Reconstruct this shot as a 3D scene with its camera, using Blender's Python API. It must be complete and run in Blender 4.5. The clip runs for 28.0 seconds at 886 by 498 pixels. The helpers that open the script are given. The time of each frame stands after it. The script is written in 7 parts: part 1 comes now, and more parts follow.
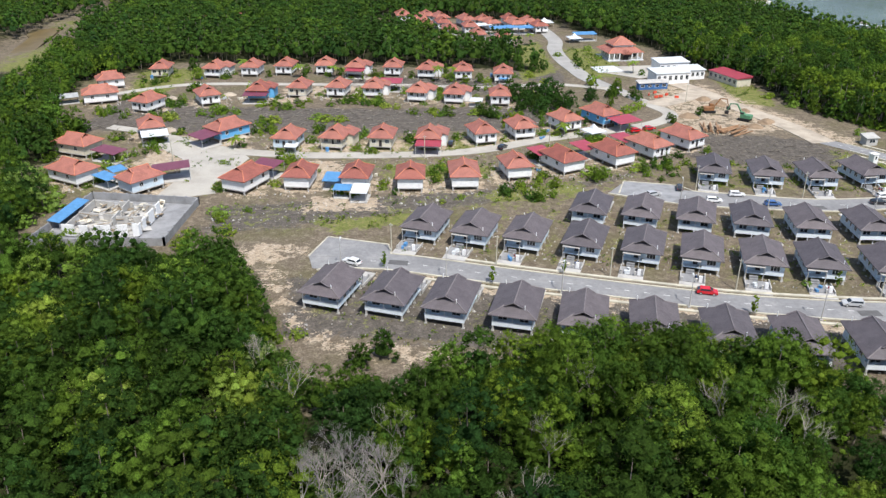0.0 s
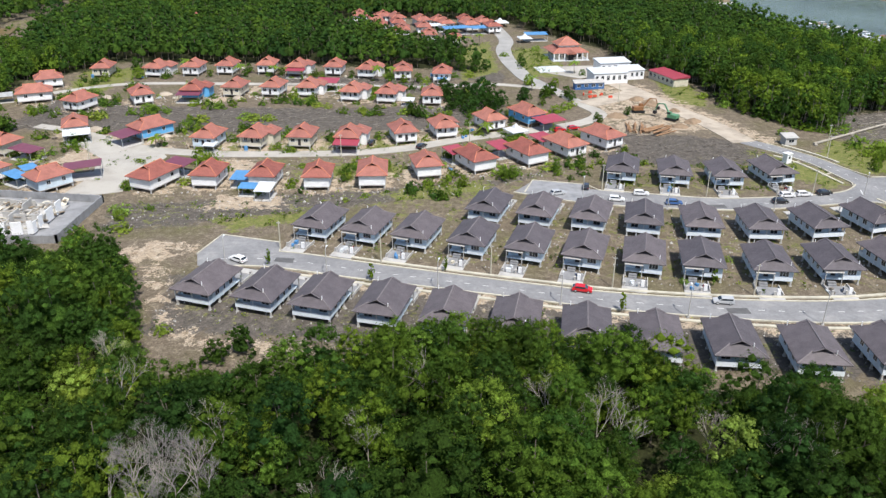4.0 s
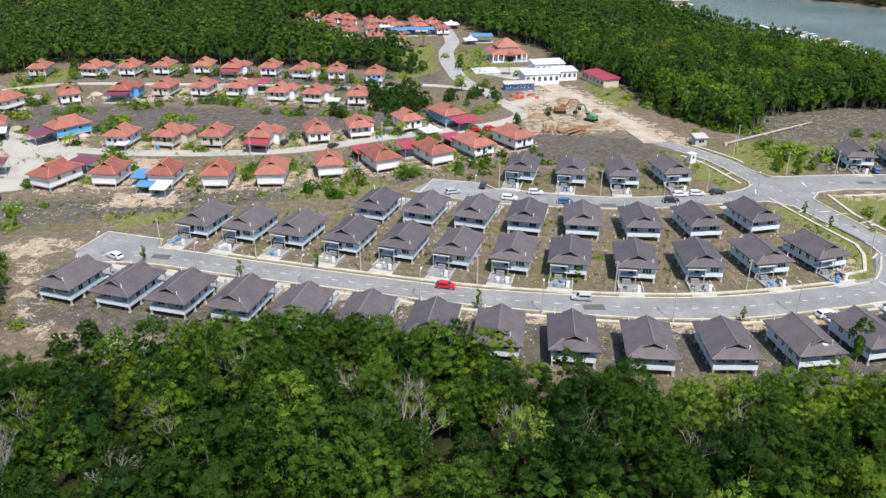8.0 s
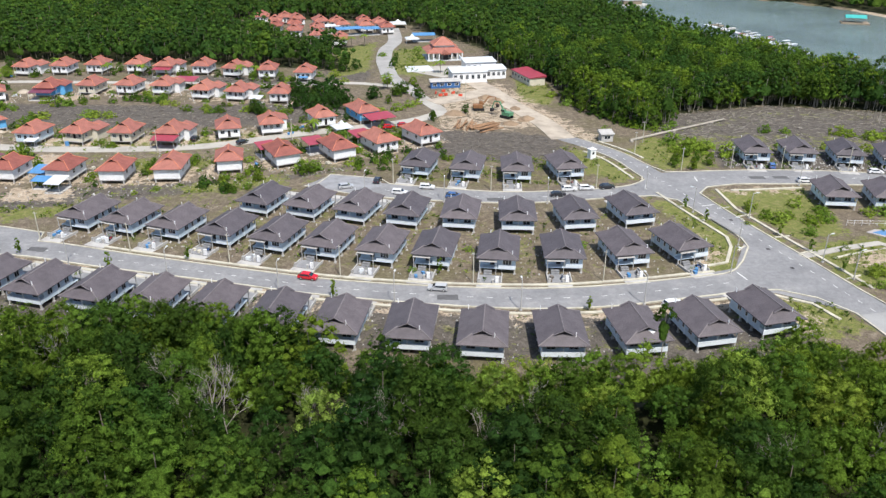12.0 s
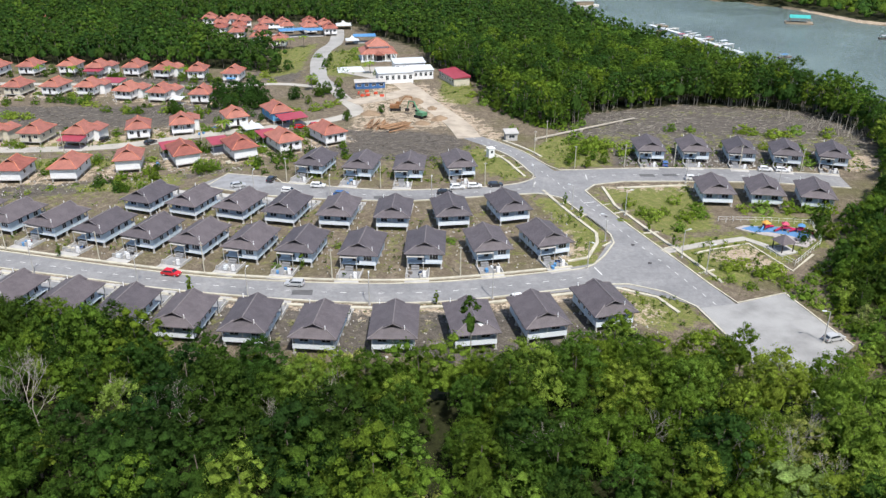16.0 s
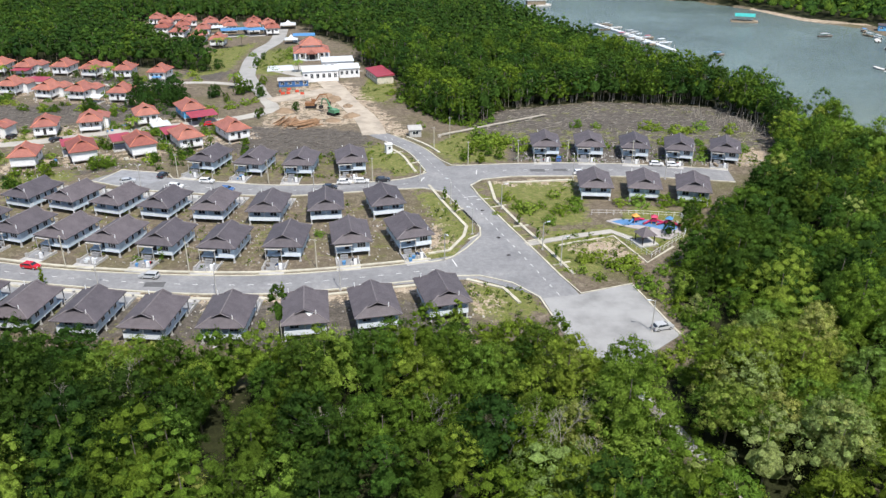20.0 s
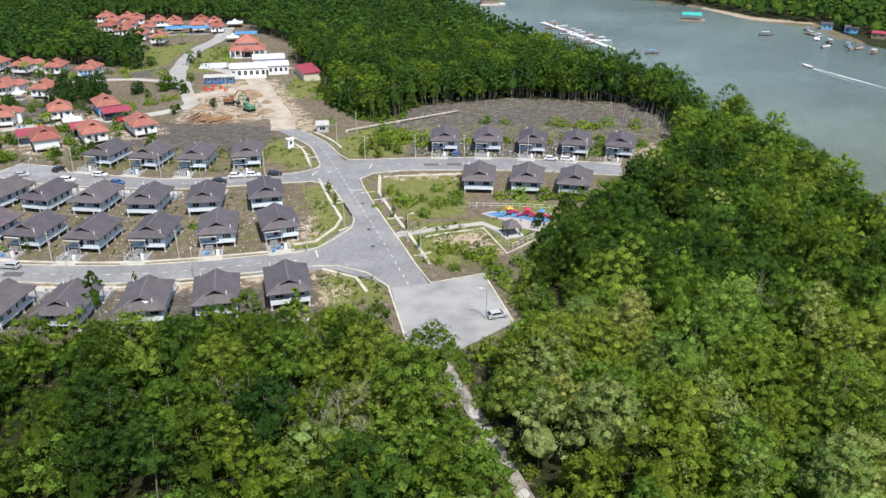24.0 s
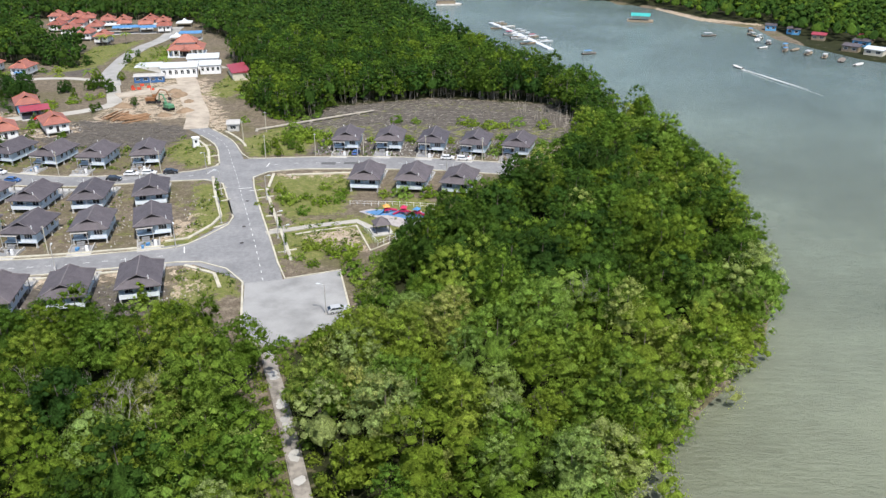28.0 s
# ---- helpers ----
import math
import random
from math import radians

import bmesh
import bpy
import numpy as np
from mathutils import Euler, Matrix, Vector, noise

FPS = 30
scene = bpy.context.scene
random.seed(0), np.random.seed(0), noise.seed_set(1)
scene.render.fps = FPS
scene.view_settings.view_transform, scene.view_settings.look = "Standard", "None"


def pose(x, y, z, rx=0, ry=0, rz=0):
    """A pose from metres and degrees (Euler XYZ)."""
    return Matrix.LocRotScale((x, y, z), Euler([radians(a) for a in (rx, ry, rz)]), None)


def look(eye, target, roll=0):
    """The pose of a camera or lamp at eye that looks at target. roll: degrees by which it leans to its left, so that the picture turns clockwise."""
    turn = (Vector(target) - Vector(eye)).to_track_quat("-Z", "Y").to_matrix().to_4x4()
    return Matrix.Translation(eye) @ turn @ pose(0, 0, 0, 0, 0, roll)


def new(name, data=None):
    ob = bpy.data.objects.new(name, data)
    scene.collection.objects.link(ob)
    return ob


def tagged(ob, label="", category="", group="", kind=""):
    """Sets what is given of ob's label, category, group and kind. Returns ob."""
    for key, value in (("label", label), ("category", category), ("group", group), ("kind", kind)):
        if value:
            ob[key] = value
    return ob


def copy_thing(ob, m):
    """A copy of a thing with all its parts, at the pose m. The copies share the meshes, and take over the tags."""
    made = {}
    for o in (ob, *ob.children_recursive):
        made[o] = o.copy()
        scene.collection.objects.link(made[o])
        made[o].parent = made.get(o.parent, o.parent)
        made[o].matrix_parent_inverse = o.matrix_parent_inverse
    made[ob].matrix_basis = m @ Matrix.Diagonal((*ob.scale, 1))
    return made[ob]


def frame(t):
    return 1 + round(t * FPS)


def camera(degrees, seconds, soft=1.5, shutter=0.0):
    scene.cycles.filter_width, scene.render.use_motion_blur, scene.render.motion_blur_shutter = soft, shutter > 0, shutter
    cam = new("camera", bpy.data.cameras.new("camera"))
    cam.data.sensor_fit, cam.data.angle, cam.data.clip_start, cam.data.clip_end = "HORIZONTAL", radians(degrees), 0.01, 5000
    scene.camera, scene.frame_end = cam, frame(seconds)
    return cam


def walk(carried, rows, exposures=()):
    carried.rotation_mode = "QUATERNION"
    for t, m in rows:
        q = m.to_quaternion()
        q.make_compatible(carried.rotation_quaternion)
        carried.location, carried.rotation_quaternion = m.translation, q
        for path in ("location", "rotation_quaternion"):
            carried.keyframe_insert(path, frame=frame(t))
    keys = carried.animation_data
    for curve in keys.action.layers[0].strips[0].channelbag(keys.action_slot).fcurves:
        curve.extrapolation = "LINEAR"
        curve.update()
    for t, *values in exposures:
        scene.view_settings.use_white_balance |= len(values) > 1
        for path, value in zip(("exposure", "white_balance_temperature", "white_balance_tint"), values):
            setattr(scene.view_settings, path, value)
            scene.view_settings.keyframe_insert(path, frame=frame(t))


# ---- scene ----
import itertools

# Camera: seconds, place, yaw, pitch, roll
cam = camera(58.5, 28.0, 1.4)
PATH = [
    (0.0, 0.01, -0.01, 80.68, 1.03, -25.64, 0.31),
    (1.0, 6.23, -0.05, 80.64, 1.08, -25.64, 0.33),
    (2.0, 12.73, -0.20, 80.65, 1.12, -25.63, 0.34),
    (3.0, 19.55, -0.48, 80.69, 1.14, -25.61, 0.34),
    (3.5, 23.02, -0.64, 80.74, 1.15, -25.60, 0.34),
    (5.5, 37.42, -1.52, 80.74, 1.22, -25.53, 0.36),
    (6.0, 41.07, -1.73, 80.76, 1.24, -25.50, 0.37),
    (7.0, 48.47, -2.16, 80.74, 1.26, -25.46, 0.39),
    (8.0, 55.92, -2.62, 80.76, 1.28, -25.41, 0.41),
    (9.0, 63.41, -3.16, 80.76, 1.28, -25.37, 0.42),
    (10.0, 70.90, -3.88, 80.54, 1.26, -25.34, 0.42),
    (11.0, 78.42, -4.70, 80.27, 1.23, -25.32, 0.41),
    (12.0, 85.98, -5.54, 80.30, 1.20, -25.30, 0.40),
    (12.5, 89.79, -5.95, 80.40, 1.18, -25.29, 0.39),
    (14.5, 104.99, -7.67, 81.01, 1.11, -25.26, 0.31),
    (15.0, 109.00, -8.08, 81.09, 1.11, -25.25, 0.29),
    (16.0, 117.09, -8.84, 81.17, 1.10, -25.23, 0.24),
    (17.0, 125.31, -9.50, 81.12, 1.09, -25.21, 0.20),
    (18.0, 133.54, -10.07, 81.01, 1.09, -25.17, 0.15),
    (19.0, 141.66, -10.60, 80.75, 1.10, -25.14, 0.11),
    (20.0, 149.75, -11.07, 80.28, 1.10, -25.11, 0.07),
    (21.0, 157.84, -11.52, 79.79, 1.12, -25.08, 0.05),
    (21.5, 161.89, -11.77, 79.58, 1.12, -25.07, 0.04),
    (23.5, 178.01, -13.35, 79.16, 1.11, -25.03, 0.07),
    (24.0, 182.07, -13.78, 79.29, 1.12, -25.03, 0.08),
    (25.0, 190.23, -14.66, 79.62, 1.14, -25.04, 0.12),
    (26.0, 198.50, -15.50, 80.11, 1.16, -25.06, 0.15),
    (27.0, 206.77, -16.35, 80.53, 1.20, -25.08, 0.19),
    (28.0, 214.88, -17.20, 80.81, 1.24, -25.11, 0.23),
]
walk(cam, [(t, pose(x, y, z, 90 + pitch, 0, yaw) @ pose(0, 0, 0, 0, 0, roll)) for t, x, y, z, yaw, pitch, roll in PATH])

# World and sun
SUN_AZ, SUN_EL = radians(154), radians(60)      # azimuth from +y towards +x
world = bpy.data.worlds.new("sky")
scene.world = world
world.use_nodes = True
wn = world.node_tree.nodes
wn.clear()
sky = wn.new("ShaderNodeTexSky")
sky.sky_type, sky.sun_disc, sky.sun_elevation, sky.sun_rotation = "NISHITA", False, SUN_EL, SUN_AZ
sky.dust_density, sky.air_density = 1.5, 1.0
bg = wn.new("ShaderNodeBackground")
bg.inputs["Strength"].default_value = 0.135
wout = wn.new("ShaderNodeOutputWorld")
world.node_tree.links.new(sky.outputs[0], bg.inputs[0])
world.node_tree.links.new(bg.outputs[0], wout.inputs[0])
sun = bpy.data.lights.new("sun", "SUN")
sun.energy, sun.angle, sun.color = 4.3, radians(0.6), (1.0, 0.96, 0.9)
sun_ob = new("sun", sun)
sun_ob.matrix_world = look((0, 0, 300), (-math.sin(SUN_AZ) * math.cos(SUN_EL), -math.cos(SUN_AZ) * math.cos(SUN_EL), 300 - math.sin(SUN_EL)))
scene.view_settings.exposure = 0.45

# ---------------------------------------------------------------- materials


class Nodes:
    """A short way to wire a node material."""

    def __init__(self, name):
        self.mat = bpy.data.materials.new(name)
        self.mat.use_nodes = True
        self.tree = self.mat.node_tree
        self.tree.nodes.clear()
        self.out = self.add("ShaderNodeOutputMaterial")
        self.bsdf = self.add("ShaderNodeBsdfPrincipled")
        self.link(self.bsdf.outputs[0], self.out.inputs[0])
        self.coord = self.add("ShaderNodeTexCoord").outputs["Object"]

    def add(self, kind):
        return self.tree.nodes.new(kind)

    def link(self, a, b):
        self.tree.links.new(a, b)

    def noise(self, scale, detail=4, rough=0.6, coord=None):
        n = self.add("ShaderNodeTexNoise")
        n.inputs["Scale"].default_value, n.inputs["Detail"].default_value, n.inputs["Roughness"].default_value = scale, detail, rough
        self.link(coord or self.coord, n.inputs["Vector"])
        return n.outputs["Fac"]

    def ramp(self, fac, *stops):
        r = self.add("ShaderNodeValToRGB")
        e = r.color_ramp.elements
        while len(e) < len(stops):
            e.new(0.5)
        for i, (at, c) in enumerate(stops):
            e[i].position = at
            e[i].color = (*c, 1) if isinstance(c, tuple) else (c, c, c, 1)
        self.link(fac, r.inputs[0])
        return r.outputs[0]

    def mix(self, fac, a, b, blend="MIX"):
        m = self.add("ShaderNodeMix")
        m.data_type, m.blend_type = "RGBA", blend
        for socket, value in ((m.inputs[0], fac), (m.inputs[6], a), (m.inputs[7], b)):
            if isinstance(value, bpy.types.NodeSocket):
                self.link(value, socket)
            elif isinstance(value, tuple):
                socket.default_value = (*value, 1)
            else:
                socket.default_value = value
        return m.outputs[2]

    def math(self, op, a, b=0.0, clamp=False):
        m = self.add("ShaderNodeMath")
        m.operation, m.use_clamp = op, clamp
        for socket, value in ((m.inputs[0], a), (m.inputs[1], b)):
            if isinstance(value, bpy.types.NodeSocket):
                self.link(value, socket)
            else:
                socket.default_value = value
        return m.outputs[0]

    def attr(self, name):
        a = self.add("ShaderNodeAttribute")
        a.attribute_name = name
        return a

    def colour(self, c):
        if isinstance(c, tuple):
            self.bsdf.inputs["Base Color"].default_value = (*c, 1)
        else:
            self.link(c, self.bsdf.inputs["Base Color"])
        return self

    def rough(self, r, metal=0.0, spec=0.4):
        if isinstance(r, bpy.types.NodeSocket):
            self.link(r, self.bsdf.inputs["Roughness"])
        else:
            self.bsdf.inputs["Roughness"].default_value = r
        self.bsdf.inputs["Metallic"].default_value = metal
        self.bsdf.inputs["Specular IOR Level"].default_value = spec
        return self

    def bump(self, height, strength=0.4, distance=0.05):
        b = self.add("ShaderNodeBump")
        b.inputs["Strength"].default_value, b.inputs["Distance"].default_value = strength, distance
        self.link(height, b.inputs["Height"])
        self.link(b.outputs[0], self.bsdf.inputs["Normal"])
        return self


def plain(name, c, r=0.7, metal=0.0, vary=0.25, scale=0.8, grain=14.0, bump=0.2, spec=0.3):
    """Painted or bare surface: base colour with stains and grain."""
    n = Nodes(name)
    dark = tuple(v * (1 - vary) for v in c)
    light = tuple(min(1, v * (1 + vary * 0.5)) for v in c)
    stain = n.ramp(n.noise(scale), (0.3, dark), (0.55, c), (0.8, light))
    fine = n.ramp(n.noise(grain, 3), (0.3, 0.82), (0.7, 1.0))
    n.colour(n.mix(1.0, stain, fine, "MULTIPLY")).rough(r, metal, spec).bump(n.noise(grain, 3), bump, 0.02)
    return n.mat


def roof_tiles(name, c, vary, moss):
    """Concrete roof tiles: courses down the slope, fading from house to house."""
    n = Nodes(name)
    info = n.add("ShaderNodeObjectInfo").outputs["Random"]
    brick = n.add("ShaderNodeTexBrick")
    brick.inputs["Scale"].default_value = 1.0
    brick.inputs["Brick Width"].default_value, brick.inputs["Row Height"].default_value = 0.33, 0.36
    brick.inputs["Mortar Size"].default_value = 0.03
    brick.inputs["Color1"].default_value = (1, 1, 1, 1)
    brick.inputs["Color2"].default_value = (0.72, 0.72, 0.72, 1)
    brick.inputs["Mortar"].default_value = (0.42, 0.42, 0.42, 1)
    n.link(n.coord, brick.inputs["Vector"])
    base = n.mix(info, c, vary)
    blotch = n.ramp(n.noise(0.5, 5), (0.3, 0.72), (0.6, 1.0), (0.8, 1.16))
    body = n.mix(1.0, base, blotch, "MULTIPLY")
    body = n.mix(0.35, body, brick.outputs["Color"], "MULTIPLY")
    stain = n.ramp(n.noise(1.3, 6, 0.7), (0.52, 0.0), (0.72, 0.5))
    n.colour(n.mix(stain, body, moss)).rough(0.62, 0, 0.35).bump(brick.outputs["Fac"], 0.5, -0.03)
    return n.mat


def foliage(name, per_object):
    """Leaves: green that varies from tree to tree and from leaf to leaf, with light coming through."""
    n = Nodes(name)
    if per_object:
        info = n.add("ShaderNodeObjectInfo")
        tree, kind = info.outputs["Color"], info.outputs["Random"]
    else:
        tree, kind = n.attr("tint").outputs["Fac"], n.attr("sort").outputs["Fac"]
    leaf = n.add("ShaderNodeNewGeometry").outputs["Random Per Island"]
    c = n.ramp(tree, (0.0, (0.030, 0.068, 0.015)), (0.3, (0.062, 0.122, 0.020)), (0.55, (0.144, 0.232, 0.028)), (0.8, (0.235, 0.335, 0.058)), (1.0, (0.330, 0.380, 0.130)))
    c = n.mix(1.0, c, n.ramp(kind, (0.0, (0.84, 0.97, 1.1)), (0.35, (0.97, 1.0, 1.0)), (0.7, (1.04, 1.0, 0.86)), (1.0, (1.14, 1.02, 0.9))), "MULTIPLY")
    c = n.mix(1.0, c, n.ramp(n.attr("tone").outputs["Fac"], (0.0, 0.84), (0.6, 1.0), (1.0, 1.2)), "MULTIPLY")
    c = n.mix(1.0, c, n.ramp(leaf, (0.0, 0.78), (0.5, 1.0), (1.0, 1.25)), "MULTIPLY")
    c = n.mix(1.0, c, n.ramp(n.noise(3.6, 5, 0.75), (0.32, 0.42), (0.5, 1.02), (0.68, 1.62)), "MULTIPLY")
    n.colour(c).rough(0.8, 0, 0.06).bump(n.noise(3.0, 4, 0.75), 1.0, 0.55)
    tr = n.add("ShaderNodeBsdfTranslucent")
    n.link(n.mix(1.0, c, (1.2, 1.25, 0.65), "MULTIPLY"), tr.inputs[0])
    ms = n.add("ShaderNodeMixShader")
    ms.inputs[0].default_value = 0.35
    n.link(n.bsdf.outputs[0], ms.inputs[1])
    n.link(tr.outputs[0], ms.inputs[2])
    n.link(ms.outputs[0], n.out.inputs[0])
    return n.mat


M_ROOF = roof_tiles("grey_roof_tile", (0.090, 0.080, 0.091), (0.128, 0.110, 0.118), (0.116, 0.102, 0.107))
M_ROOF_O = roof_tiles("orange_roof_tile", (0.385, 0.155, 0.115), (0.32, 0.122, 0.096), (0.25, 0.112, 0.09))
M_ROOF_R = roof_tiles("red_brown_roof_tile", (0.31, 0.105, 0.08), (0.26, 0.085, 0.066), (0.18, 0.075, 0.058))
M_CAP = plain("ridge_cap_mortar", (0.20, 0.18, 0.185), 0.8)
M_CAP_O = plain("orange_ridge_cap", (0.60, 0.22, 0.13), 0.8)
M_WHITE = plain("white_paint", (0.78, 0.785, 0.79), 0.6, vary=0.12)
M_COOLW = plain("cool_white_paint", (0.70, 0.76, 0.81), 0.6, vary=0.12)
M_BLUEW = plain("pale_blue_paint", (0.54, 0.64, 0.72), 0.6, vary=0.12)
M_CREAM = plain("cream_paint", (0.60, 0.56, 0.46), 0.65, vary=0.15)
M_SKYBLUE = plain("bright_blue_paint", (0.13, 0.40, 0.70), 0.6, vary=0.15)
M_DARK = plain("dark_timber", (0.035, 0.03, 0.032), 0.7)
M_CONC = plain("pale_concrete", (0.44, 0.43, 0.41), 0.85, vary=0.25, scale=0.35)
M_SLAB = plain("grey_slab", (0.27, 0.275, 0.285), 0.85, vary=0.3, scale=0.3)
M_KERB = plain("kerb_concrete", (0.50, 0.47, 0.38), 0.85, vary=0.3, scale=0.4)
M_PAVE = plain("village_concrete", (0.40, 0.38, 0.34), 0.9, vary=0.22, scale=0.12)
M_ROADGREY = plain("old_pale_asphalt", (0.33, 0.325, 0.31), 0.9, vary=0.22, scale=0.12)
M_PARK = plain("car_park_concrete", (0.31, 0.31, 0.305), 0.9, vary=0.3, scale=0.15)
M_OLDPATH = plain("broken_concrete", (0.29, 0.265, 0.235), 0.95, vary=0.6, scale=0.45)
M_STICK = plain("wet_dead_wood", (0.20, 0.175, 0.15), 0.9, vary=0.4)
M_TAR = plain("fresh_tar", (0.11, 0.11, 0.112), 0.85)
M_MARK = plain("road_paint", (0.66, 0.66, 0.64), 0.7, vary=0.35, scale=1.5)
M_MAROON = plain("maroon_sheet", (0.17, 0.05, 0.08), 0.45, vary=0.2)
M_REDSHEET = plain("red_sheet", (0.33, 0.055, 0.08), 0.45, vary=0.2)
M_BLUESHEET = plain("blue_sheet", (0.09, 0.25, 0.48), 0.45, vary=0.25)
M_WSHEET = plain("white_sheet", (0.60, 0.63, 0.65), 0.4, vary=0.12)
M_STEEL = plain("galvanised_steel", (0.55, 0.56, 0.56), 0.45, 0.3)
M_WOOD = plain("weathered_wood", (0.30, 0.24, 0.17), 0.85, vary=0.4)
M_LOG = plain("orange_log", (0.31, 0.185, 0.105), 0.85, vary=0.35)
M_BARK = plain("grey_bark", (0.20, 0.17, 0.135), 0.9, vary=0.4, scale=1.2)
M_PALEBARK = plain("pale_mangrove_bark", (0.25, 0.225, 0.19), 0.9, vary=0.4, scale=1.2)
M_TWIG = plain("grey_bare_twigs", (0.27, 0.255, 0.235), 0.9, vary=0.35)
M_DEADW = plain("bleached_dead_wood", (0.36, 0.33, 0.28), 0.9, vary=0.3)
M_RUST = plain("rusty_machine", (0.26, 0.13, 0.06), 0.6, vary=0.4)
M_RUBBER = plain("black_rubber", (0.02, 0.02, 0.021), 0.8)
M_BOATHULL = plain("boat_hull", (0.62, 0.60, 0.56), 0.5, vary=0.35)
M_ORANGESOIL = plain("bare_orange_soil", (0.27, 0.195, 0.13), 0.95, vary=0.35, scale=0.3)
M_SAND = plain("pale_sand", (0.42, 0.365, 0.295), 0.95, vary=0.35, scale=0.2)


def glossy(name, c, r=0.2, spec=0.5, coat=0.6):
    n = Nodes(name)
    fleck = n.ramp(n.noise(3), (0.3, tuple(v * 0.85 for v in c)), (0.7, c))
    n.colour(fleck).rough(r, 0, spec)
    n.bsdf.inputs["Coat Weight"].default_value = coat
    return n.mat


M_GLASS = glossy("dark_window_glass", (0.025, 0.032, 0.04), 0.08, 0.6, 0.3)
M_CAR = {c: glossy("car_paint_" + c, v) for c, v in dict(red=(0.55, 0.012, 0.02), white=(0.75, 0.75, 0.75), black=(0.02, 0.02, 0.025), silver=(0.45, 0.46, 0.47), blue=(0.05, 0.12, 0.30)).items()}
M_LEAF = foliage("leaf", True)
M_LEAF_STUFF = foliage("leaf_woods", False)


def asphalt_mat():
    n = Nodes("asphalt")
    wear = n.ramp(n.noise(0.12, 6, 0.65), (0.3, (0.18, 0.181, 0.187)), (0.55, (0.235, 0.236, 0.24)), (0.75, (0.30, 0.297, 0.29)))
    streak = n.ramp(n.noise(0.9, 5, 0.7), (0.35, 0.82), (0.65, 1.05))
    grain = n.ramp(n.noise(18, 3), (0.3, 0.85), (0.7, 1.1))
    n.colour(n.mix(1.0, n.mix(1.0, wear, streak, "MULTIPLY"), grain, "MULTIPLY")).rough(0.9, 0, 0.25).bump(n.noise(30, 2), 0.25, 0.02)
    return n.mat


def ground_mat():
    """Filled ground: brown soil, with sand, grass, dark mud and a near-black woods floor where the ground carries them.
    """
    n = Nodes("ground_soil")
    big, mid, fine = n.noise(0.05, 5, 0.65), n.noise(0.5, 8, 0.78), n.noise(2.4, 6, 0.8)
    soil = n.ramp(mid, (0.25, (0.072, 0.057, 0.041)), (0.5, (0.138, 0.113, 0.083)), (0.72, (0.27, 0.229, 0.172)))
    soil = n.mix(n.ramp(big, (0.48, 0.0), (0.66, 0.6)), soil, (0.092, 0.092, 0.034))
    sand = n.ramp(mid, (0.3, (0.23, 0.165, 0.108)), (0.5, (0.345, 0.282, 0.208)), (0.7, (0.48, 0.415, 0.335)))
    grass = n.ramp(mid, (0.3, (0.082, 0.106, 0.026)), (0.5, (0.138, 0.150, 0.044)), (0.7, (0.235, 0.205, 0.1)))
    mud = n.ramp(mid, (0.3, (0.048, 0.043, 0.038)), (0.55, (0.108, 0.096, 0.083)), (0.75, (0.235, 0.212, 0.182)))
    woods_floor = n.ramp(mid, (0.3, (0.012, 0.014, 0.006)), (0.7, (0.035, 0.04, 0.014)))
    c = soil
    ragged = n.math("MULTIPLY", n.math("SUBTRACT", n.noise(0.3, 7, 0.75), 0.5), 3.6)
    for name, col in (("mud", mud), ("grass", grass), ("sand", sand), ("woods_floor", woods_floor)):
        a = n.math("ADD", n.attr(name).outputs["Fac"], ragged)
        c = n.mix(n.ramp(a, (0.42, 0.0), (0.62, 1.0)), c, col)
    n.colour(n.mix(1.0, c, n.ramp(fine, (0.32, 0.5), (0.5, 0.95), (0.68, 1.45)), "MULTIPLY")).rough(0.95, 0, 0.15).bump(fine, 0.6, 0.15)
    return n.mat


def water_mat():
    n = Nodes("river_water")
    c = n.attr("silt").outputs["Fac"]
    # silt patches, with the ripples' light and dark sheen put into the colour
    drift_sheen = n.mix(1.0, n.ramp(n.noise(0.012, 5, 0.6), (0.35, 0.76), (0.65, 1.18)), n.ramp(n.noise(0.05, 6, 0.7), (0.35, 0.92), (0.65, 1.08)), "MULTIPLY")
    n.colour(n.mix(1.0, n.mix(c, (0.116, 0.154, 0.146), (0.160, 0.174, 0.116)), drift_sheen, "MULTIPLY")).rough(0.22, 0, 0.5)
    stretch = n.add("ShaderNodeMapping")
    stretch.inputs["Scale"].default_value = (0.35, 1.1, 1)
    n.link(n.coord, stretch.inputs["Vector"])
    n.bump(n.noise(0.7, 7, 0.75, stretch.outputs[0]), 0.8, 0.9)
    return n.mat


M_ASPHALT, M_GROUND, M_WATER = asphalt_mat(), ground_mat(), water_mat()

# ---------------------------------------------------------------- mesh building


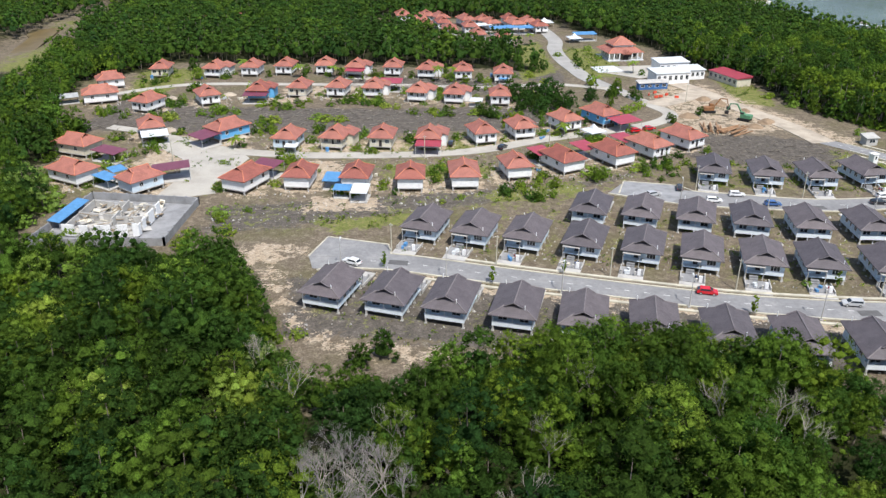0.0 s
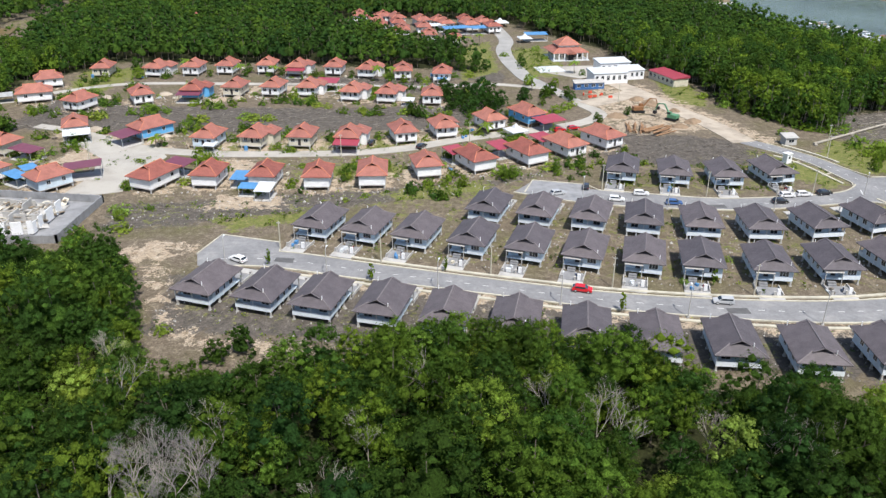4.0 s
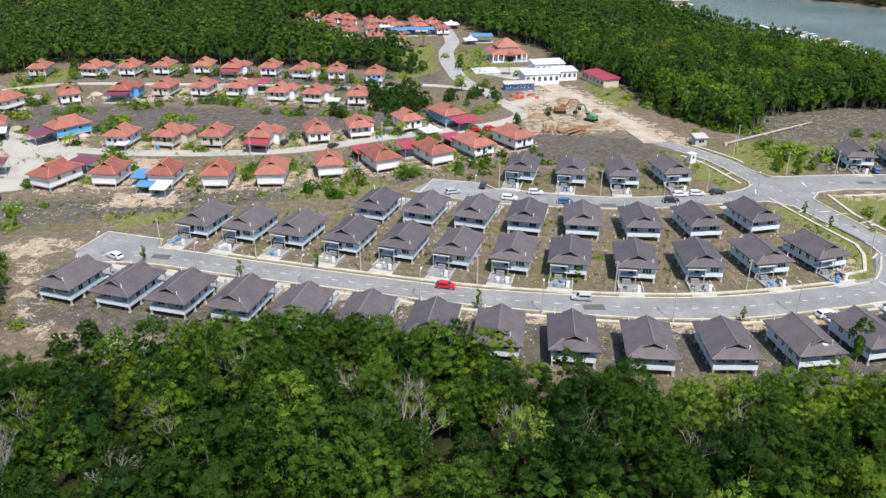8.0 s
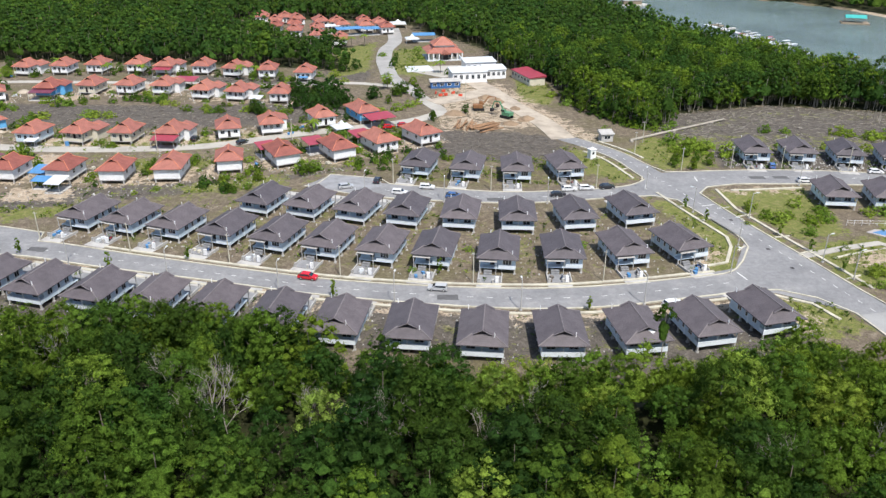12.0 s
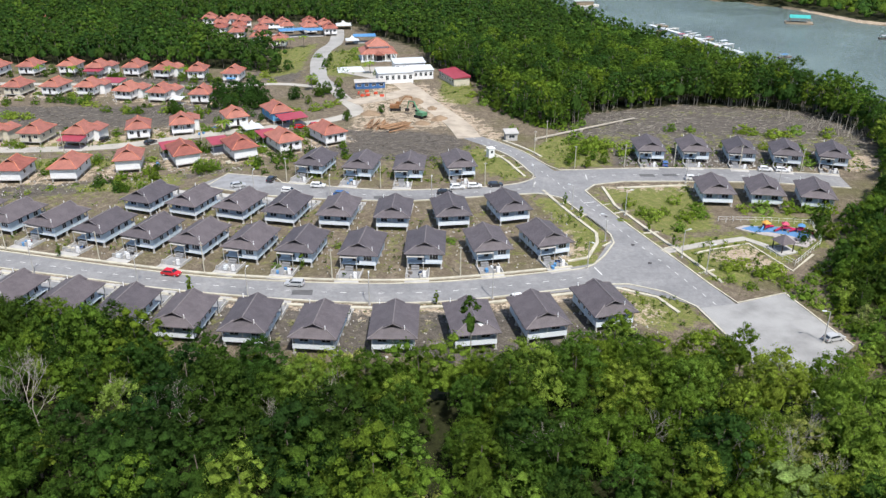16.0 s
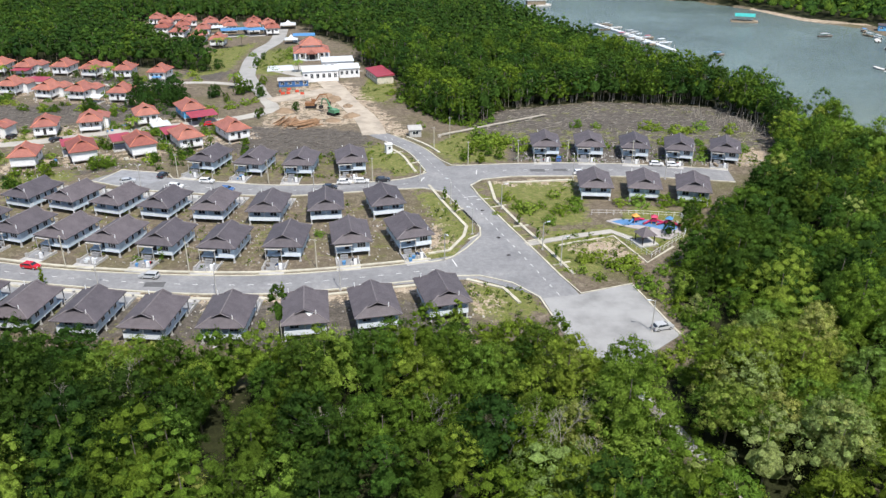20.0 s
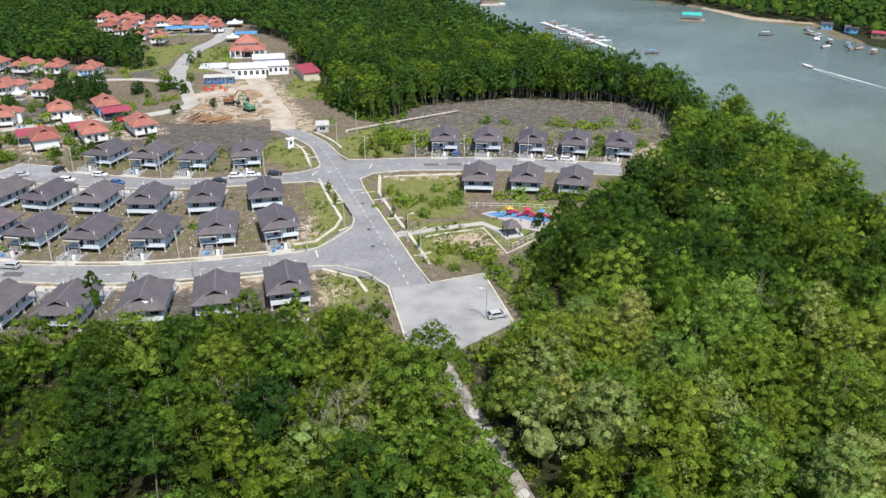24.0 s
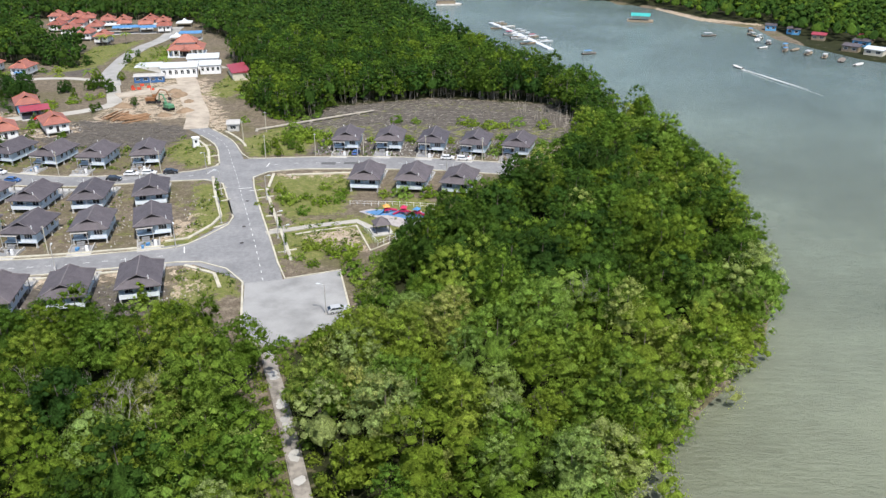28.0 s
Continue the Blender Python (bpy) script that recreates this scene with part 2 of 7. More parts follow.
class Geo:
    """Collects vertices and faces of one mesh."""

    def __init__(self):
        self.v, self.f = [], []

    def add(self, verts, faces):
        k = len(self.v)
        self.v += [tuple(p) for p in verts]
        self.f += [tuple(i + k for i in f) for f in faces]
        return self

    def box(self, x0, x1, y0, y1, z0, z1):
        return self.add([(x0, y0, z0), (x1, y0, z0), (x1, y1, z0), (x0, y1, z0), (x0, y0, z1), (x1, y0, z1), (x1, y1, z1), (x0, y1, z1)],
                        [(3, 2, 1, 0), (4, 5, 6, 7), (0, 1, 5, 4), (1, 2, 6, 5), (2, 3, 7, 6), (3, 0, 4, 7)])

    def prism(self, poly, z0, z1):
        n = len(poly)
        return self.add([(x, y, z0) for x, y in poly] + [(x, y, z1) for x, y in poly],
                        [tuple(range(n - 1, -1, -1)), tuple(range(n, 2 * n))] + [(i, (i + 1) % n, n + (i + 1) % n, n + i) for i in range(n)])

    def tube(self, a, b, r0, r1=None, n=6):
        a, b = Vector(a), Vector(b)
        r1 = r0 if r1 is None else r1
        d = (b - a).normalized()
        u = d.orthogonal().normalized()
        w = d.cross(u)
        ring = [math.cos(2 * math.pi * i / n) * u + math.sin(2 * math.pi * i / n) * w for i in range(n)]
        return self.add([a + r0 * q for q in ring] + [b + r1 * q for q in ring],
                        [(i, (i + 1) % n, n + (i + 1) % n, n + i) for i in range(n)] + [tuple(range(n - 1, -1, -1)), tuple(range(n, 2 * n))])

    def mesh(self, name, mat):
        me = bpy.data.meshes.new(name)
        me.from_pydata(self.v, [], self.f)
        me.materials.append(mat)
        me.update()
        return me


def part(name, geo, mat, parent=None, label="", smooth=False):
    """One mesh object, under a thing or a part."""
    me = geo.mesh(name, mat) if isinstance(geo, Geo) else geo
    if smooth:
        me.shade_smooth()
    ob = new(name, me)
    ob.parent = parent
    return tagged(ob, label)


def place(x, y, heading=0.0, z=0.0):
    return pose(x, y, z, 0, 0, heading)


def strip(left, right, z):
    g = Geo()
    n = len(left)
    return g.add([(*p, z) for p in left] + [(*p, z) for p in right], [(i, n + i, n + i + 1, i + 1) for i in range(n - 1)])


def offset_line(pts, d):
    """The polyline moved d to its left."""
    out = []
    for i, p in enumerate(pts):
        a, b = Vector(pts[max(i - 1, 0)]), Vector(pts[min(i + 1, len(pts) - 1)])
        t = (b - a).normalized()
        out.append((p[0] - t.y * d, p[1] + t.x * d))
    return out


def smooth_line(pts, n=6):
    """Catmull-Rom through the points."""
    q = [Vector(p) for p in (pts[0], *pts, pts[-1])]
    out = []
    for i in range(1, len(q) - 2):
        for k in range(n):
            t = k / n
            a, b, c, d = q[i - 1:i + 3]
            p = 0.5 * (2 * b + (c - a) * t + (2 * a - 5 * b + 4 * c - d) * t * t + (3 * b - a - 3 * c + d) * t ** 3)
            out.append((p.x, p.y))
    return out + [tuple(pts[-1])]


def resample(line, n):
    p = np.array(line)
    s = np.concatenate([[0], np.cumsum(np.hypot(*np.diff(p, axis=0).T))])
    t = np.linspace(0, s[-1], n)
    return [(float(a), float(b)) for a, b in zip(np.interp(t, s, p[:, 0]), np.interp(t, s, p[:, 1]))]


def band(pts, width, z0, z1):
    """A raised strip with thickness along a line."""
    a, b = offset_line(pts, width / 2), offset_line(pts, -width / 2)
    n = len(pts)
    g = Geo()
    return g.add([(*p, z0) for p in a] + [(*p, z1) for p in a] + [(*p, z1) for p in b] + [(*p, z0) for p in b],
                 [(k * n + i, k * n + i + 1, (k + 1) * n + i + 1, (k + 1) * n + i) for k in range(3) for i in range(n - 1)] + [(0, n, 2 * n, 3 * n), (4 * n - 1, 3 * n - 1, 2 * n - 1, n - 1)])


def inside(poly, x, y):
    """Which points of the arrays lie in the polygon."""
    x, y = np.asarray(x, float), np.asarray(y, float)
    res = np.zeros(x.shape, bool)
    for (x0, y0), (x1, y1) in zip(poly, poly[1:] + poly[:1]):
        if y0 != y1:
            res ^= ((y0 > y) != (y1 > y)) & (x < (x1 - x0) * (y - y0) / (y1 - y0) + x0)
    return res


def edge_distance(pts, x, y):
    """Distance of the points to the polyline."""
    best = np.full(np.shape(x), 1e9)
    for (x0, y0), (x1, y1) in zip(pts, pts[1:]):
        dx, dy = x1 - x0, y1 - y0
        t = np.clip(((x - x0) * dx + (y - y0) * dy) / (dx * dx + dy * dy + 1e-9), 0, 1)
        best = np.minimum(best, np.hypot(x - x0 - t * dx, y - y0 - t * dy))
    return best


# ---------------------------------------------------------------- plan

MAIN_L = smooth_line([(119, 252), (133, 235), (140, 216), (150, 188), (156, 172), (163, 151), (168, 135)])
MAIN_R = smooth_line([(124, 256), (138, 239), (147, 219), (153.5, 202), (161, 180), (169, 158), (176, 138)])
LOW_N = smooth_line([(-34, 163.5), (-15, 165), (11, 158.5), (40, 151.5), (63, 147), (90, 145), (112, 146), (137, 151.5), (149, 156), (157, 172)])
LOW_S = smooth_line([(-32, 157), (-16, 157), (5, 152), (33, 146), (58, 140.5), (91, 136.5), (114, 137.2), (137, 142.5), (155, 146.5), (166, 140)])
MID_N = smooth_line([(48, 214), (64, 208), (74, 206), (95, 202.5), (112, 203.5), (133, 208), (141, 215)])
MID_S = smooth_line([(42, 205), (58, 198.5), (74, 195.5), (97, 194), (109, 195), (137, 200.5), (147, 198)])
EAST_N = smooth_line([(146, 220), (163, 222.5), (183, 224), (206, 223), (232, 219)])
EAST_S = smooth_line([(153, 201), (160, 210), (181, 212), (208, 211.6), (231, 208)])
PARK = [(168, 136), (176, 138), (188, 143), (193.5, 122), (181.5, 110.5), (177, 110.5), (172.5, 115)]
CUL_BAY = [(-34, 163), (-31, 174), (-16, 170), (-15, 164)]
RIVER = [(160, 640), (180, 540), (194, 484), (210, 442), (223, 396), (241, 359), (262, 316), (272, 291), (284, 269), (289, 235), (293, 201), (287, 160), (283, 130), (276, 114), (265, 100), (256, 90), (246, 76), (237, 66), (227, 50), (215, 0), (180, -120), (60, -400),
         (1500, -700), (1500, 80), (700, 190), (520, 300), (440, 360), (414, 385), (402, 412), (390, 440), (390, 474), (364, 504), (346, 552), (298, 600), (290, 660), (240, 780), (160, 780)]
CREEK = [(-196, 325), (-202, 347), (-207, 383), (-215, 414), (-222, 449), (-224, 467), (-229, 484), (-242, 478), (-243, 463), (-233, 430), (-227, 421), (-222, 399), (-214, 366), (-214, 330)]
CREEK_BANK = [(-200, 340), (-204, 383), (-212, 414), (-219, 449), (-221, 470), (-206, 470), (-200, 440), (-192, 410), (-186, 380), (-180, 340)]
FOREST = {
    "front": [(-150, 30), (-160, 150), (-150, 215), (-112, 200), (-104, 158), (-62, 153), (-51, 155), (-45, 145), (-41, 133), (-36, 123), (-30, 112), (-24, 106), (-8, 103), (10, 111), (27, 117), (50, 118), (70, 104), (84, 106), (92, 102), (112, 102.5),
              (126, 107), (140, 109), (150, 114), (160, 116), (167, 112), (175, 107), (179, 95), (186, 76), (198, 40), (198, 30)],
    "point": [(203, 30), (192, 72), (187, 90), (183, 106), (196, 114), (197, 135), (203.5, 150), (217, 166), (230, 187), (241, 204), (250, 222), (258, 246), (262, 262), (280, 262), (284, 235), (286, 201), (279, 160), (272, 130), (267, 116), (258, 101), (251, 91), (243, 77), (235, 67), (226, 40)],
    "north": [(127, 304), (146, 268), (158, 266), (166, 286), (205, 300), (250, 292), (260, 264), (276, 268), (266, 289), (256, 314), (235, 357), (217, 394), (204, 440), (188, 484), (172, 540), (150, 640), (60, 640), (62, 455), (84, 425), (100, 402), (100, 372), (114, 350), (126, 330)],
    "back": [(-205, 640), (-205, 372), (-150, 362), (-60, 362), (10, 356), (36, 352), (22, 388), (-2, 396), (-14, 420), (-50, 452), (-48, 488), (20, 488), (62, 470), (62, 640)],
    "west": [(-330, 150), (-150, 150), (-150, 215), (-124, 222), (-128, 262), (-146, 268), (-152, 300), (-156, 330), (-130, 350), (-150, 364), (-204, 366), (-236, 330), (-330, 330)],
    "beyond_creek": [(-420, 340), (-252, 352), (-232, 374), (-232, 470), (-222, 560), (-222, 640), (-420, 640)],
    "far_shore": [(370, 512), (400, 488), (408, 452), (428, 420), (452, 392), (530, 328), (640, 290), (760, 420), (600, 640), (300, 640), (302, 604), (350, 560)],
    "far_back": [(-420, 640), (640, 640), (700, 800), (-460, 800)],
}
HOUSES = {  # x, y, heading of the ridge, front towards the far side
    "south": [(-25.5, 143.9, -17, 1), (-12.6, 141.4, -16, 1), (-0.7, 138.8, -14, 1), (12.3, 136.5, -13, 1), (25, 133.5, -11, 1), (38, 130.8, -10, 1), (51.1, 128, -8, 1), (63.8, 125.5, -6, 1), (77.3, 124, -4, 1),
              (91, 122, -4, 1), (105.3, 122.4, 1, 1), (120, 124.2, 10, 1), (133.3, 127.3, 14, 1), (146.8, 132.2, 16, 1)],
    "street": [(-7.1, 176.8, -17, 0), (4.8, 174.4, -17.5, 0), (17.1, 171.8, -18, 0), (30.3, 168.6, -18, 0), (43.3, 165.6, -17, 0), (55.8, 162.7, -16, 0), (68.6, 160.3, -12.5, 0), (81, 159, -9, 0), (95.3, 157.6, -5, 0),
               (109.8, 158.6, 0, 0), (124.3, 161.1, 12, 0), (138, 164.5, 20, 0)],
    "second": [(34.6, 188, -18, 1), (47.2, 185.8, -18, 1), (60.1, 183.6, -17, 1), (72.9, 181.6, -12, 1), (86.6, 180.2, -6, 1), (100.8, 179.4, -1, 1), (115.4, 180.9, 9, 1), (130.4, 184.6, 16, 1)],
    "third": [(74.3, 218.4, -13, 0), (88.6, 216.2, -9, 0), (102.8, 215.4, -1, 0), (117.3, 218.1, 11, 0)],
    "east": [(177.9, 235.2, -1, 0), (192, 235.2, -3, 0), (206.3, 233.8, -7, 0), (220.2, 232, -12, 0), (234.2, 230.4, -16, 0)],
    "east_second": [(188.2, 198.6, -3, 1), (201.8, 198, -8, 1), (215, 196, -12, 1)],
}
VILLAGE = [  # x, y, heading, kind, roof, wall
    (-118, 234, 70, "long", "o", "c"), (-109, 210, 62, "long", "o", "w"), (-87.5, 204, -38, "plain", "o", "b"), (-59, 207, -22, "long", "r", "w"), (-44, 209, -4, "plain", "r", "w"), (-28, 209, -4, "plain", "r", "w"),
    (-13, 209, 2, "plain", "r", "w"), (2, 212, 4, "long", "o", "w"), (17, 219, 14, "plain", "o", "w"), (31.5, 225.5, 30, "long", "r", "w"), (47.5, 232, 32, "long", "r", "w"), (60, 239.5, 34, "long", "o", "w"), (73, 248.5, 36, "long", "o", "w"),
    (-102, 253, 24, "plain", "o", "w"), (-76, 252, -40, "long", "o", "s"), (-54, 243, -8, "plain", "o", "b"), (-39, 244, -10, "wing", "o", "c"), (-24, 245, -4, "plain", "o", "c"), (-9, 245, -4, "wing", "o", "w"),
    (8, 251, 18, "plain", "o", "w"), (21, 257, 18, "wing", "o", "w"), (37, 266, 28, "plain", "o", "w"), (50.5, 274, 32, "long", "o", "s"),
    (-136, 294, -65, "long", "o", "w"), (-114, 284, -20, "plain", "o", "w"), (-95, 294, 30, "plain", "o", "w"), (-77, 302, 0, "wing", "r", "s"), (-62, 307, -6, "plain", "o", "c"), (-47, 308, -8, "plain", "o", "w"),
    (-33, 308, -4, "wing", "o", "w"), (-15, 302, -10, "wing", "o", "w"), (-1, 300, -8, "wing", "o", "w"), (16, 298, 0, "plain", "o", "w"),
    (-141, 316, -60, "plain", "o", "w"), (-127, 337, 6, "plain", "o", "c"), (-104, 338, -8, "wing", "o", "w"), (-89, 341, -4, "plain", "o", "w"), (-75, 344, -4, "plain", "o", "w"), (-58, 346, 0, "plain", "o", "w"),
    (-44, 343, -6, "wing", "o", "w"), (-28, 344, -4, "plain", "o", "w"), (-13, 340, -10, "wing", "o", "w"), (2, 338, 4, "plain", "o", "w"), (19, 334, -2, "plain", "o", "w"),
    (-22, 463, 10, "plain", "o", "w"), (-9, 454, 12, "plain", "r", "w"), (6, 442, 10, "plain", "o", "w"), (29, 466, 15, "plain", "r", "w"), (39, 459, 15, "plain", "o", "w"), (-18, 446, 5, "plain", "r", "w"), (4, 464, 20, "long", "o", "w"), (18, 453, 20, "plain", "o", "w"), (31, 452, 20, "long", "o", "w"), (44, 446, 15, "plain", "r", "w"), (10, 420, 5, "plain", "o", "w"), (23, 411, 5, "plain", "o", "w"), (-11, 471, 20, "long", "o", "w"),
    (-33, 478, 10, "long", "o", "w"), (-19, 476, 10, "plain", "o", "w"), (-5, 434, 5, "long", "o", "w"), (14, 462, 10, "plain", "o", "w"),
    (-142, 451, 60, "long", "o", "w"), (-124, 460, 20, "plain", "o", "w"), (-61, 474, 20, "plain", "o", "w"), (-152, 446, 70, "plain", "r", "w"),
]

# ---------------------------------------------------------------- ground, water, roads


def axis(lo, hi, step, far):
    inner = np.arange(lo, hi + step, step)
    outer = np.array([15, 40, 90, 200, 450, 1000, 2200])
    outer = outer[outer < far]
    return np.concatenate([lo - outer[::-1], inner, hi + outer])


def soft_mask(poly, x, y, width=3.0):
    d = edge_distance(poly + poly[:1], x, y)
    return np.clip(0.5 + np.where(inside(poly, x, y), d, -d) / (2 * width), 0, 1)


SAND_AREAS = [
    [(78, 262), (92, 258), (112, 266), (124, 254), (130, 246), (134, 256), (118, 292), (104, 330), (84, 330), (76, 308)],
    [(-52, 164), (-46, 158), (-41, 162), (-40, 168), (-46, 170)],
    [(-98, 222), (-72, 228), (-62, 236), (-74, 252), (-92, 252)],
    [(-84, 196), (-72, 200), (-66, 226), (-80, 226)],
    [(-40, 190), (-20, 192), (-22, 200), (-38, 200)],
    [(-46, 210), (-36, 212), (-34, 228), (-46, 230)],
    [(-80, 300), (-64, 304), (-62, 296), (-82, 292)], [(-70, 318), (-40, 322), (-40, 314), (-70, 310)],
    [(238, 222), (252, 228), (248, 240), (236, 236)], [(345, 550), (364, 503), (397, 483), (404, 490), (372, 512), (352, 556)],
    [(158, 207.5), (183, 210.5), (185, 205.5), (162, 202.5)], [(141, 156), (149, 160), (146, 176), (141, 172)], [(150, 141), (160, 136), (157, 129), (149, 133)],
    [(-47, 168), (-42, 152), (-37, 140), (-31, 128), (-12, 121), (6, 119), (4, 123), (-12, 126), (-27, 131), (-34, 143), (-40, 160), (-34, 166), (-36, 170)],
    [*LOW_S[6:-6:3], *offset_line(LOW_S[6:-6:3], -6)[::-1]],
]
GRASS_AREAS = [
    [(140, 152), (150, 157), (155, 172), (148, 196), (138, 200), (141, 185), (146, 168)],
    [(166, 143), (174, 142), (156, 200), (152, 204)], [(158, 206), (184, 210), (184, 178), (170, 172), (160, 196)],
    [(152, 144), (164, 141), (168, 132), (160, 126), (152, 132)], [(190, 156), (206, 166), (214, 186), (196, 188), (188, 172)],
    [(170, 170), (188, 175), (190, 160), (180, 146), (172, 150)],
    [(118, 226), (132, 212), (139, 216), (132, 234), (120, 246)], [(-30, 176), (-10, 184), (-12, 190), (-36, 184)],
    [(10, 196), (36, 206), (34, 214), (6, 204)], [(52, 350), (52, 400), (68, 396), (62, 345)], [(28, 334), (44, 352), (41, 420), (22, 400)],
    [(148, 224), (164, 226), (168, 252), (150, 256), (140, 240)], [(55, 404), (68, 402), (74, 372), (73, 352), (66, 342), (58, 346), (57, 372)], [(108, 300), (122, 296), (124, 330), (110, 350)],
    [(-130, 300), (-118, 300), (-110, 350), (-140, 350)], [(-60, 236), (0, 240), (30, 258), (28, 262), (-4, 250), (-60, 244)], [(-20, 214), (10, 216), (10, 228), (-20, 226)],
[(-102, 240), (-84, 240), (-90, 250), (-104, 250)],
]
MUD_AREAS = [
    [(66, 244), (74, 262), (96, 262), (116, 256), (124, 240), (112, 228), (80, 230)],
    [(162, 246), (250, 240), (262, 262), (250, 292), (204, 300), (166, 286), (152, 262)],
    [(-130, 258), (-40, 256), (20, 264), (60, 280), (28, 296), (-20, 288), (-90, 288), (-130, 300)],
    [(-62, 176), (-40, 180), (30, 204), (60, 226), (30, 212), (-64, 192)],
    [(-45, 150), (-36, 150), (-34, 128), (-20, 128), (150, 112), (155, 135), (90, 134), (0, 150), (-20, 156)],
    [(166, 226), (246, 226), (240, 242), (168, 246)], [(24, 352), (46, 356), (46, 330), (24, 336)],
    [(-40, 318), (20, 310), (24, 336), (-60, 340)],
]
gx, gy = axis(-180, 470, 2.0, 3000), axis(50, 560, 2.0, 3000)
GX, GY = np.meshgrid(gx, gy)
GX, GY = GX.ravel(), GY.ravel()
near = (GX > -200) & (GX < 475) & (GY > 40) & (GY < 565)
masks = {k: np.zeros(GX.shape) for k in ("sand", "grass", "mud", "woods_floor")}
for key, polys in (("sand", SAND_AREAS), ("grass", GRASS_AREAS), ("mud", MUD_AREAS)):
    for poly in polys:
        masks[key][near] = np.maximum(masks[key][near], (0.62 if key == "sand" and poly in (SAND_AREAS[0], *SAND_AREAS[-5:]) else 1.0) * soft_mask(poly, GX[near], GY[near]))
for poly, f in (([(-34, 128), (160, 110), (160, 134), (92, 134), (0, 150), (-36, 156)], 0.2), ([(-14, 166), (90, 148), (146, 156), (150, 190), (90, 192), (40, 196), (0, 184)], 0.24), ([(-120, 192), (60, 210), (80, 258), (-120, 262)], 0.28), ([(-60, 176), (34, 186), (60, 226), (-64, 196)], 0.3), ([(68, 206), (130, 206), (124, 236), (68, 232)], 0.32)):
    masks["grass"][near] = np.maximum(masks["grass"][near], f * soft_mask(poly, GX[near], GY[near], 5.0))
for hx, hy, *_ in VILLAGE:
    if hy < 330:
        masks["sand"] = np.maximum(masks["sand"], (0.6 if 205 < hy < 262 else 0.5) * np.clip(1 - (np.hypot(GX - hx, GY - hy) - 6) / 5, 0, 1))
for poly, f in (([(160, 244), (250, 240), (258, 262), (160, 262)], 0.42), ([(150, 262), (204, 296), (250, 288), (250, 276), (204, 284), (160, 256)], 0.3)):
    masks["grass"][near] = np.maximum(masks["grass"][near], f * soft_mask(poly, GX[near], GY[near], 5.0))
masks["sand"][near] = np.maximum(masks["sand"][near], 0.85 * soft_mask([(175, 162), (188, 167.5), (193, 155), (188, 152), (181, 157)], GX[near], GY[near], 3.0))
# near-black floor colour inside every wood outline and on the outlying ground
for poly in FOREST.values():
    masks["woods_floor"] = np.maximum(masks["woods_floor"], soft_mask(poly, GX, GY, 4.0))
masks["woods_floor"] = np.maximum(masks["woods_floor"], ((np.abs(GX) > 400) | (GY > 640) | (GY < 50)).astype(float))
bank_ = soft_mask(CREEK_BANK, GX, GY, 4.0)
masks["woods_floor"] = masks["woods_floor"] * (1 - bank_)
masks["grass"] = np.maximum(masks["grass"], bank_)
wet = np.maximum(soft_mask(RIVER, GX, GY, 4.0), soft_mask(CREEK, GX, GY, 5.0))
rise = np.array([noise.noise((x * 0.06, y * 0.06, 0)) * 0.06 for x, y in zip(GX, GY)])
GZ = -0.08 + np.where(near, rise, 0) - 2.6 * wet
nx, ny = len(gx), len(gy)
idx = np.arange(nx * ny).reshape(ny, nx)
quads = np.stack([idx[:-1, :-1], idx[:-1, 1:], idx[1:, 1:], idx[1:, :-1]], -1).reshape(-1, 4)
me = bpy.data.meshes.new("ground")
me.from_pydata(np.stack([GX, GY, GZ], -1).tolist(), [], quads.tolist())
me.materials.append(M_GROUND)
for key, value in masks.items():
    me.attributes.new(key, "FLOAT", "POINT").data.foreach_set("value", value.astype(np.float32))
me.shade_smooth()
tagged(new("ground", me), "brown filled ground with sand, mud and rough grass", "ground", kind="structure")

wx, wy = np.meshgrid(np.arange(146, 700, 12.0), np.arange(-300, 800, 12.0))
wverts = np.stack([wx.ravel(), wy.ravel(), np.full(wx.size, -0.7)], -1)
wid = np.arange(wx.size).reshape(wx.shape)
me = bpy.data.meshes.new("water")
me.from_pydata(wverts.tolist(), [], np.stack([wid[:-1, :-1], wid[:-1, 1:], wid[1:, 1:], wid[1:, :-1]], -1).reshape(-1, 4).tolist())
me.materials.append(M_WATER)
silt = np.clip(1.05 - (wverts[:, 1] - 60) / 260, 0, 1) * np.clip(1.25 - edge_distance(RIVER[3:17], wverts[:, 0], wverts[:, 1]) / 260, 0, 1)
me.attributes.new("silt", "FLOAT", "POINT").data.foreach_set("value", silt.astype(np.float32))
tagged(new("water", me), "wide grey-green tidal river, silty near the bank", "water", kind="structure")
me = Geo().prism(CREEK, -1.2, -0.75).mesh("creek", plain("brown_creek_water", (0.17, 0.125, 0.062), 0.35, vary=0.3, scale=0.1, grain=3.0, bump=0.1, spec=0.25))
tagged(new("creek", me), "brown muddy tidal creek", "water", kind="structure")


ROADS = {}
for k, (name, left, right, label) in enumerate((
        ("road_main", MAIN_L, MAIN_R, "straight grey asphalt road with a dashed centre line"),
        ("road_street", LOW_N, LOW_S, "curved grey asphalt street with white dashes"),
        ("road_middle", MID_N, MID_S, "grey asphalt side street with parked cars"),
        ("road_east", EAST_N, EAST_S, "grey asphalt side street"))):
    ROADS[name] = tagged(new(name, strip(resample(left, 40), resample(right, 40), 0.05 + 0.005 * k).mesh(name, M_ASPHALT)), label, "road", kind="structure")
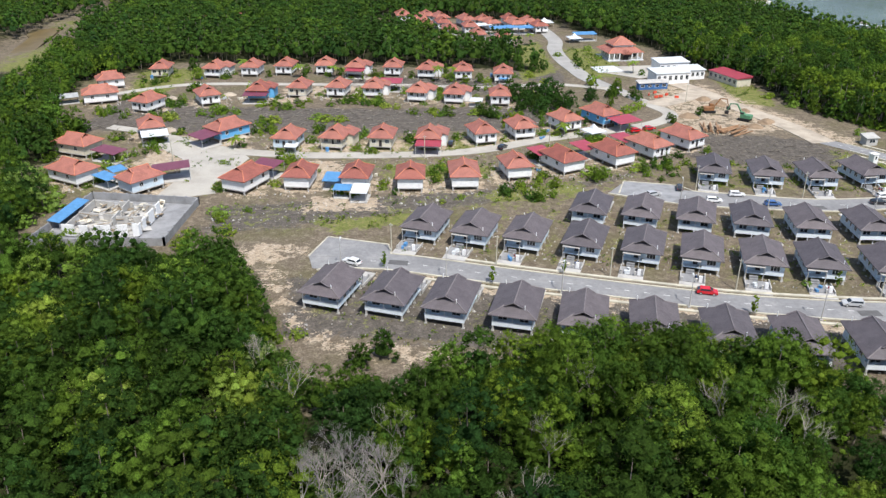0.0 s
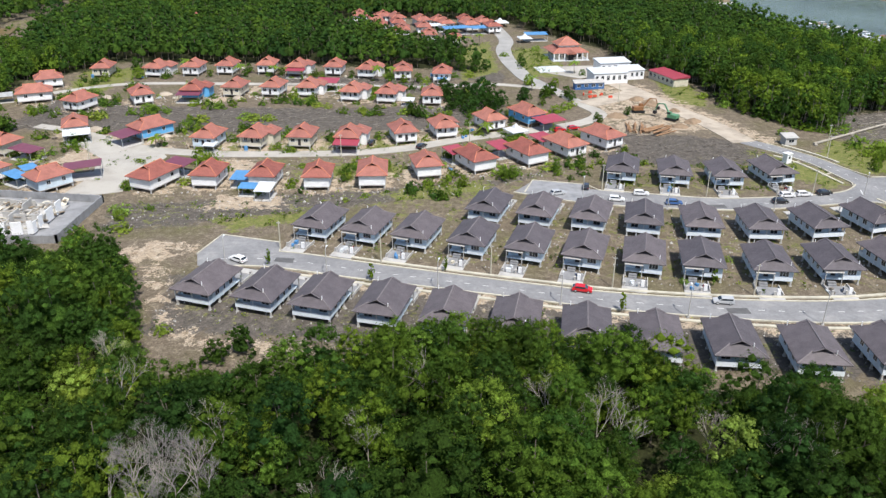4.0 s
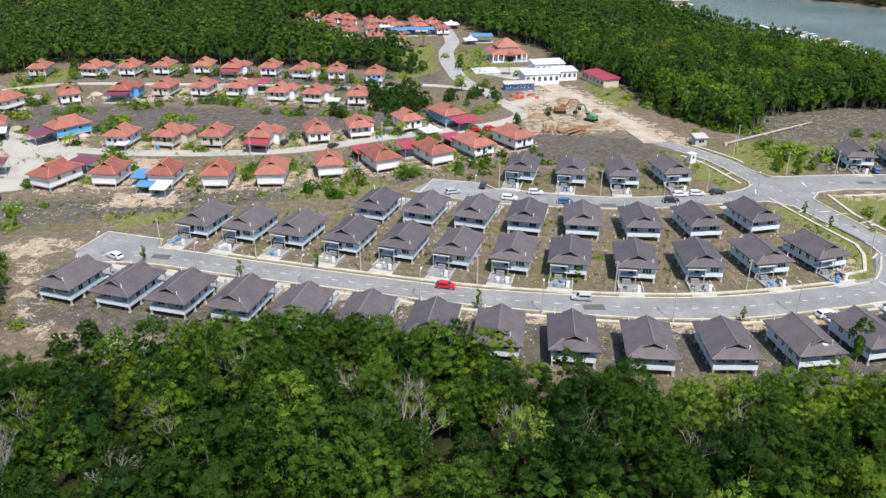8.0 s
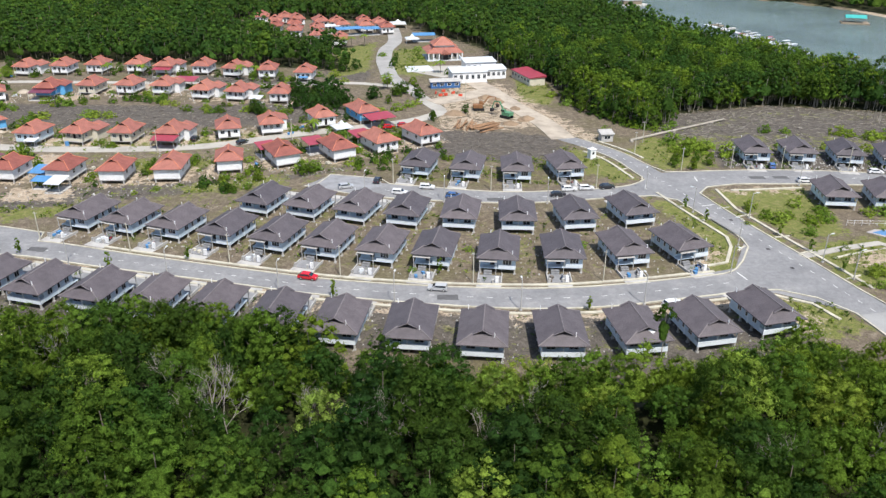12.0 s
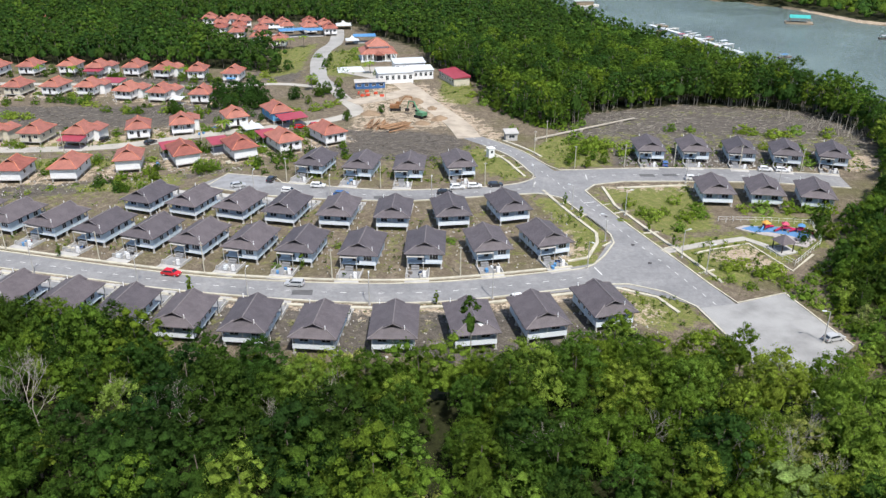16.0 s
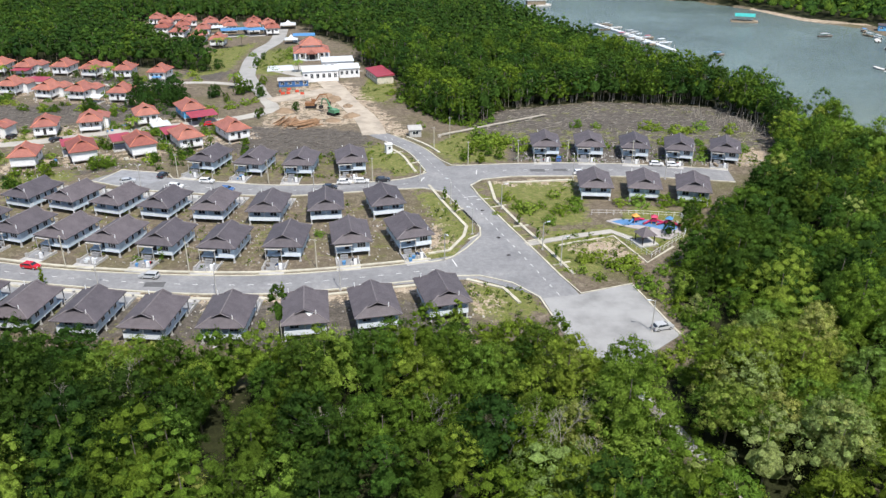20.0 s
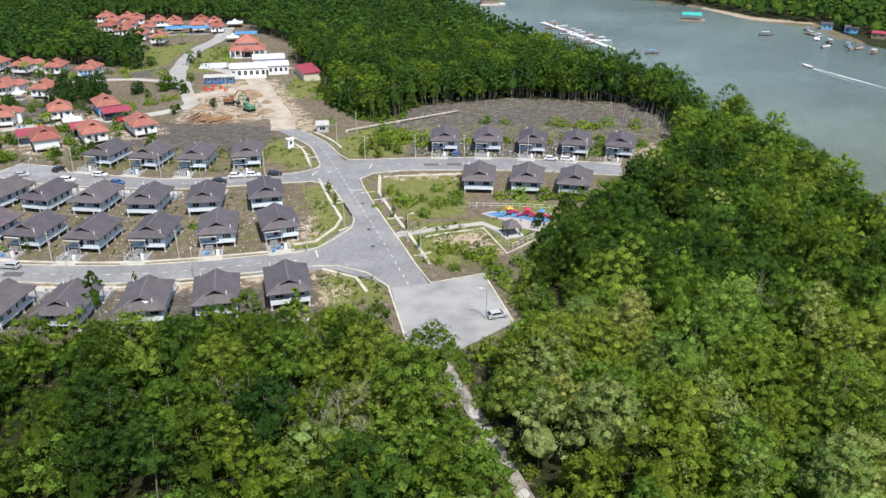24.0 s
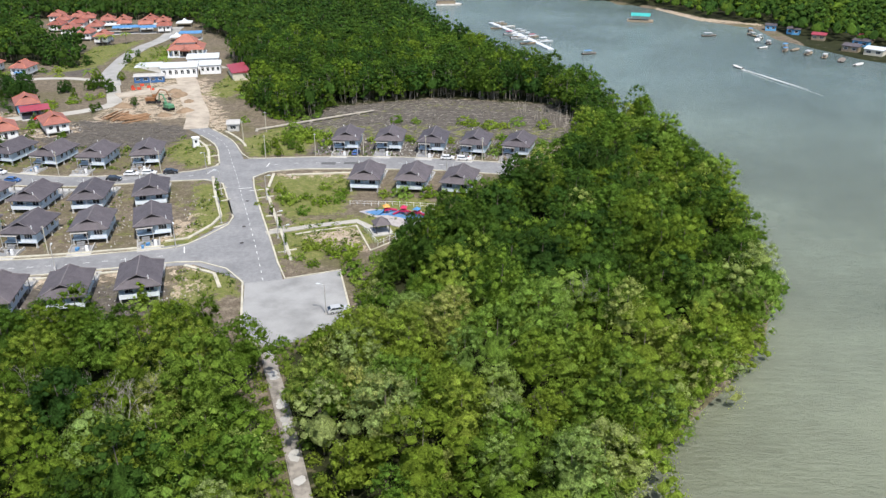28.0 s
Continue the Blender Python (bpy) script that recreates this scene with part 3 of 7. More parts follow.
tagged(new("road_junction", Geo().prism([(136, 141.5), (136, 151.5), (149, 156.5), (156.5, 173), (163, 156), (168.5, 136.5), (154, 145)], -0.1, 0.044).mesh("junction", M_ASPHALT)), "grey asphalt where the street meets the main road", "road", kind="structure")
tagged(new("road_car_park", Geo().prism(PARK, -0.1, 0.075).mesh("car_park", M_PARK)), "bare pale concrete car park at the road's end", "car park", kind="structure")
tagged(new("road_turning_bay", Geo().prism(CUL_BAY, -0.1, 0.08).mesh("bay", M_ASPHALT)), "dark asphalt turning bay", "road", kind="structure")
tagged(new("road_parking_bay", Geo().prism([(44, 204), (48, 214.5), (63, 211.5), (64, 206), (58, 199)], -0.1, 0.08).mesh("bay", M_SLAB)), "grey asphalt parking bay", "road", kind="structure")
FOOTPATH = [(178.7, 111), (181.2, 103), (183.9, 96), (189, 82), (193.2, 70), (198.4, 55), (204, 40)]
footpath = tagged(new("pavement_footpath", band(smooth_line(FOOTPATH), 2.4, -0.1, 0.12).mesh("footpath", M_OLDPATH)), "pale broken concrete footpath through the trees", "footpath", kind="structure")
rp = random.Random(14)
line = resample(smooth_line(FOOTPATH), 60)
for k in (2, 3, 8, 9, 15, 16, 19, 20, 21, 26, 27, 31, 36, 37, 42, 43):
    (x0, y0), (x1, y1) = line[k], line[k + 1]
    poly = [(x0 + 1.05 * math.cos(a) * rp.uniform(0.6, 1.05), y0 + 1.15 * math.sin(a) * rp.uniform(0.6, 1.1)) for a in (i * math.pi / 4 for i in range(8))]
    part("broken_slab", Geo().prism(poly, 0.0, 0.135 + 0.001 * k), M_CONC, footpath, "pale newer patch of concrete")
tagged(new("footpath_wall", band(offset_line(smooth_line(FOOTPATH), -1.35), 0.16, -0.1, 0.45).mesh("wall", M_OLDPATH)), "low stained concrete edge wall beside the footpath", "wall", kind="structure")

tagged(new("pavement_plaza", Geo().prism([(-94, 252), (-84, 246), (-70, 240), (-64, 231), (-68, 212), (-72, 199), (-82, 198), (-80, 214), (-83, 228), (-98, 243)], -0.2, 0.045).mesh("plaza", M_PAVE)), "pale dusty concrete turning place", "pavement", kind="structure")
VILLAGE_ROADS = [
    ([(-92, 250), (-82, 236), (-70, 237), (-51, 234.5), (-30, 235), (-9, 237), (9, 242), (28, 253), (48, 262), (68, 272), (78, 284), (74, 297), (66, 316)], 5.5), ([(66, 315), (56, 338), (52.5, 354), (49, 376), (48, 400), (50.5, 424), (46, 462)], 7.5),
    ([(-82, 238), (-79, 224), (-74, 210), (-70, 200)], 8), ([(-90, 248), (-104, 256), (-120, 262)], 4.5), ([(66, 320), (40, 328), (10, 322), (-20, 324), (-60, 324), (-110, 322), (-135, 306)], 4),
    ([(121, 253), (116, 272), (106, 296), (98, 318), (92, 332)], 8.5), ([(75, 298), (88, 308), (98, 318)], 9),
]
for i, (line, width) in enumerate(VILLAGE_ROADS):
    line = smooth_line(line)
    mat = M_SAND if i in (5, 6) else M_ROADGREY if i == 1 else M_PAVE
    tagged(new("road_village", band(line, width, -0.2, 0.055 + 0.006 * i).mesh("village_road", mat)), "pale sandy works road" if mat is M_SAND else "pale grey asphalt road up to the hall" if mat is M_ROADGREY else "pale dusty concrete village road", "road", kind="structure")

KERBS = [
    [(-34, 163), (-31, 174), (-16, 170), (-15, 165), *LOW_N[7:-6], (152, 160.5), (155.6, 168), (155.6, 173), *MAIN_L[19:24], (146, 198), (140, 201), *MID_S[::-1][7:]],
    [(45, 205), (48, 214.6), (63, 211.6), *MID_N[7:-1], (139.5, 214), *MAIN_L[12:2:-1]],
    [(-31, 156.5), *LOW_S[4:-8], (155, 146.3), (162, 143), (167.4, 136.5), (172.5, 115), (177, 110.4)],
    [(193.4, 122), (188, 143.1), (176.4, 138.4), *MAIN_R[33:19:-1], (153.6, 203.5), (157, 208.5), *EAST_S[8:]],
    [*EAST_N[::-1][:-3], (148, 221), (145, 225), *MAIN_R[9:1:-1]],
]
for k, line in enumerate(KERBS):
    tagged(new("kerb", band(line, 0.42, -0.15, 0.19 + 0.002 * k).mesh("kerb", M_KERB)), "cream concrete road kerb", "kerb", kind="structure")
# verge strips with drains set back from the kerbs
DRAINS = [[(141.5, 203.5), *offset_line(MAIN_L[17:24], -3.0), (151.5, 168), (148, 159.5), (143, 157.5)], [(159, 207), *offset_line(MAIN_R[21:34], 3.2)], offset_line(MAIN_L[12:3:-1], 3.0), offset_line(LOW_S[8:-9], -2.0), offset_line(LOW_N[10:-9], 1.6),
          [(152, 144.5), (160, 140.5), (163, 134)], [(163, 206), (181, 208.6), (184, 208.6)], offset_line(MAIN_R[8:2:-1], -2.6)]
for line in DRAINS:
    ob = tagged(new("drain", band(line, 0.8, -0.15, 0.2).mesh("drain", M_KERB)), "pale concrete roadside drain", "drain", kind="structure")
for a, b in (((152.6, 166), (155, 168.6)), ((149, 184), (151.5, 186)), ((145, 193), (148, 195)), ((172, 152), (176, 154)), ((167, 165), (171, 167)), ((164, 174), (168, 175)), ((159, 187), (163, 188.6)), ((134, 222), (137.5, 224)), ((128, 232), (132, 234.5))):
    tagged(new("verge_crossing", band([a, b], 0.5, -0.1, 0.14).mesh("crossing", M_KERB)), "narrow concrete crossing over the verge", "path", kind="structure")

# road dashes
dash = Geo().box(-0.65, 0.65, -0.08, 0.08, 0, 0.006).mesh("dash", M_MARK)


def dashes(road, line, gap, z, start=0.0, stop=1.0):
    n = int(np.sum(np.hypot(*np.diff(np.array(line), axis=0).T)) / gap)
    pts = resample(line, n + 1)
    for i in range(int(n * start), int(n * stop)):
        (x0, y0), (x1, y1) = pts[i], pts[i + 1]
        ob = new("dash", dash)
        ob.parent = ROADS[road]
        ob.matrix_basis = pose((x0 + x1) / 2, (y0 + y1) / 2, z, 0, 0, math.degrees(math.atan2(y1 - y0, x1 - x0)))


def between(a, b, f):
    return [(p[0] * (1 - f) + q[0] * f, p[1] * (1 - f) + q[1] * f) for p, q in zip(resample(a, 60), resample(b, 60))]


dashes("road_main", between(MAIN_L, MAIN_R, 0.5), 3.5, 0.056)
dashes("road_street", between(LOW_N, LOW_S, 0.5), 4.0, 0.062, 0.03, 0.93)
dashes("road_middle", between(MID_N, MID_S, 0.5), 6.0, 0.067, 0.2, 0.95)
dashes("road_east", between(EAST_N, EAST_S, 0.5), 6.0, 0.072, 0.1, 0.9)
bar = Geo().box(-1.9, 1.9, -0.14, 0.14, 0, 0.006).mesh("stop_line", M_MARK)
for road, x, y, h, z in (("road_street", 149.3, 152.6, 108, 0.062), ("road_middle", 139.5, 208.5, 75, 0.067), ("road_east", 155.5, 215, 88, 0.072), ("road_main", 157, 193, 18, 0.058), ("road_main", 153.4, 194.5, 18, 0.058)):
    ob = new("stop_line", bar)
    ob.parent = ROADS[road]
    ob.matrix_basis = pose(x, y, z, 0, 0, h)
patch = Geo().prism([(-2.2, -1.1), (2.3, -1.2), (2.1, 1.2), (-2.3, 1.0)], 0, 0.006).mesh("tar_patch", M_TAR)
for x, y, h, road in ((-13, 160.5, -8, "road_street"), (84, 140.5, 0, "road_street"), (174, 217, 0, "road_east"), (181, 217.5, 0, "road_east"), (96, 196.5, 0, "road_middle")):
    ob = new("tar_patch", patch)
    ob.parent = ROADS[road]
    ob.matrix_basis = pose(x, y, 0.073, 0, 0, h)
cover = Geo().prism([(0.5 * math.cos(a * math.pi / 6), 0.5 * math.sin(a * math.pi / 6)) for a in range(12)], 0, 0.02).mesh("manhole_cover", M_DARK)
for x, y in ((156.5, 184.5), (160, 167), (162, 157)):
    ob = new("manhole_cover", cover)
    ob.parent = ROADS["road_main"]
    ob.matrix_basis = pose(x, y, 0.07)

# ---------------------------------------------------------------- houses


def hip_roof(w, d, ze, zr, gy, hw, over=0.5):
    """Dutch gable roof: eaves at half sizes w, d, ridge zr, gablets at +-gy with half width hw."""
    slope = (zr - ze) / w
    zg = zr - slope * hw
    t = 0.16
    g = Geo()
    ea = [(-w, -d), (w, -d), (w, d), (-w, d)]
    top = [(x, y, ze) for x, y in ea] + [(-hw, -gy, zg), (hw, -gy, zg), (hw, gy, zg), (-hw, gy, zg), (0, -gy - over, zr), (0, gy + over, zr), (-hw, -gy - over, zg), (hw, -gy - over, zg), (hw, gy + over, zg), (-hw, gy + over, zg)]
    g.add(top, [(0, 1, 5, 4), (2, 3, 7, 6), (0, 4, 10, 8, 9, 13, 7, 3), (2, 6, 12, 9, 8, 11, 5, 1)])
    g.add([(x, y, ze) for x, y in ea] + [(x, y, ze - t) for x, y in ea], [(0, 4, 5, 1), (1, 5, 6, 2), (2, 6, 7, 3), (3, 7, 4, 0), (4, 7, 6, 5)])
    return g, zg


def house_roof(parent, w, d, ze, zr, gy, hw, mat, cap):
    g, zg = hip_roof(w, d, ze, zr, gy, hw)
    roof = part("roof", g, mat, parent)
    for s in (-1, 1):
        y = s * gy
        part("gablet", Geo().add([(-hw, y, zg), (hw, y, zg), (0, y, zr), (-hw, y - s * 0.12, zg), (hw, y - s * 0.12, zg), (0, y - s * 0.12, zr)],
                                 [(0, 1, 2), (5, 4, 3), (0, 3, 4, 1), (1, 4, 5, 2), (2, 5, 3, 0)]), M_DARK, roof, "dark boarded gablet")
        for sx in (-1, 1):
            part("hip_cap", Geo().tube((sx * w, s * d, ze + 0.03), (sx * hw, s * gy, zg + 0.04), 0.11, n=5), cap, roof)
        part("barge_board", Geo().tube((-hw, s * (gy + 0.5), zg + 0.02), (0, s * (gy + 0.5), zr + 0.02), 0.06, n=4).tube((hw, s * (gy + 0.5), zg + 0.02), (0, s * (gy + 0.5), zr + 0.02), 0.06, n=4), cap, roof)
    part("ridge_cap", Geo().tube((0, -gy - 0.5, zr + 0.03), (0, gy + 0.5, zr + 0.03), 0.12, n=5), cap, roof)
    return roof


def window(parent, x, y, z, w, h, axis_x, s, panes=2):
    """A framed window on a wall facing +-y (axis_x) or +-x; s is the facing sign."""
    us = [-w / 2 - 0.06]
    for k in range(panes):
        us += [-w / 2 + w * k / panes + 0.03, -w / 2 + w * (k + 1) / panes - 0.03]
    us.append(w / 2 + 0.06)
    zs = [z - h / 2 - 0.06, z - h / 2, z + h / 2, z + h / 2 + 0.06]
    nu, nz = len(us), 4

    def at(u, zz, out):
        return (x + u, y + s * out, zz) if axis_x else (x + s * out, y + u, zz)

    solid = lambda i, j: 0 <= i < nu - 1 and 0 <= j < 3 and not (j == 1 and i % 2 == 1)
    vid = lambda i, j, k: (i * nz + j) * 2 + k
    faces = []
    for i in range(nu - 1):
        for j in range(3):
            if solid(i, j):
                faces.append((vid(i, j, 1), vid(i + 1, j, 1), vid(i + 1, j + 1, 1), vid(i, j + 1, 1)))
                for di, dj, p, q in ((-1, 0, (i, j), (i, j + 1)), (1, 0, (i + 1, j), (i + 1, j + 1)), (0, -1, (i, j), (i + 1, j)), (0, 1, (i, j + 1), (i + 1, j + 1))):
                    if not solid(i + di, j + dj):
                        faces.append((vid(*p, 0), vid(*q, 0), vid(*q, 1), vid(*p, 1)))
    win = part("window", Geo().add([at(u, zz, k * 0.05) for u in us for zz in zs for k in (0, 1)], faces), M_WHITE, parent)
    gl = Geo()
    a, b = at(-w / 2, z - h / 2, -0.02), at(w / 2, z + h / 2, 0.02)
    part("pane", gl.box(min(a[0], b[0]), max(a[0], b[0]), min(a[1], b[1]), max(a[1], b[1]), a[2], b[2]), M_GLASS, win, "dark glass")
    return win


def grey_house(name, x, y, heading, vents):
    """Raised bungalow: Dutch gable roof, porch at -y, long parapet at +y."""
    h = new(name)
    w, d = 4.0, 5.7
    body = part("wall", Geo().box(-w, w, -d + 1.6, d - 1.3, 1.35, 4.05), M_BLUEW, h, "pale blue rendered wall")
    part("front_room", Geo().box(0.2, w - 0.003, -d + 0.2, -d + 1.7, 1.35, 4.05), M_BLUEW, h)
    part("floor_slab", Geo().box(-w, w, -d, d, 1.15, 1.35), M_BLUEW, h)
    house_roof(h, 4.7, 6.5, 3.9, 6.2, 4.5, 1.85, M_ROOF, M_CAP)
    # back veranda
    rail = part("parapet", Geo().box(-w, w, d - 0.15, d + 0.003, 1.15, 2.15).box(-w, -w + 0.14, d - 1.3, d - 0.15, 1.25, 2.15).box(w - 0.14, w, d - 1.3, d - 0.15, 1.25, 2.15), M_COOLW, h, "long white veranda parapet")
    for sx in (-1, 0, 1):
        part("veranda_post", Geo().box(sx * (w - 0.12) - 0.1, sx * (w - 0.12) + 0.1, d - 0.16, d + 0.004, 2.15, 3.9), M_WHITE, h)
    for sx in (-2.1, 2.1):
        window(h, sx, d - 1.3, 2.75, 1.7, 1.5, True, 1)
    # front porch
    part("porch_parapet", Geo().box(0.2, w, -d - 0.002, -d + 0.16, 1.25, 2.1), M_COOLW, h, "white porch parapet")
    part("porch_canopy", Geo().box(-w - 0.1, -0.1, -d - 1.1, -d + 0.6, 3.25, 3.38), M_CONC, h, "flat grey porch canopy")
    for px in (-w, -0.35):
        part("porch_post", Geo().box(px, px + 0.14, -d - 1.0, -d - 0.86, 0.1, 3.25), M_CONC, h)
    part("steps", Geo().box(-3.0, -1.2, -d - 1.1, -d, 0.0, 0.4).box(-3.0, -1.2, -d - 0.7, -d, 0.4, 0.8), M_SLAB, h)
    window(h, 2.1, -d + 0.2, 2.85, 1.9, 1.2, True, -1, 3)
    window(h, -3.0, -d + 1.6, 2.7, 1.3, 1.4, True, -1)
    part("door", Geo().box(-1.7, -0.7, -d + 1.54, -d + 1.63, 1.25, 3.35), M_DARK, h, "dark timber front door")
    for sx in (-1, 1):
        for yy, ww in ((-2.4, 1.2), (0.0, 0.7), (2.6, 1.3)):
            window(h, sx * w, yy, 2.9, ww, 1.3, False, sx, 2 if ww > 1 else 1)
        part("wall_pilaster", Geo().box(min(sx * w, sx * (w + 0.05)), max(sx * w, sx * (w + 0.05)), 0.4, 0.65, 0.95, 3.85), M_COOLW, h)
    for sx in (-1, 1):
        for yy in (-d + 0.2, -1.9, 1.9, d - 0.2):
            part("stilt", Geo().box(sx * (w - 0.2) - 0.16, sx * (w - 0.2) + 0.16, yy - 0.16, yy + 0.16, 0.14, 1.15).box(sx * (w - 0.2) - 0.27, sx * (w - 0.2) + 0.27, yy - 0.27, yy + 0.27, -0.25, 0.14), M_CONC, h)
    for vx, vy in vents:
        zz = 3.9 + (6.5 - abs(vy)) * 0.66
        part("vent_pipe", Geo().tube((vx, vy, zz - 0.2), (vx, vy, zz + 0.9), 0.09), M_WHITE, h, "white vent pipe")
    h.matrix_basis = place(x, y, heading)
    return h


def forecourt(x, y, heading, wide):
    """Walled drive in front of a house."""
    f = new("forecourt")
    d0, d1 = -4.2, -10.6
    part("slab", Geo().box(-4.0, 1.0, d1, -6.85, -0.2, 0.12), M_SLAB, f, "grey concrete drive slab")
    for sx in (-4.15, 1.0):
        part("side_wall", Geo().box(sx, sx + 0.2, d1, -6.2, -0.2, 0.55), M_CONC, f)
    for px in (-3.9, -0.9):
        part("gate_post", Geo().box(px, px + 0.4, d1 - 0.1, d1 + 0.3, -0.2, 0.95).box(px - 0.06, px + 0.46, d1 - 0.16, d1 + 0.36, 0.95, 1.02), M_CONC, f)
    part("meter_box", Geo().box(-0.2, 0.5, d1 + 0.25, d1 + 0.7, -0.2, 1.5), M_WHITE, f, "concrete meter cabinet")
    part("drive_crossing", Geo().box(-4.2, 1.2, d1 - 2.4, d1 - 0.2, -0.2, 0.1), M_CONC, f)
    f.matrix_basis = place(x, y, heading)
    return tagged(f, "pale concrete walled forecourt with gate posts before a grey-roofed house", "forecourt", "house forecourts")


first, first_court = None, None
rng = random.Random(4)
for row, items in HOUSES.items():
    for x, y, heading, back in items:
        turn = heading + (180 if back else 0)
        if first is None:
            first = tagged(grey_house("grey_roof_house", x, y, turn, [(-2.2, 4.9), (3.2, -5.3)]), "raised pale blue bungalow with a grey tiled roof and white veranda", "house", "grey-roofed houses")
        else:
            copy_thing(first, place(x, y, turn))
        if first_court is None:
            first_court = forecourt(x, y, turn, False)
        else:
            copy_thing(first_court, place(x, y, turn))

# ---------------------------------------------------------------- the older village


def orange_house(name, kind, roof_mat, wall_mat):
    """Older raised bungalow. kind: plain, wing (side wing), long."""
    h = new(name)
    w, d = (3.5, 4.8) if kind != "long" else (3.7, 5.9)
    part("wall", Geo().box(-w, w, -d + (1.2 if kind == "wing" else 0), d, 1.2, 4.25), wall_mat, h)
    part("floor_slab", Geo().box(-w - 0.05, w + 0.05, -d - 0.05, d + 0.05, 0.95, 1.2), M_CONC, h)
    house_roof(h, w + 0.7, d + 0.7, 4.15, 6.75, d * 0.5, 1.3, roof_mat, M_CAP_O)
    if kind == "wing":
        part("wing_wall", Geo().box(w - 1.2, w + 2.0, 0.6, d + 2.2, 0.0, 3.75), wall_mat, h)
        wing = part("wing_roof", Geo().add([(w - 1.6, 0.2, 5.1), (w + 2.6, 0.2, 3.75), (w + 2.6, d + 2.8, 3.75), (w - 1.6, d + 2.8, 5.1), (w - 1.6, 0.2, 4.95), (w + 2.6, 0.2, 3.6), (w + 2.6, d + 2.8, 3.6), (w - 1.6, d + 2.8, 4.95)],
                                           [(0, 1, 2, 3), (7, 6, 5, 4), (0, 4, 5, 1), (1, 5, 6, 2), (2, 6, 7, 3), (3, 7, 4, 0)]), roof_mat, h)
        part("porch_rail", Geo().box(-w, w, -d, -d + 0.12, 1.2, 2.15), wall_mat, h)
        for px in (-w + 0.1, 0, w - 0.1):
            part("porch_post", Geo().box(px - 0.1, px + 0.1, -d, -d + 0.2, 2.15, 4.15), wall_mat, h)
    yf = -d + (1.2 if kind == "wing" else 0)
    for px in (-2.1, 2.1):
        window(h, px, yf, 2.9, 1.3, 1.1, True, -1)
    part("door", Geo().box(-0.45, 0.45, yf - 0.05, yf + 0.04, 1.2, 3.3), M_DARK, h, "dark door")
    for sx in (-1, 1):
        for yy in (-d * 0.5, d * 0.4):
            window(h, sx * w, yy, 2.9, 1.1, 1.1, False, sx)
        for yy in (-d + 0.2, 0, d - 0.2):
            part("stilt", Geo().box(sx * (w - 0.3) - 0.18, sx * (w - 0.3) + 0.18, yy - 0.18, yy + 0.18, -0.25, 0.95), M_CONC, h)
    return h


def carport(x, y, heading, w, d, z, mat, label, group="carports"):
    """Sheet roof on posts, slightly pitched."""
    c = new("carport")
    z1 = z - 0.5
    part("sheet_roof", Geo().add([(-w, -d, z1), (w, -d, z1), (w, d, z), (-w, d, z), (-w, -d, z1 - 0.1), (w, -d, z1 - 0.1), (w, d, z - 0.1), (-w, d, z - 0.1)],
                                 [(0, 1, 2, 3), (7, 6, 5, 4), (0, 4, 5, 1), (1, 5, 6, 2), (2, 6, 7, 3), (3, 7, 4, 0)]), mat, c)
    for px in (-w + 0.2, w - 0.2):
        for py in (-d + 0.2, d - 0.2):
            part("post", Geo().tube((px, py, -0.2), (px, py, z1 - 0.05 + 0.5 * (py > 0)), 0.07, n=6), M_STEEL, c)
    part("slab", Geo().box(-w, w, -d, d, -0.2, 0.07), M_CONC, c)
    c.matrix_basis = place(x, y, heading)
    return tagged(c, label + (" on thin posts" if len(label.split()) < 5 else ""), "carport", group)


ROOFS = {"o": (M_ROOF_O, "orange tiled"), "r": (M_ROOF_R, "faded red tiled")}
WALLS = {"w": (M_WHITE, "white"), "c": (M_CREAM, "cream"), "b": (M_BLUEW, "pale blue"), "s": (M_SKYBLUE, "bright blue")}
protos = {}
for x, y, heading, kind, roof, wall in VILLAGE:
    heading += 180 if y < 235 else 0
    key = (kind, roof, wall)
    if key in protos:
        copy_thing(protos[key], place(x, y, heading))
    else:
        protos[key] = orange_house("village_house", kind, ROOFS[roof][0], WALLS[wall][0])
        protos[key].matrix_basis = place(x, y, heading)
        tagged(protos[key], f"{WALLS[wall][1]} raised bungalow with a {ROOFS[roof][1]} roof" + (", side wing" if kind == "wing" else ""), "house", "village houses")

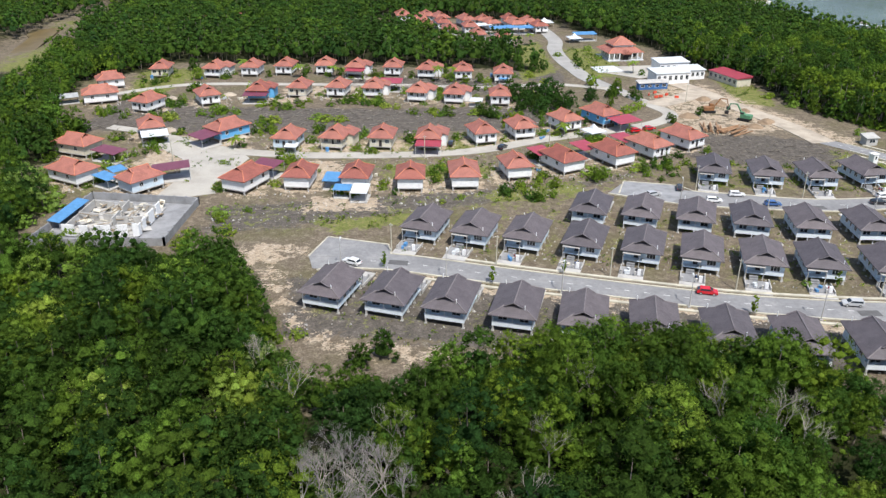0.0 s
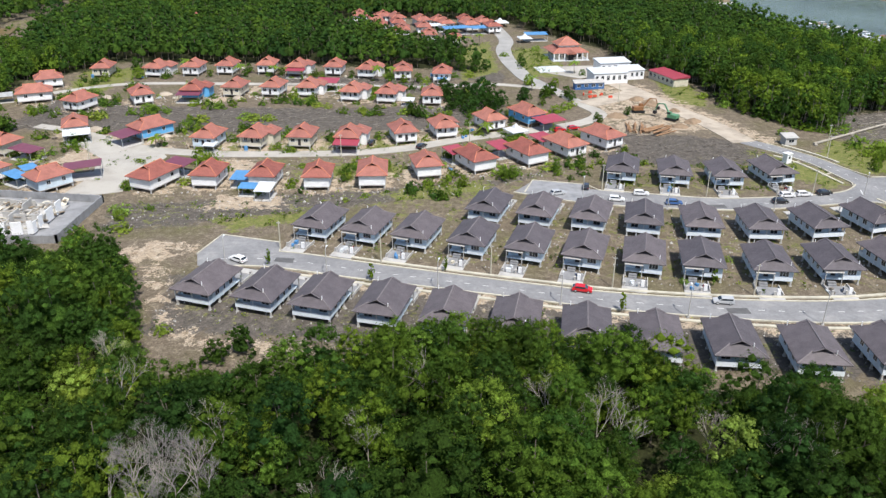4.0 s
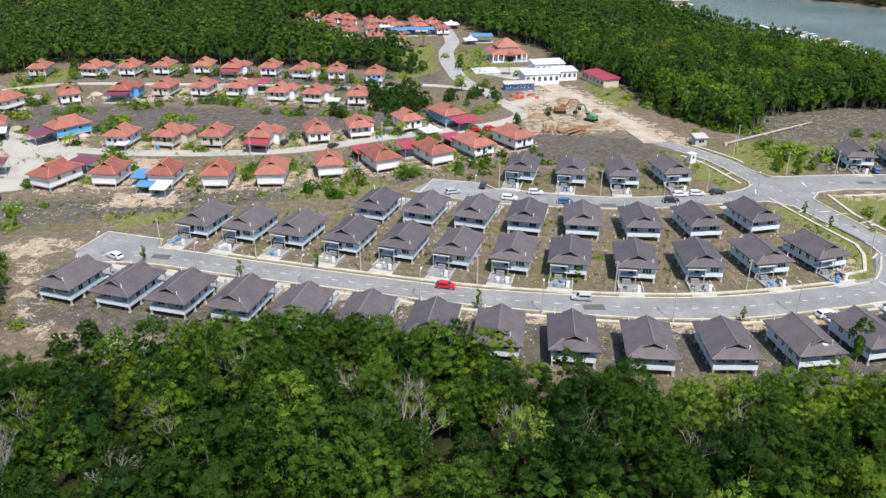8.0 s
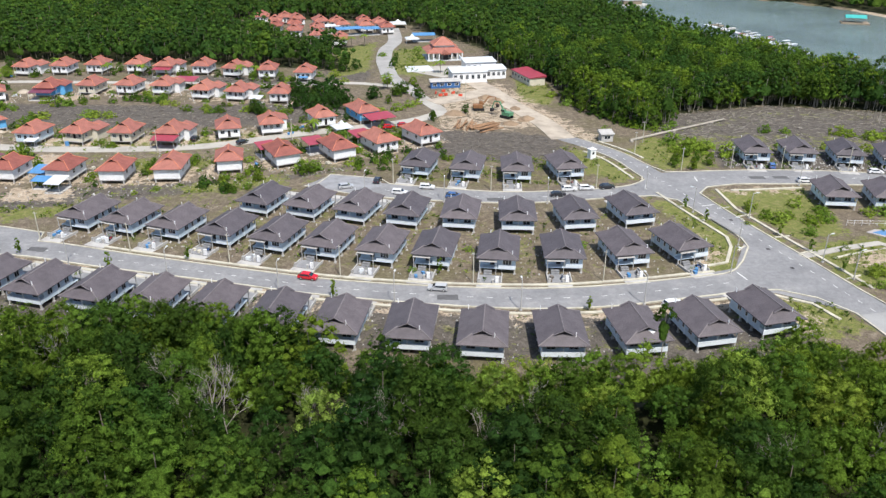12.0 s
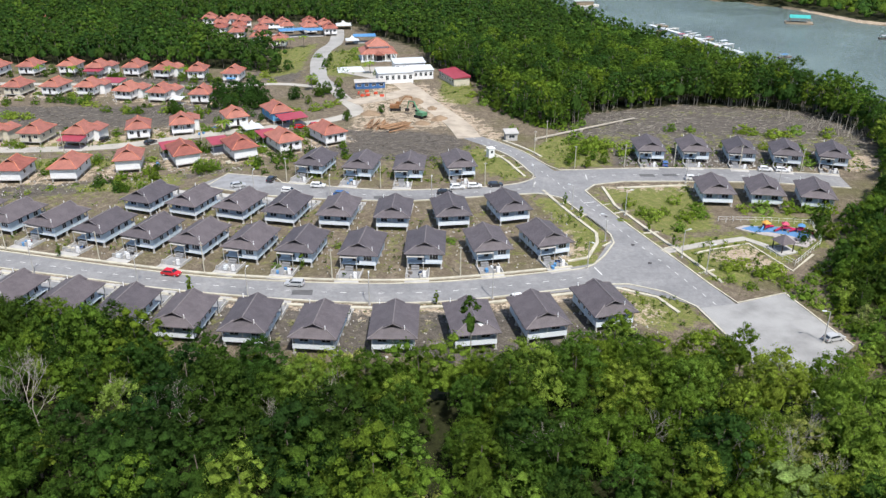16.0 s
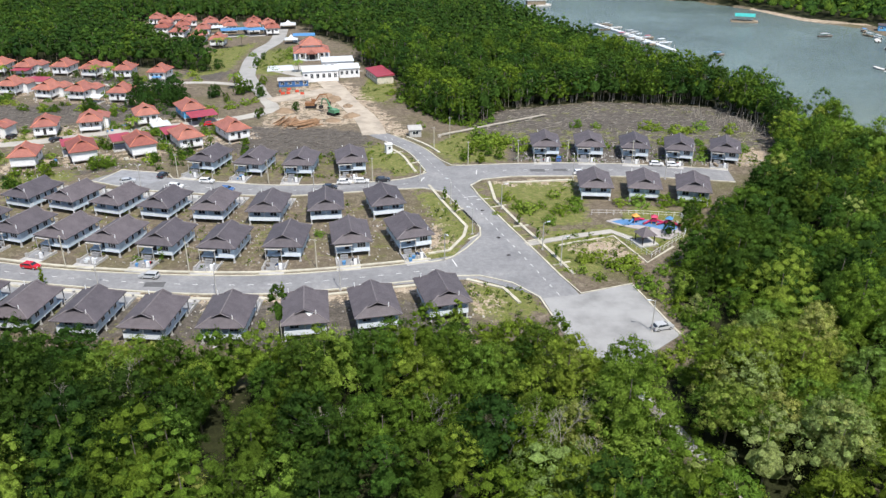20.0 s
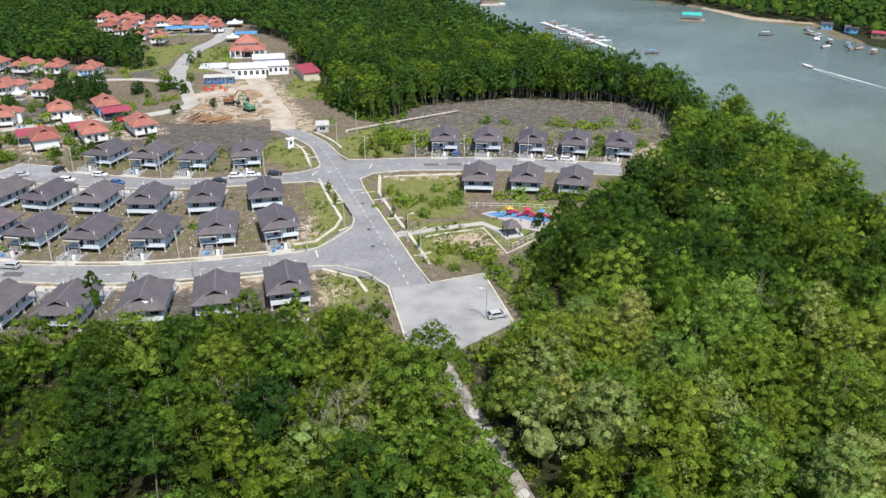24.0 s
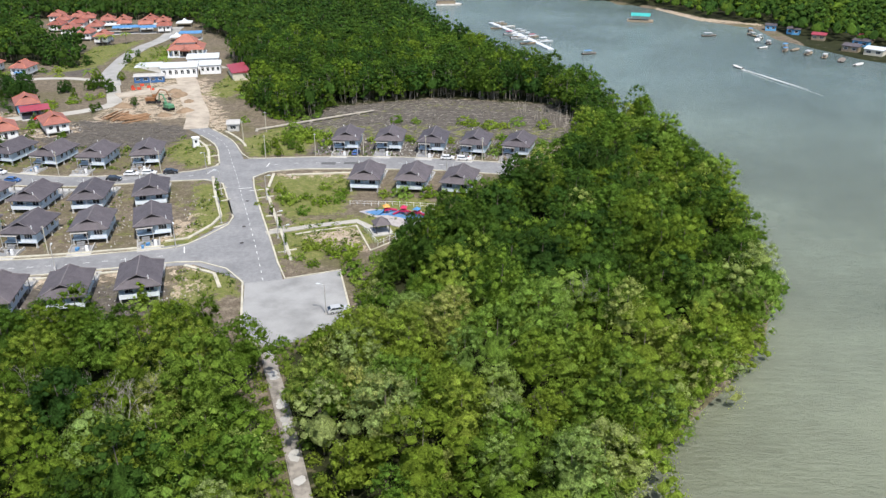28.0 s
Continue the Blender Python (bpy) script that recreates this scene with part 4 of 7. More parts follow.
for x, y, hd, w, d, z, mat, lab in (
        (-106, 228, 70, 3.0, 4.5, 3.6, M_MAROON, "maroon sheet-roofed carport beside a cream house"), (-98, 206, 60, 2.2, 3.4, 3.4, M_BLUESHEET, "blue tarpaulin lean-to beside a house"), (-97, 211.5, 50, 2.2, 2.0, 3.6, M_BLUESHEET, "blue tarpaulin awning"),
        (-82, 213, -70, 3.4, 5.2, 4.0, M_MAROON, "long maroon sheet carport behind a house"), (-55, 216.5, -22, 4.0, 3.0, 4.0, M_MAROON, "maroon sheet carport"), (-34.6, 208, -4, 2.6, 3.2, 3.2, M_BLUESHEET, "blue sheet lean-to"),
        (-31, 200.5, -4, 2.4, 1.8, 3.0, M_BLUESHEET, "small blue sheet awning"), (-26, 199, -4, 2.3, 3.2, 3.3, M_WSHEET, "white sheet carport"), (25.5, 231, 30, 3.0, 3.6, 3.9, M_REDSHEET, "maroon-red sheet carport"), (39.5, 236.5, 32, 3.2, 3.8, 3.9, M_REDSHEET, "maroon-red sheet carport"),
        (53.5, 245, 34, 3.2, 3.8, 3.9, M_REDSHEET, "maroon-red sheet carport"), (-98, 245, 24, 4.2, 3.0, 3.6, M_WSHEET, "wide white sheet awning before a house"), (-81.5, 244, -40, 4.2, 3.8, 3.8, M_MAROON, "maroon sheet carport"), (-52, 237, -8, 2.0, 1.8, 2.8, M_WSHEET, "small white awning"),
        (-9, 237.5, -4, 4.0, 2.6, 3.7, M_REDSHEET, "red sheet porch roof before a house"), (57.5, 266, 32, 5.0, 3.6, 3.8, M_REDSHEET, "wide maroon-red sheet carport"), (-77, 295.5, 0, 4.6, 2.8, 3.7, M_MAROON, "purple-maroon sheet porch roof"), (-27, 316, -4, 4.5, 3.5, 4.2, M_REDSHEET, "red sheet carport behind a house"),
        (-44, 336.5, -6, 4.0, 2.4, 3.8, M_REDSHEET, "red sheet porch roof"), (7, 294, -8, 2.4, 2.0, 2.6, M_WSHEET, "small white awning"), (24, 440, 20, 7.5, 3.0, 4.0, M_BLUESHEET, "long blue sheet shelter"), (12, 446, 20, 6.0, 2.5, 4.2, M_WSHEET, "white sheet shelter"), (36, 442, 20, 4.5, 3.0, 3.8, M_BLUESHEET, "blue sheet shelter"),
        (66, 424, 10, 6.0, 3.0, 4.0, M_BLUESHEET, "pale blue sheet shelter"), (19, 328.8, -2, 2.0, 1.0, 2.6, M_BLUESHEET, "small blue awning")):
    carport(x, y, hd, w, d, z, mat, lab)


def tent(x, y, s, heading):
    t = new("canopy_tent")
    part("canopy", Geo().add([(-s, -s, 2.4), (s, -s, 2.4), (s, s, 2.4), (-s, s, 2.4), (0, 0, 4.6), (-s * .35, -s * .35, 3.1), (s * .35, -s * .35, 3.1), (s * .35, s * .35, 3.1), (-s * .35, s * .35, 3.1), (-s, -s, 2.15), (s, -s, 2.15), (s, s, 2.15), (-s, s, 2.15)],
                             [(0, 1, 6, 5), (1, 2, 7, 6), (2, 3, 8, 7), (3, 0, 5, 8), (5, 6, 4), (6, 7, 4), (7, 8, 4), (8, 5, 4), (0, 9, 10, 1), (1, 10, 11, 2), (2, 11, 12, 3), (3, 12, 9, 0)]), M_WSHEET, t)
    for a in (-1, 1):
        for b in (-1, 1):
            part("pole", Geo().tube((a * s * 0.97, b * s * 0.97, -0.1), (a * s * 0.97, b * s * 0.97, 2.4), 0.05), M_STEEL, t)
    t.matrix_basis = place(x, y, heading)
    return tagged(t, "white peaked canopy tent", "tent", "canopy tents")


tent(45.5, 256.5, 3.2, 30), tent(60, 419, 3.5, 10), tent(49, 466, 4.5, 10)

# ---------------------------------------------------------------- public buildings


def hall(x, y, heading):
    """Two-tier pyramid roofed hall."""
    h = new("prayer_hall")
    part("wall", Geo().box(-8, 8, -7, 7, 0.3, 4.0), M_CREAM, h, "cream wall with brown panels")
    part("plinth", Geo().box(-10.5, 10.5, -10, 9, -0.2, 0.35), M_WSHEET, h)
    for k, (w0, w1, z0, z1) in enumerate(((10.4, 5.6, 3.9, 6.3), (6.6, 0.4, 7.3, 11.0))):
        d0, d1 = w0 * 0.9, w1 * 0.9
        r = part("roof", Geo().add([(-w0, -d0, z0), (w0, -d0, z0), (w0, d0, z0), (-w0, d0, z0), (-w1, -d1, z1), (w1, -d1, z1), (w1, d1, z1), (-w1, d1, z1)],
                                   [(0, 1, 5, 4), (1, 2, 6, 5), (2, 3, 7, 6), (3, 0, 4, 7), (4, 5, 6, 7), (3, 2, 1, 0)]), M_ROOF_O, h)
        for a in (-1, 1):
            for b in (-1, 1):
                part("hip_cap", Geo().tube((a * w0, b * d0, z0), (a * w1, b * d1, z1 + 0.05), 0.16, n=5), M_CAP_O, r)
    part("clerestory", Geo().box(-5.4, 5.4, -4.9, 4.9, 6.2, 7.4), M_WHITE, h)
    part("entrance_porch", Geo().box(-2.6, 2.6, -11.4, -9.0, 3.4, 3.8).add([(-3, -11.8, 3.8), (3, -11.8, 3.8), (3, -6, 3.8), (-3, -6, 3.8), (0, -11.8, 5.5), (0, -6, 5.5)], [(0, 1, 4), (1, 2, 5, 4), (2, 3, 5), (3, 0, 4, 5)]), M_ROOF_O, h)
    part("entrance_arch", Geo().box(-1.5, 1.5, -9.6, -9.3, 0.3, 3.0).prism([(-1.5, -9.6), (1.5, -9.6), (1.5, -9.3), (-1.5, -9.3)], 3.0, 3.3), M_DARK, h)
    for px in (-9.6, -6.8, -3.6, 3.6, 6.8, 9.6):
        part("column", Geo().box(px - 0.3, px + 0.3, -9.2, -8.6, 0.3, 3.9), M_WHITE, h)
    for px in (-5.8, -3.2, 3.2, 5.8):
        window(h, px, -7, 2.2, 1.6, 1.8, True, -1)
    for sx in (-1, 1):
        for yy in (-4, 0, 4):
            window(h, sx * 8, yy, 2.2, 1.8, 1.8, False, sx)
    h.matrix_basis = Matrix.LocRotScale((x, y, 0), Euler((0, 0, radians(heading))), (0.85, 0.85, 0.9))
    return tagged(h, "cream prayer hall under a two-tier orange tiled pyramid roof", "hall")


def flat_block(name, x, y, heading, w, d, z, mat, roof_mat, label, category, wins):
    b = new(name)
    part("wall", Geo().box(-w, w, -d, d, -0.2, z), mat, b)
    part("roof", Geo().add([(-w - .4, -d - .4, z), (w + .4, -d - .4, z), (w + .4, d + .4, z + 0.7), (-w - .4, d + .4, z + 0.7), (-w - .4, -d - .4, z - .15), (w + .4, -d - .4, z - .15), (w + .4, d + .4, z - .15), (-w - .4, d + .4, z - .15)],
                           [(0, 1, 2, 3), (7, 6, 5, 4), (0, 4, 5, 1), (1, 5, 6, 2), (2, 6, 7, 3), (3, 7, 4, 0)]), roof_mat, b)
    for i in range(wins):
        window(b, -w + (i + 0.5) * 2 * w / wins, -d, z * 0.55, 2 * w / wins * 0.5, z * 0.4, True, -1)
    b.matrix_basis = place(x, y, heading)
    return tagged(b, label, category)


hall(77, 383, 12)
flat_block("community_hall", 89, 335, 14, 7.6, 4.0, 4.6, M_WHITE, M_WSHEET, "white community hall with a pale metal roof", "building", 6)
flat_block("community_annexe", 100.5, 343, 14, 4.5, 3.6, 4.0, M_WHITE, M_WSHEET, "white annexe with a pale metal roof", "building", 4)
flat_block("community_store", 94, 354, 14, 7.0, 4.0, 4.8, M_WHITE, M_WSHEET, "long white block with a pale metal roof", "building", 5)
flat_block("site_office", 79.5, 323, 12, 6.2, 1.4, 2.7, plain("container_blue", (0.05, 0.14, 0.34), 0.5), M_CONC, "blue container site office beside the road", "container", 4)
flat_block("long_shed", 115, 336, -68, 9.0, 3.6, 3.4, M_CREAM, M_REDSHEET, "long low shed with a red metal roof", "shed", 6)
flat_block("pump_house", 135, 252, 10, 2.0, 1.6, 2.6, M_CONC, M_CONC, "small grey pump house beside the road", "hut", 1)
flat_block("far_depot", 92, 470, 20, 7.0, 4.0, 5.0, M_CREAM, M_WSHEET, "pale depot building among far trees", "building", 4)
tagged(new("pavement_hall_yard", Geo().prism([(66, 362), (92, 366), (106, 352), (78, 340), (62, 352)], -0.2, 0.09).mesh("yard", M_PAVE)), "pale concrete yard before the halls", "yard", kind="structure")
tagged(new("pavement_court", Geo().prism([(62, 350), (74, 353), (71, 364), (60, 361)], -0.2, 0.12).mesh("court", M_WSHEET)), "bare pale sports court", "court", kind="structure")

# guard box on the verge
gb = new("guard_box")
part("cabin", Geo().box(-1, 1, -0.9, 0.9, 0.2, 2.9), M_WHITE, gb)
part("base", Geo().box(-1.3, 1.3, -1.2, 1.2, -0.2, 0.2), M_CONC, gb)
part("cap", Geo().box(-1.2, 1.2, -1.1, 1.1, 2.9, 3.1), M_WHITE, gb)
window(gb, 0.0, -0.9, 1.9, 0.8, 0.9, True, -1, 1)
gb.matrix_basis = place(127.5, 233, 25)
tagged(gb, "small white guard box on the grass verge", "guard box")


# ---------------------------------------------------------------- walled compound with rubble
comp = new("walled_compound")
CW = [(-98, 196.5), (-68.5, 193.5), (-69, 168), (-101, 166)]
for a, b in zip(CW, CW[1:] + CW[:1]):
    wl = part("perimeter_wall", band([a, b], 0.3, -0.2, 2.0), M_SLAB, comp)
    n = int(math.dist(a, b) / 3.2)
    for i in range(n + 1):
        px, py = a[0] + (b[0] - a[0]) * i / n, a[1] + (b[1] - a[1]) * i / n
        part("pier", Geo().box(px - 0.24, px + 0.24, py - 0.24, py + 0.24, -0.2, 2.15), M_SLAB, wl)
part("yard_slab", Geo().prism([(-97.6, 196), (-69, 193), (-69.4, 168.4), (-100.4, 166.5)], -0.2, 0.1), M_SLAB, comp)
tagged(comp, "grey concrete walled compound round broken building rubble", "compound")
rng = random.Random(11)
ruin = new("demolished_building")
part("floor_slab", Geo().prism([(-94, 192), (-76, 190), (-77, 172), (-94, 172)], 0.1, 0.5), M_CONC, ruin)
for (x0, y0), (x1, y1), hh, gaps in (((-95, 172), (-84, 170.5), 3.2, ((0.3, 0.42), (0.62, 0.78))), ((-84, 170.5), (-76.5, 172), 3.5, ((0.2, 0.36), (0.7, 0.84))), ((-76.5, 172), (-76, 186), 3.4, ((0.12, 0.2), (0.34, 0.46), (0.7, 0.8))),
                                     ((-95, 172), (-94.5, 190), 2.4, ((0.4, 0.5),)), ((-94.5, 190), (-76, 186), 2.2, ((0.3, 0.38), (0.6, 0.75))), ((-84, 170.5), (-84.5, 188), 2.8, ((0.2, 0.3), (0.6, 0.7))), ((-94.5, 181), (-84.5, 180), 2.2, ((0.5, 0.62),)), ((-84.4, 178), (-76.3, 178.5), 3.0, ((0.4, 0.55),))):
    ends = [0.0, *(e for gap in gaps for e in gap), 1.0]
    for f0, f1 in zip(ends[::2], ends[1::2]):
        at = lambda f: (x0 + (x1 - x0) * f, y0 + (y1 - y0) * f)
        part("broken_wall", band([at(f0 + 0.004), at(f1 - 0.004)], 0.3, 0.5, 0.5 + hh * rng.uniform(0.8, 1.05)), M_WHITE if hh > 3 else M_CONC, ruin)
    for f0, f1 in gaps:
        part("lintel", band([at(f0 - 0.01), at(f1 + 0.01)], 0.26, 0.5 + hh * 0.7, 0.5 + hh * 0.78), M_CONC, ruin)
for i in range(26):
    x, y, a, L = rng.uniform(-94, -79), rng.uniform(173, 188), rng.choice((0.0, 1.57)) + rng.uniform(-0.5, 0.5), rng.uniform(1.2, 2.6)
    z = rng.uniform(1.2, 3.2)
    part("roof_timber", Geo().tube((x - math.cos(a) * L, y - math.sin(a) * L, z - rng.uniform(0, 0.7)), (x + math.cos(a) * L, y + math.sin(a) * L, z), 0.1, n=4), rng.choice((M_WOOD, M_DEADW)), ruin)
for i in range(70):
    x, y, s = rng.uniform(-94, -76), rng.uniform(173, 192), rng.uniform(0.3, 1.4)
    g = Geo().box(-s, s, -s * rng.uniform(0.3, 0.8), s * 0.5, -0.12, 0.12)
    ob = part("rubble_slab", g, rng.choice((M_CONC, M_CREAM, M_WOOD)), ruin)
    ob.matrix_basis = pose(x, y, 0.7 + rng.uniform(0, 0.8), rng.uniform(-35, 35), rng.uniform(-35, 35), rng.uniform(0, 360))
tagged(ruin, "roofless pale building broken into slabs and rubble", "ruin")
carport(-98.2, 183, 86, 7.5, 1.6, 2.7, M_BLUESHEET, "long blue sheet lean-to by the compound wall")

# ---------------------------------------------------------------- building works
rng = random.Random(5)
for k, (cx, cy, hd) in enumerate(((95, 264, 40), (88, 266, 80))):
    pile = new("log_pile")
    for i in range(15):
        ox, oz = rng.uniform(-3.5, 3.5), 0.3 + 0.28 * (i % 4)
        part("log", Geo().tube((-5 + rng.uniform(-1, 1), ox, oz), (5 + rng.uniform(-1, 1), ox + rng.uniform(-1.5, 1.5), oz + 0.1), 0.2, n=6), M_LOG, pile)
    pile.matrix_basis = place(cx, cy, hd)
    tagged(pile, "loose pile of orange timber piles on sand", "logs", "log piles")


def excavator(x, y, heading, mat, label):
    e = new("excavator")
    for s in (-1, 1):
        part("track", Geo().prism([(-2.0, -0.35), (2.0, -0.35), (2.0, 0.35), (-2.0, 0.35)], 0.0, 0.85), M_RUBBER, e).location = (0, s * 1.15, 0)
    part("house", Geo().box(-2.2, 1.4, -1.3, 1.3, 1.0, 2.2), mat, e)
    cab = part("cab", Geo().box(0.2, 1.6, 0.3, 1.3, 2.2, 3.1), mat, e)
    part("cab_glass", Geo().box(0.3, 1.64, 0.36, 1.34, 2.35, 2.95), M_GLASS, cab)
    part("boom", Geo().tube((1.2, -0.3, 1.8), (3.6, -0.3, 5.2), 0.32, 0.28, 4).tube((3.6, -0.3, 5.2), (6.0, -0.3, 5.0), 0.28, 0.22, 4), mat, e)
    part("stick", Geo().tube((6.0, -0.3, 5.1), (7.0, -0.3, 2.2), 0.22, 0.18, 4), mat, e)
    part("bucket", Geo().prism([(6.5, -0.9), (7.6, -0.9), (7.6, 0.3), (6.5, 0.3)], 1.1, 2.2), M_DARK, e)
    e.matrix_basis = place(x, y, heading)
    return tagged(e, label, "excavator")


excavator(93, 288, 5, M_RUST, "orange-brown excavator with a raised boom on sand")
excavator(103, 278, 140, plain("machine_green", (0.10, 0.25, 0.14), 0.5), "green piling machine with a lowered boom")


def mound(x, y, s, mat, label):
    """A low uneven heap."""
    n1, n2 = 14, 6
    vs = [(0, 0, s * 1.1)]
    for k in range(1, n2):
        for i in range(n1):
            a, r = 2 * math.pi * i / n1, s * 2.2 * k / (n2 - 1)
            vs.append((math.cos(a) * r * rng.uniform(0.9, 1.1) * 1.3, math.sin(a) * r, max(-0.15, s * 1.1 * (1 - (k / (n2 - 1)) ** 1.3) + rng.uniform(-0.15, 0.2)) if k < n2 - 1 else -0.15))
    g = Geo().add(vs, [(0, 1 + i, 1 + (i + 1) % n1) for i in range(n1)] + [(1 + (k - 1) * n1 + i, 1 + k * n1 + i, 1 + k * n1 + (i + 1) % n1, 1 + (k - 1) * n1 + (i + 1) % n1) for k in range(1, n2 - 1) for i in range(n1)])
    ob = part("soil_mound", g, mat)
    ob.matrix_basis = place(x, y, rng.uniform(0, 180))
    return tagged(ob, label, "soil heap", "spoil heaps")


for x, y, s in ((96, 306, 1.2), (100, 300, 1.6), (107, 290, 1.0), (84, 282, 1.4), (110, 276, 1.3), (104, 270, 1.1)):
    mound(x, y, s, M_ORANGESOIL, "heap of bare orange soil and broken timber")
for x, y in ((-90, 306), (-72, 299), (-111, 300), (-72, 252), (-38, 334), (-60, 302), (-98, 259)):
    mound(x, y, rng.uniform(0.7, 1.0), M_SAND, "low pale heap of rubble beside a house")
barrier = new("road_barrier")
part("body", Geo().prism([(-0.8, -0.25), (0.8, -0.25), (0.8, 0.25), (-0.8, 0.25)], 0.05, 0.5).box(-0.8, 0.8, -0.12, 0.12, 0.5, 1.0), plain("barrier_red", (0.6, 0.09, 0.05), 0.5), barrier)
barrier.matrix_basis = place(78, 308, 20)
tagged(barrier, "orange-red plastic road barrier", "barrier", "road barriers")
for x, y, hd in ((80, 309, 10), (83, 312, 40), (76, 312, 80), (86, 308, 0), (79, 315, 30)):
    copy_thing(barrier, place(x, y, hd))

# ---------------------------------------------------------------- playground
pg = [(188.2, 178), (191, 179.8), (207, 178.6), (206, 171), (202, 166.8), (197.6, 169), (196, 173), (191.7, 175)]
play_blue = [(189.6, 177.8), (192.5, 179.2), (199, 179), (206.4, 177.6), (205.4, 173.2), (203, 171.6), (199.5, 174.2), (196, 175.6), (192.6, 175.4)]
tagged(new("pavement_playground", Geo().prism(pg, -0.15, 0.1).mesh("pad", plain("playground_grey", (0.40, 0.37, 0.36), 0.8))), "pale grey rubber playground surface", "playground floor", kind="structure")
tagged(new("pavement_playground_inlay", Geo().prism(play_blue, -0.15, 0.106).mesh("pad", plain("playground_rubber", (0.10, 0.23, 0.44), 0.8))), "blue rubber inlay on the playground", "playground floor", kind="structure")
M_PLAY = plain("play_red", (0.5, 0.03, 0.10), 0.4)
M_PLAYY = plain("play_orange", (0.75, 0.35, 0.08), 0.4)


def play_tower(x, y, heading, roof_mat, label):
    p = new("play_tower")
    for a in (-1, 1):
        for b in (-1, 1):
            part("post", Geo().tube((a, b, 0), (a, b, 3.2), 0.09), M_PLAYY, p)
    part("deck", Geo().box(-1.1, 1.1, -1.1, 1.1, 1.3, 1.5), M_PLAY, p)
    part("roof", Geo().add([(-1.5, -1.5, 3.1), (1.5, -1.5, 3.1), (1.5, 1.5, 3.1), (-1.5, 1.5, 3.1), (0, 0, 4.3)], [(0, 1, 4), (1, 2, 4), (2, 3, 4), (3, 0, 4), (3, 2, 1, 0)]), roof_mat, p)
    for sgn, dx, dy, mat in ((1, 0.7, 0.2, M_PLAY), (-1, 0.55, -0.3, M_BLUESHEET if roof_mat is M_PLAYY else M_PLAY)):
        g = Geo()
        n = 8
        rings = [[(sgn * (1.0 + i * dx), dy * i + 0.5 * math.cos(2 * math.pi * k / n), 1.7 - 0.25 * i + 0.5 * math.sin(2 * math.pi * k / n)) for k in range(n)] for i in range(7)]
        g.add([q for ring in rings for q in ring], [(i * n + k, i * n + (k + 1) % n, (i + 1) * n + (k + 1) % n, (i + 1) * n + k) for i in range(6) for k in range(n)])
        part("slide", g, mat, p, "tube slide")
    for s_ in (-1.12, 1.04):
        part("rail", Geo().box(-1.1, 1.1, s_, s_ + 0.08, 1.5, 2.3), M_PLAY, p)
    p.matrix_basis = Matrix.LocRotScale((x, y, 0.1), Euler((0, 0, radians(heading))), (0.6, 0.6, 0.6))
    return tagged(p, label, "play tower", "playground towers")


play_tower(195.6, 177.3, 20, M_PLAYY, "red play tower with an orange roof and slides")
play_tower(200.2, 176.6, -10, M_PLAY, "red play tower with tube slides")
play_tower(203.8, 175.6, -30, M_BLUESHEET, "red play tower with a blue roof and slides")
gz = new("gazebo")
part("base", Geo().box(-2.6, 2.6, -2.4, 2.4, -0.1, 0.25), M_CONC, gz)
part("roof", Geo().add([(-2.1, -2.1, 2.5), (2.1, -2.1, 2.5), (2.1, 2.1, 2.5), (-2.1, 2.1, 2.5), (0, 0, 4.3)], [(0, 1, 4), (1, 2, 4), (2, 3, 4), (3, 0, 4), (3, 2, 1, 0)]), M_ROOF, gz)
for a in (-1, 1):
    for b in (-1, 1):
        part("post", Geo().box(a * 1.6 - .1, a * 1.6 + .1, b * 1.6 - .1, b * 1.6 + .1, 0.25, 2.5), M_DARK, gz)
part("bench", Geo().box(-1.3, 1.3, 0.9, 1.3, 0.6, 0.7), M_WOOD, gz)
gz.matrix_basis = place(195.4, 164.9, 20)
tagged(gz, "small gazebo with a dark pyramid roof on a concrete base", "gazebo")
for k, line in enumerate(([(166.5, 163.2), (177, 167.8), (188.4, 171.6), (192.6, 167.2)], [(173.8, 162.7), (178.9, 165.1), (188.6, 168.7), (193.8, 153.9), (202, 162.9)])):
    tagged(new("pavement_path", band(line, 2.2 if k == 0 else 0.6, -0.1, 0.1).mesh("path", M_PAVE if k == 0 else M_KERB)), "pale concrete path to the playground" if k == 0 else "low concrete edging round a bare plot", "path", kind="structure")
fence = new("playground_fence")
pts = resample([(185.2, 182.5), (197, 182.4), (208.6, 181), (206.4, 169), (195.2, 156.6), (190.4, 167)], 34)
for a, b in zip(pts, pts[1:]):
    part("post", Geo().tube((*a, -0.1), (*a, 1.4), 0.05, n=5), M_WHITE, fence)
    part("rail", Geo().tube((*a, 1.3), (*b, 1.3), 0.035, n=4).tube((*a, 0.6), (*b, 0.6), 0.03, n=4), M_WHITE, fence)
tagged(fence, "low pale metal fence round the playground", "fence")

# ---------------------------------------------------------------- lamps, cars, boats


def lamp_post(x, y, heading, label="pale street lamp post on the verge"):
    p = new("street_lamp")
    part("pole", Geo().tube((0, 0, -0.2), (0, 0, 6.9), 0.13, 0.08, 8), M_CONC, p)
    part("arm", Geo().tube((0, 0, 6.8), (0.9, 0, 7.05), 0.06, n=5), M_STEEL, p)
    part("lamp_head", Geo().box(0.8, 1.6, -0.16, 0.16, 6.98, 7.12), M_WSHEET, p)
    part("base", Geo().box(-0.25, 0.25, -0.25, 0.25, -0.2, 0.2), M_CONC, p)
    p.matrix_basis = place(x, y, heading)
    return tagged(p, label, "street lamp", "street lamps")


